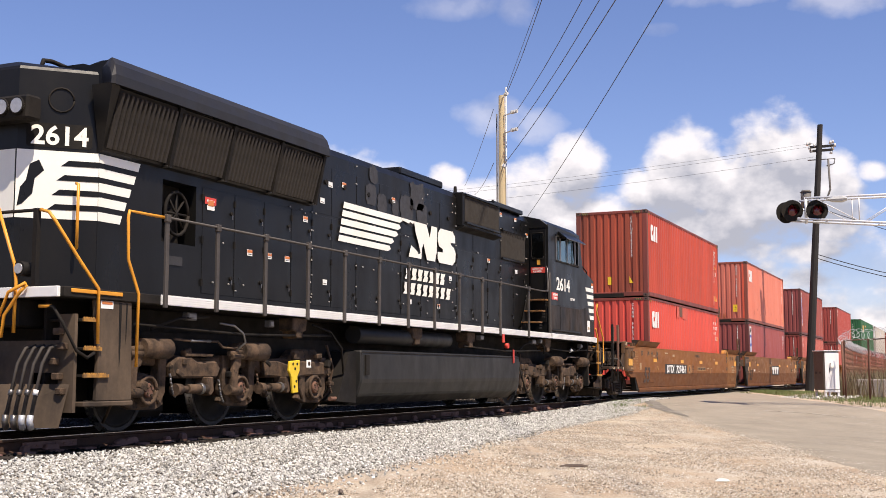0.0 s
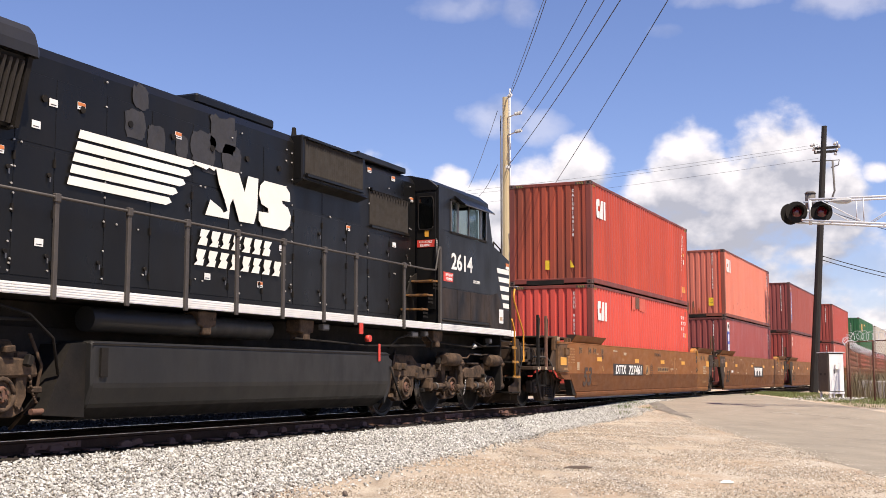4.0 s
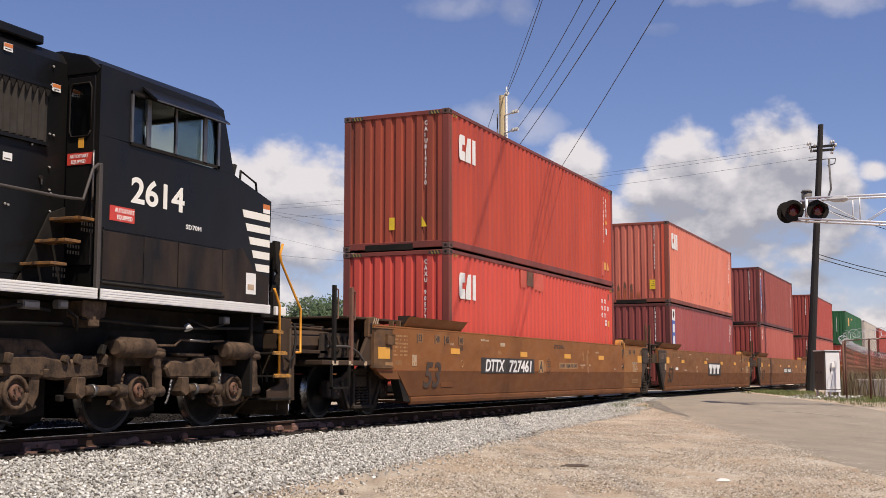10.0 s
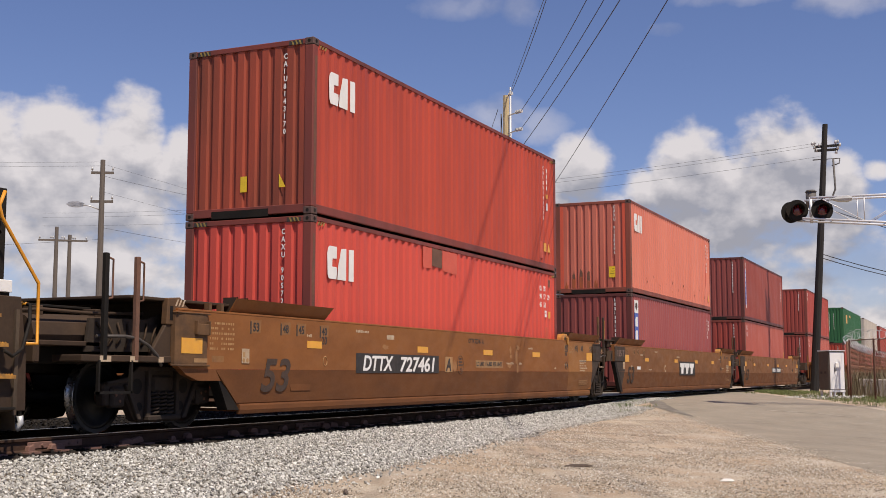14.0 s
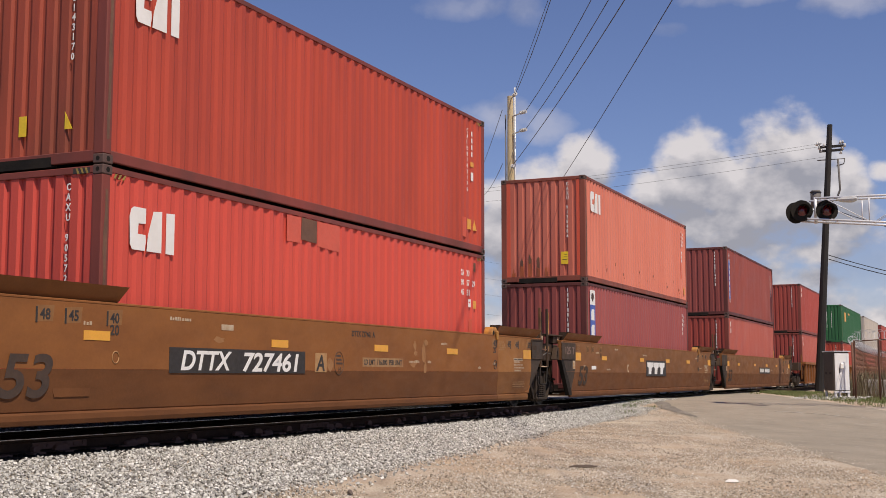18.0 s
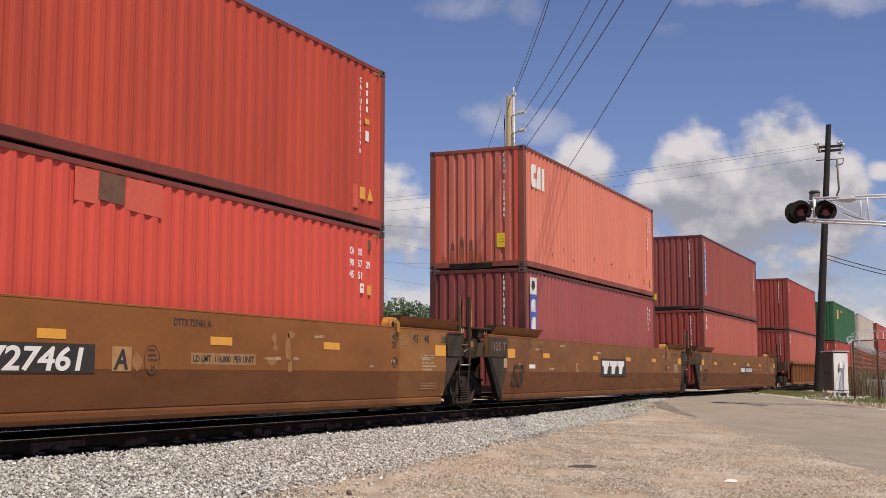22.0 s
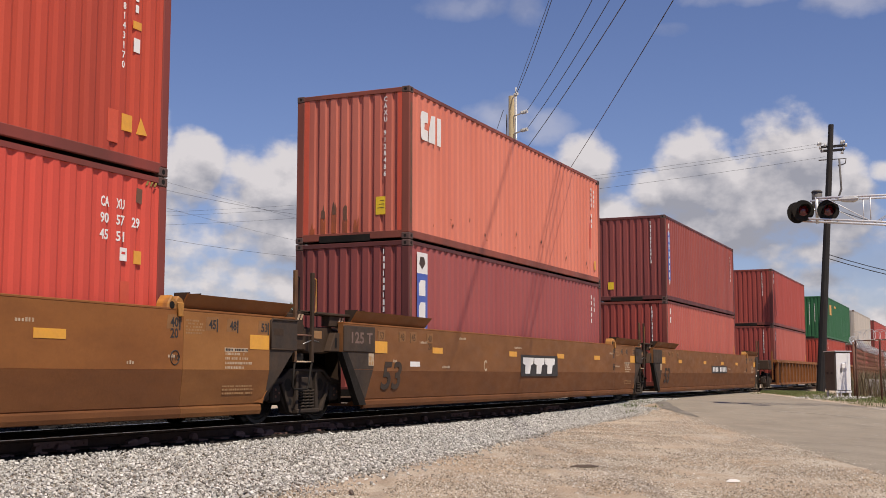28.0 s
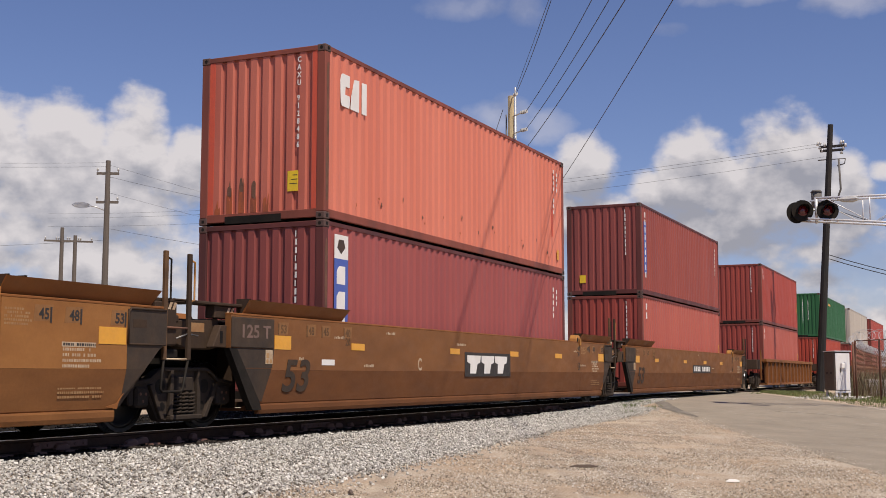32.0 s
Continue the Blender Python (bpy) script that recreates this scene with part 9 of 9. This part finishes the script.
        part("box_lid", box(bm_new(), x + 0.02, x + w - 0.02, -1.468, -1.46, z + 0.02, z + 0.08, 0.003), "steel", jb)
    for pts in ([(4.7, -1.4, 1.22), (5.0, -1.44, 1.4), (5.5, -1.44, 1.48), (6.0, -1.42, 1.44)], [(6.2, -1.42, 1.5), (6.4, -1.46, 1.38), (6.42, -1.44, 1.22)], [(8.6, -1.4, 1.45), (9.0, -1.46, 1.34), (9.5, -1.42, 1.44)],
                [(-8.6, -1.4, 1.3), (-8.1, -1.46, 1.45), (-7.4, -1.44, 1.5)], [(-4.6, -1.42, 1.5), (-4.1, -1.47, 1.4), (-3.7, -1.45, 1.15), (-3.55, -1.4, 0.75)], [(4.75, -1.42, 0.9), (4.95, -1.46, 0.5), (5.2, -1.44, 0.26), (5.6, -1.3, 0.2)]):
        part("cable", tube(bm_new(), pts, 0.018, 6), "frame_black", lo)
    part("yellow_bracket", prism(bm_new(), [(-5.26, 0.93), (-4.97, 0.95), (-4.97, 0.78), (-5.03, 0.7), (-5.0, 0.46), (-5.16, 0.45), (-5.2, 0.68), (-5.28, 0.78)], "y", -1.42, -1.38, 0.008), "yellow", lo, "bright yellow bracket on the bogie")
    # Black discs give the bracket's holes their shade.
    bm = bm_new()
    for x, z in ((-5.17, 0.89), (-5.05, 0.89), (-5.11, 0.82), (-5.12, 0.55), (-5.07, 0.63)):
        cyl(bm, (x, -1.42, z), (x, -1.425, z), 0.022, n=8)
    part("bracket_hole_shade", bm, "frame_black", lo)
    part("tag", rect(bm_new(), -4.52, -4.38, 0.84, 0.96, -1.27, 0.004), "white", lo, "white tag plate")
    part("fuel_cap", cyl(bm_new(), (3.75, -1.46, 1.36), (3.75, -1.54, 1.36), 0.06, n=12), "red", lo, "red fuel filler cap")
    part("red_tag", box(bm_new(), 4.1, 4.16, -1.53, -1.5, 0.98, 1.28, 0.01), "red", lo)
    part("red_tag", box(bm_new(), 3.3, 3.42, -1.58, -1.56, 1.42, 1.6), "red", lo)
    part("work_lamp", cyl(bm_new(), (8.55, -1.42, 1.38), (8.55, -1.45, 1.31), 0.035, 0.065, n=10), "insulator", lo, "white step lamp")
    part("drain_pipe", cyl(bm_new(), (-3.9, -1.35, 0.34), (-3.55, -1.35, 0.34), 0.035, n=8), "rust", lo)
    # ends: step wells, hand rails, pilots, couplers
    for x, sg in ((-10.05, -1), (11.0, 1)):
        inner = -9.3 if sg < 0 else 10.1
        a, b = min(x, inner), max(x, inner)
        part("step_well", box(bm_new(), inner - 0.02, inner + 0.04, -1.42, -1.0, 0.42, 1.6, 0.01), "frame_black", lo)
        part("step_side", box(bm_new(), a, b, -1.04, -1.0, 0.42, 1.6), "frame_black", lo)
        if sg < 0:
            part("step_panel", prism(bm_new(), [(-9.8, 1.6), (-9.14, 1.6), (-9.1, 0.42), (-9.74, 0.42), (-9.72, 0.9)], "y", -1.535, -1.47, 0.012), "skirt", lo, "grimy side skirt with dark runs")
            part("skirt_flange", box(bm_new(), -9.97, -9.09, -1.55, -1.3, 0.36, 0.42, 0.012), "skirt", lo)
            part("skirt_run", plate(bm_new(), [(-9.38, 1.58), (-9.33, 1.58), (-9.34, 0.95), (-9.355, 0.82), (-9.37, 1.0)], -1.535, 0.002), "frame_black", lo, "dark grease run")
            part("skirt_run", plate(bm_new(), [(-9.25, 1.58), (-9.22, 1.58), (-9.24, 1.1), (-9.25, 1.15)], -1.535, 0.002), "frame_black", lo)
            part("top_tread", box(bm_new(), -10.25, -9.36, -1.575, -1.5, 1.655, 1.7, 0.006), "orange", lo, "orange step edge")
            lab = part("label", rect(bm_new(), -9.71, -9.49, 1.5, 1.59, -1.535, 0.004), "white", lo)
            part("label_band", rect(bm_new(), -9.69, -9.51, 1.55, 1.585, -1.539, 0.003), "label_orange", lab)
        steps = ((-10.02, -9.8, 1.34), (-9.99, -9.7, 1.01), (-9.99, -9.56, 0.7)) if sg < 0 else ((10.47, 10.72, 1.33), (10.47, 10.84, 1.02), (10.5, 10.96, 0.69), (10.45, 11.0, 0.36))
        for a, b, z in steps:
            tr = part("step_tread", box(bm_new(), a, b, -1.54, -1.05, z, z + 0.03, 0.004), "frame_black", lo, "grated step with an orange edge")
            if z > 0.4:
                part("tread_edge", box(bm_new(), a, b, -1.565, -1.538, z - 0.004, z + 0.034), "step_orange", tr)
                bm = bm_new()
                n = int((b - a) / 0.04)
                for k in range(n):
                    prism(bm, [(a + 0.04 * k, z + 0.034), (a + 0.04 * k + 0.03, z + 0.034), (a + 0.04 * k + 0.015, z + 0.05)], "y", -1.56, -1.545)
                part("tread_teeth", bm, "step_orange", tr, kind="stuff")
        if sg > 0:
            part("step_panel", prism(bm_new(), [(10.76, 1.56), (11.1, 1.56), (11.2, 0.95), (11.22, 0.34), (10.47, 0.34), (10.47, 0.5), (10.8, 0.6)], "y", -1.47, -1.43, 0.01), "brown_end", lo, "grimy side sheet of the pilot")
        p0, p1 = (x - 0.05, x) if sg < 0 else (x, x + 0.05)
        for y0, y1, z0, z1 in ((-1.5, -1.28, 0.3, 1.42), (-1.28, -0.88, 0.75, 1.12), (-1.28, -0.88, 0.2, 0.38), (-0.88, 0.88, 0.2, 1.12), (0.88, 1.5, 0.3, 1.42)):
            part("pilot_sheet", box(bm_new(), p0, p1, y0, y1, z0, z1), "skirt", lo, "dusty brown pilot sheet")
        bm = bm_new()
        px = x + sg * 0.05
        loft(bm, [[(px, -1.45, 0.62), (px + sg * 0.25, -0.3, 0.62), (px + sg * 0.25, 0.3, 0.62), (px, 1.45, 0.62)], [(px + sg * 0.1, -1.4, 0.13), (px + sg * 0.4, -0.3, 0.13), (px + sg * 0.4, 0.3, 0.13), (px + sg * 0.1, 1.4, 0.13)],
                  [(px, -1.35, 0.13), (px + sg * 0.1, -0.3, 0.13), (px + sg * 0.1, 0.3, 0.13), (px, 1.35, 0.13)]])
        part("plough", bm, "skirt", lo, "dusty snow plough")
        part("coupler", box(bm_new(), min(x, x + sg * 0.75), max(x, x + sg * 0.75), -0.13, 0.13, 0.72, 1.02, 0.04), "truck", lo, "grimy coupler")
        for k in range(4):
            y = -1.3 + k * 0.12
            part("air_hose", tube(bm_new(), [(x + sg * 0.05, y, 1.06), (x + sg * 0.2, y + 0.01, 1.03), (x + sg * 0.3, y + 0.03, 0.85), (x + sg * 0.4, y + 0.08, 0.25)], 0.02, 6), "hose", lo, "dusty black air hose")
            part("hose_end", tube(bm_new(), [(x + sg * 0.4, y + 0.08, 0.28), (x + sg * 0.41, y + 0.08, 0.2), (x + sg * 0.36, y + 0.1, 0.13)], 0.036, 8), "galv" if k < 2 else "steel", lo, "bright hose coupling")
            part("hose_band", cyl(bm_new(), (x + sg * 0.35, y + 0.055, 0.56), (x + sg * 0.362, y + 0.06, 0.5), 0.03, n=8), "white" if k == 0 else "steel", lo)
        part("cut_lever", tube(bm_new(), [(x + sg * 0.3, -1.28, 1.5), (x + sg * 0.3, -1.4, 1.49), (x + sg * 0.22, -1.48, 1.3), (x + sg * 0.06, -1.54, 1.0), (x - sg * 0.1, -1.56, 0.92), (x - sg * 0.22, -1.56, 0.98)], 0.02, 6), "frame_black", lo, "bent uncoupling lever")
        part("lever_grip", tube(bm_new(), [(x + sg * 0.3, -1.2, 1.5), (x + sg * 0.3, -1.36, 1.5)], 0.022, 6), "orange", lo)
        for k in range(5):
            y, z = -1.42 + 0.06 * (k % 3), 0.5 + 0.17 * k
            part("pilot_fitting", box(bm_new(), min(p0, p0 + sg * 0.1), max(p0, p0 + sg * 0.1), y, y + 0.1, z, z + 0.08, 0.012), "truck", lo)
    for pts in ([(-10.42, -0.55, 2.78), (-10.42, -0.88, 1.98), (-10.42, -0.91, 1.78), (-10.42, -0.9, 1.2)],
                [(-9.8, -1.58, 1.08), (-9.81, -1.58, 1.72), (-10.12, -1.54, 2.05), (-10.33, -1.38, 2.46), (-10.36, -1.3, 2.57), (-10.36, -1.18, 2.6)],
                [(-9.08, -1.57, 0.82), (-9.07, -1.57, 1.71), (-9.28, -1.57, 2.11), (-9.3, -1.57, 2.62), (-9.28, -1.57, 2.7), (-8.62, -1.58, 2.7)],
                [(-9.42, -0.86, 3.06), (-9.46, -0.93, 3.04), (-9.46, -0.93, 2.26), (-9.42, -0.86, 2.24)],
                [(10.52, -1.52, 1.98), (10.56, -1.52, 1.92), (10.66, -1.53, 1.74), (10.67, -1.53, 0.72)],
                [(11.14, -1.5, 1.06), (11.32, -1.5, 1.06), (11.31, -1.5, 1.72), (10.74, -1.5, 2.38), (10.7, -1.5, 2.5), (10.77, -1.5, 2.66)]):
        part("hand_rail", tube(bm_new(), pts, 0.02), "orange", lo, "orange hand rail")
    part("end_sill", box(bm_new(), -10.4, -10.35, -1.5, 1.5, 1.6, 1.72, 0.006), "white", lo, "white end sill stripe")
    part("end_sill", box(bm_new(), 10.72, 10.99, -1.44, -1.385, 1.6, 1.73, 0.006), "white", lo)
    for y in (-1.0, 0.9):
        part("end_post", box(bm_new(), -10.38, -10.32, y - 0.15, y - 0.09, 1.72, 2.62), "frame_black", lo)
        part("end_post", box(bm_new(), 10.98, 11.04, y - 0.2, y - 0.14, 1.7, 2.72), "frame_black", lo)
    part("end_rail", tube(bm_new(), [(-10.35, -1.2, 2.6), (-10.35, 1.0, 2.6)], 0.02), "frame_black", lo)
    part("ditch_light", cyl(bm_new(), (-10.43, -0.95, 1.93), (-10.25, -0.95, 1.93), 0.085, n=14), "frame_black", lo, "black-cased ditch light")
    part("ditch_lens", cyl(bm_new(), (-10.44, -0.95, 1.93), (-10.43, -0.95, 1.93), 0.06, n=14), "chrome", lo, "bright ditch light lens")
    part("socket_hose", tube(bm_new(), [(-10.45, -1.08, 1.76), (-10.47, -0.85, 1.66), (-10.47, -0.68, 1.3), (-10.45, -0.62, 1.15), (-10.45, -0.75, 1.16), (-10.45, -0.78, 1.4), (-10.45, -1.0, 1.66), (-10.43, -1.08, 1.74)], 0.02, 6), "orange", lo)
    bm = prism(bm_new(), [(10.78, 1.7), (10.95, 1.7), (10.95, 2.72), (10.8, 2.72), (10.84, 2.3), (10.9, 2.24), (10.84, 2.1), (10.76, 1.95)], "y", -1.35, -1.3)
    part("end_stanchion", bm, "frame_black", lo)
    for x, sg in ((-6.35, 1), (7.78, -1)):
        loco_truck(lo, x, sg)
    return rides(lo, 0.0)


M["hose"] = mat("dusty_hose", (0.045, 0.036, 0.028), 0.8, second=(0.02, 0.018, 0.016), scale=6)
M["step_dull"] = mat("worn_step_edge", (0.26, 0.115, 0.025), 0.75, second=(0.05, 0.035, 0.025), scale=8, amount=0.95, bump=0.2)
M["label_orange"] = mat("label_orange", (0.62, 0.19, 0.05), 0.5, bump=0.0)
M["black_cowl"] = mat("paler_black", (0.022, 0.0215, 0.023), 0.5, second=(0.012, 0.012, 0.013), scale=1.2, grain=0.2, bump=0.03, spec=0.3)
M["cab_dust"] = mat("dusty_cab_black", (0.0075, 0.0075, 0.008), 0.5, second=(0.05, 0.031, 0.018), scale=1.9, amount=0.9, grain=0.3, bump=0.03, streak=2.2, spec=0.2)
M["skirt"] = mat("dusty_skirt", (0.125, 0.088, 0.058), 0.8, spec=0.2, second=(0.03, 0.024, 0.019), scale=1.8, amount=0.9, streak=2, grain=0.25, bump=0.1)
M["step_orange"] = mat("worn_step_orange", (0.5, 0.23, 0.03), 0.7, second=(0.06, 0.045, 0.03), scale=9, amount=0.9, bump=0.2)
M["bright_bolt"] = mat("worn_bright_bolt", (0.45, 0.43, 0.4), 0.5, 0.3, second=(0.2, 0.17, 0.14), scale=9)
M["patch_grey"] = mat("touch_up_grey", (0.036, 0.034, 0.034), 0.6, second=(0.02, 0.019, 0.019), scale=4, amount=0.8)
locomotive()

build_stones()
build_grass()
motions()
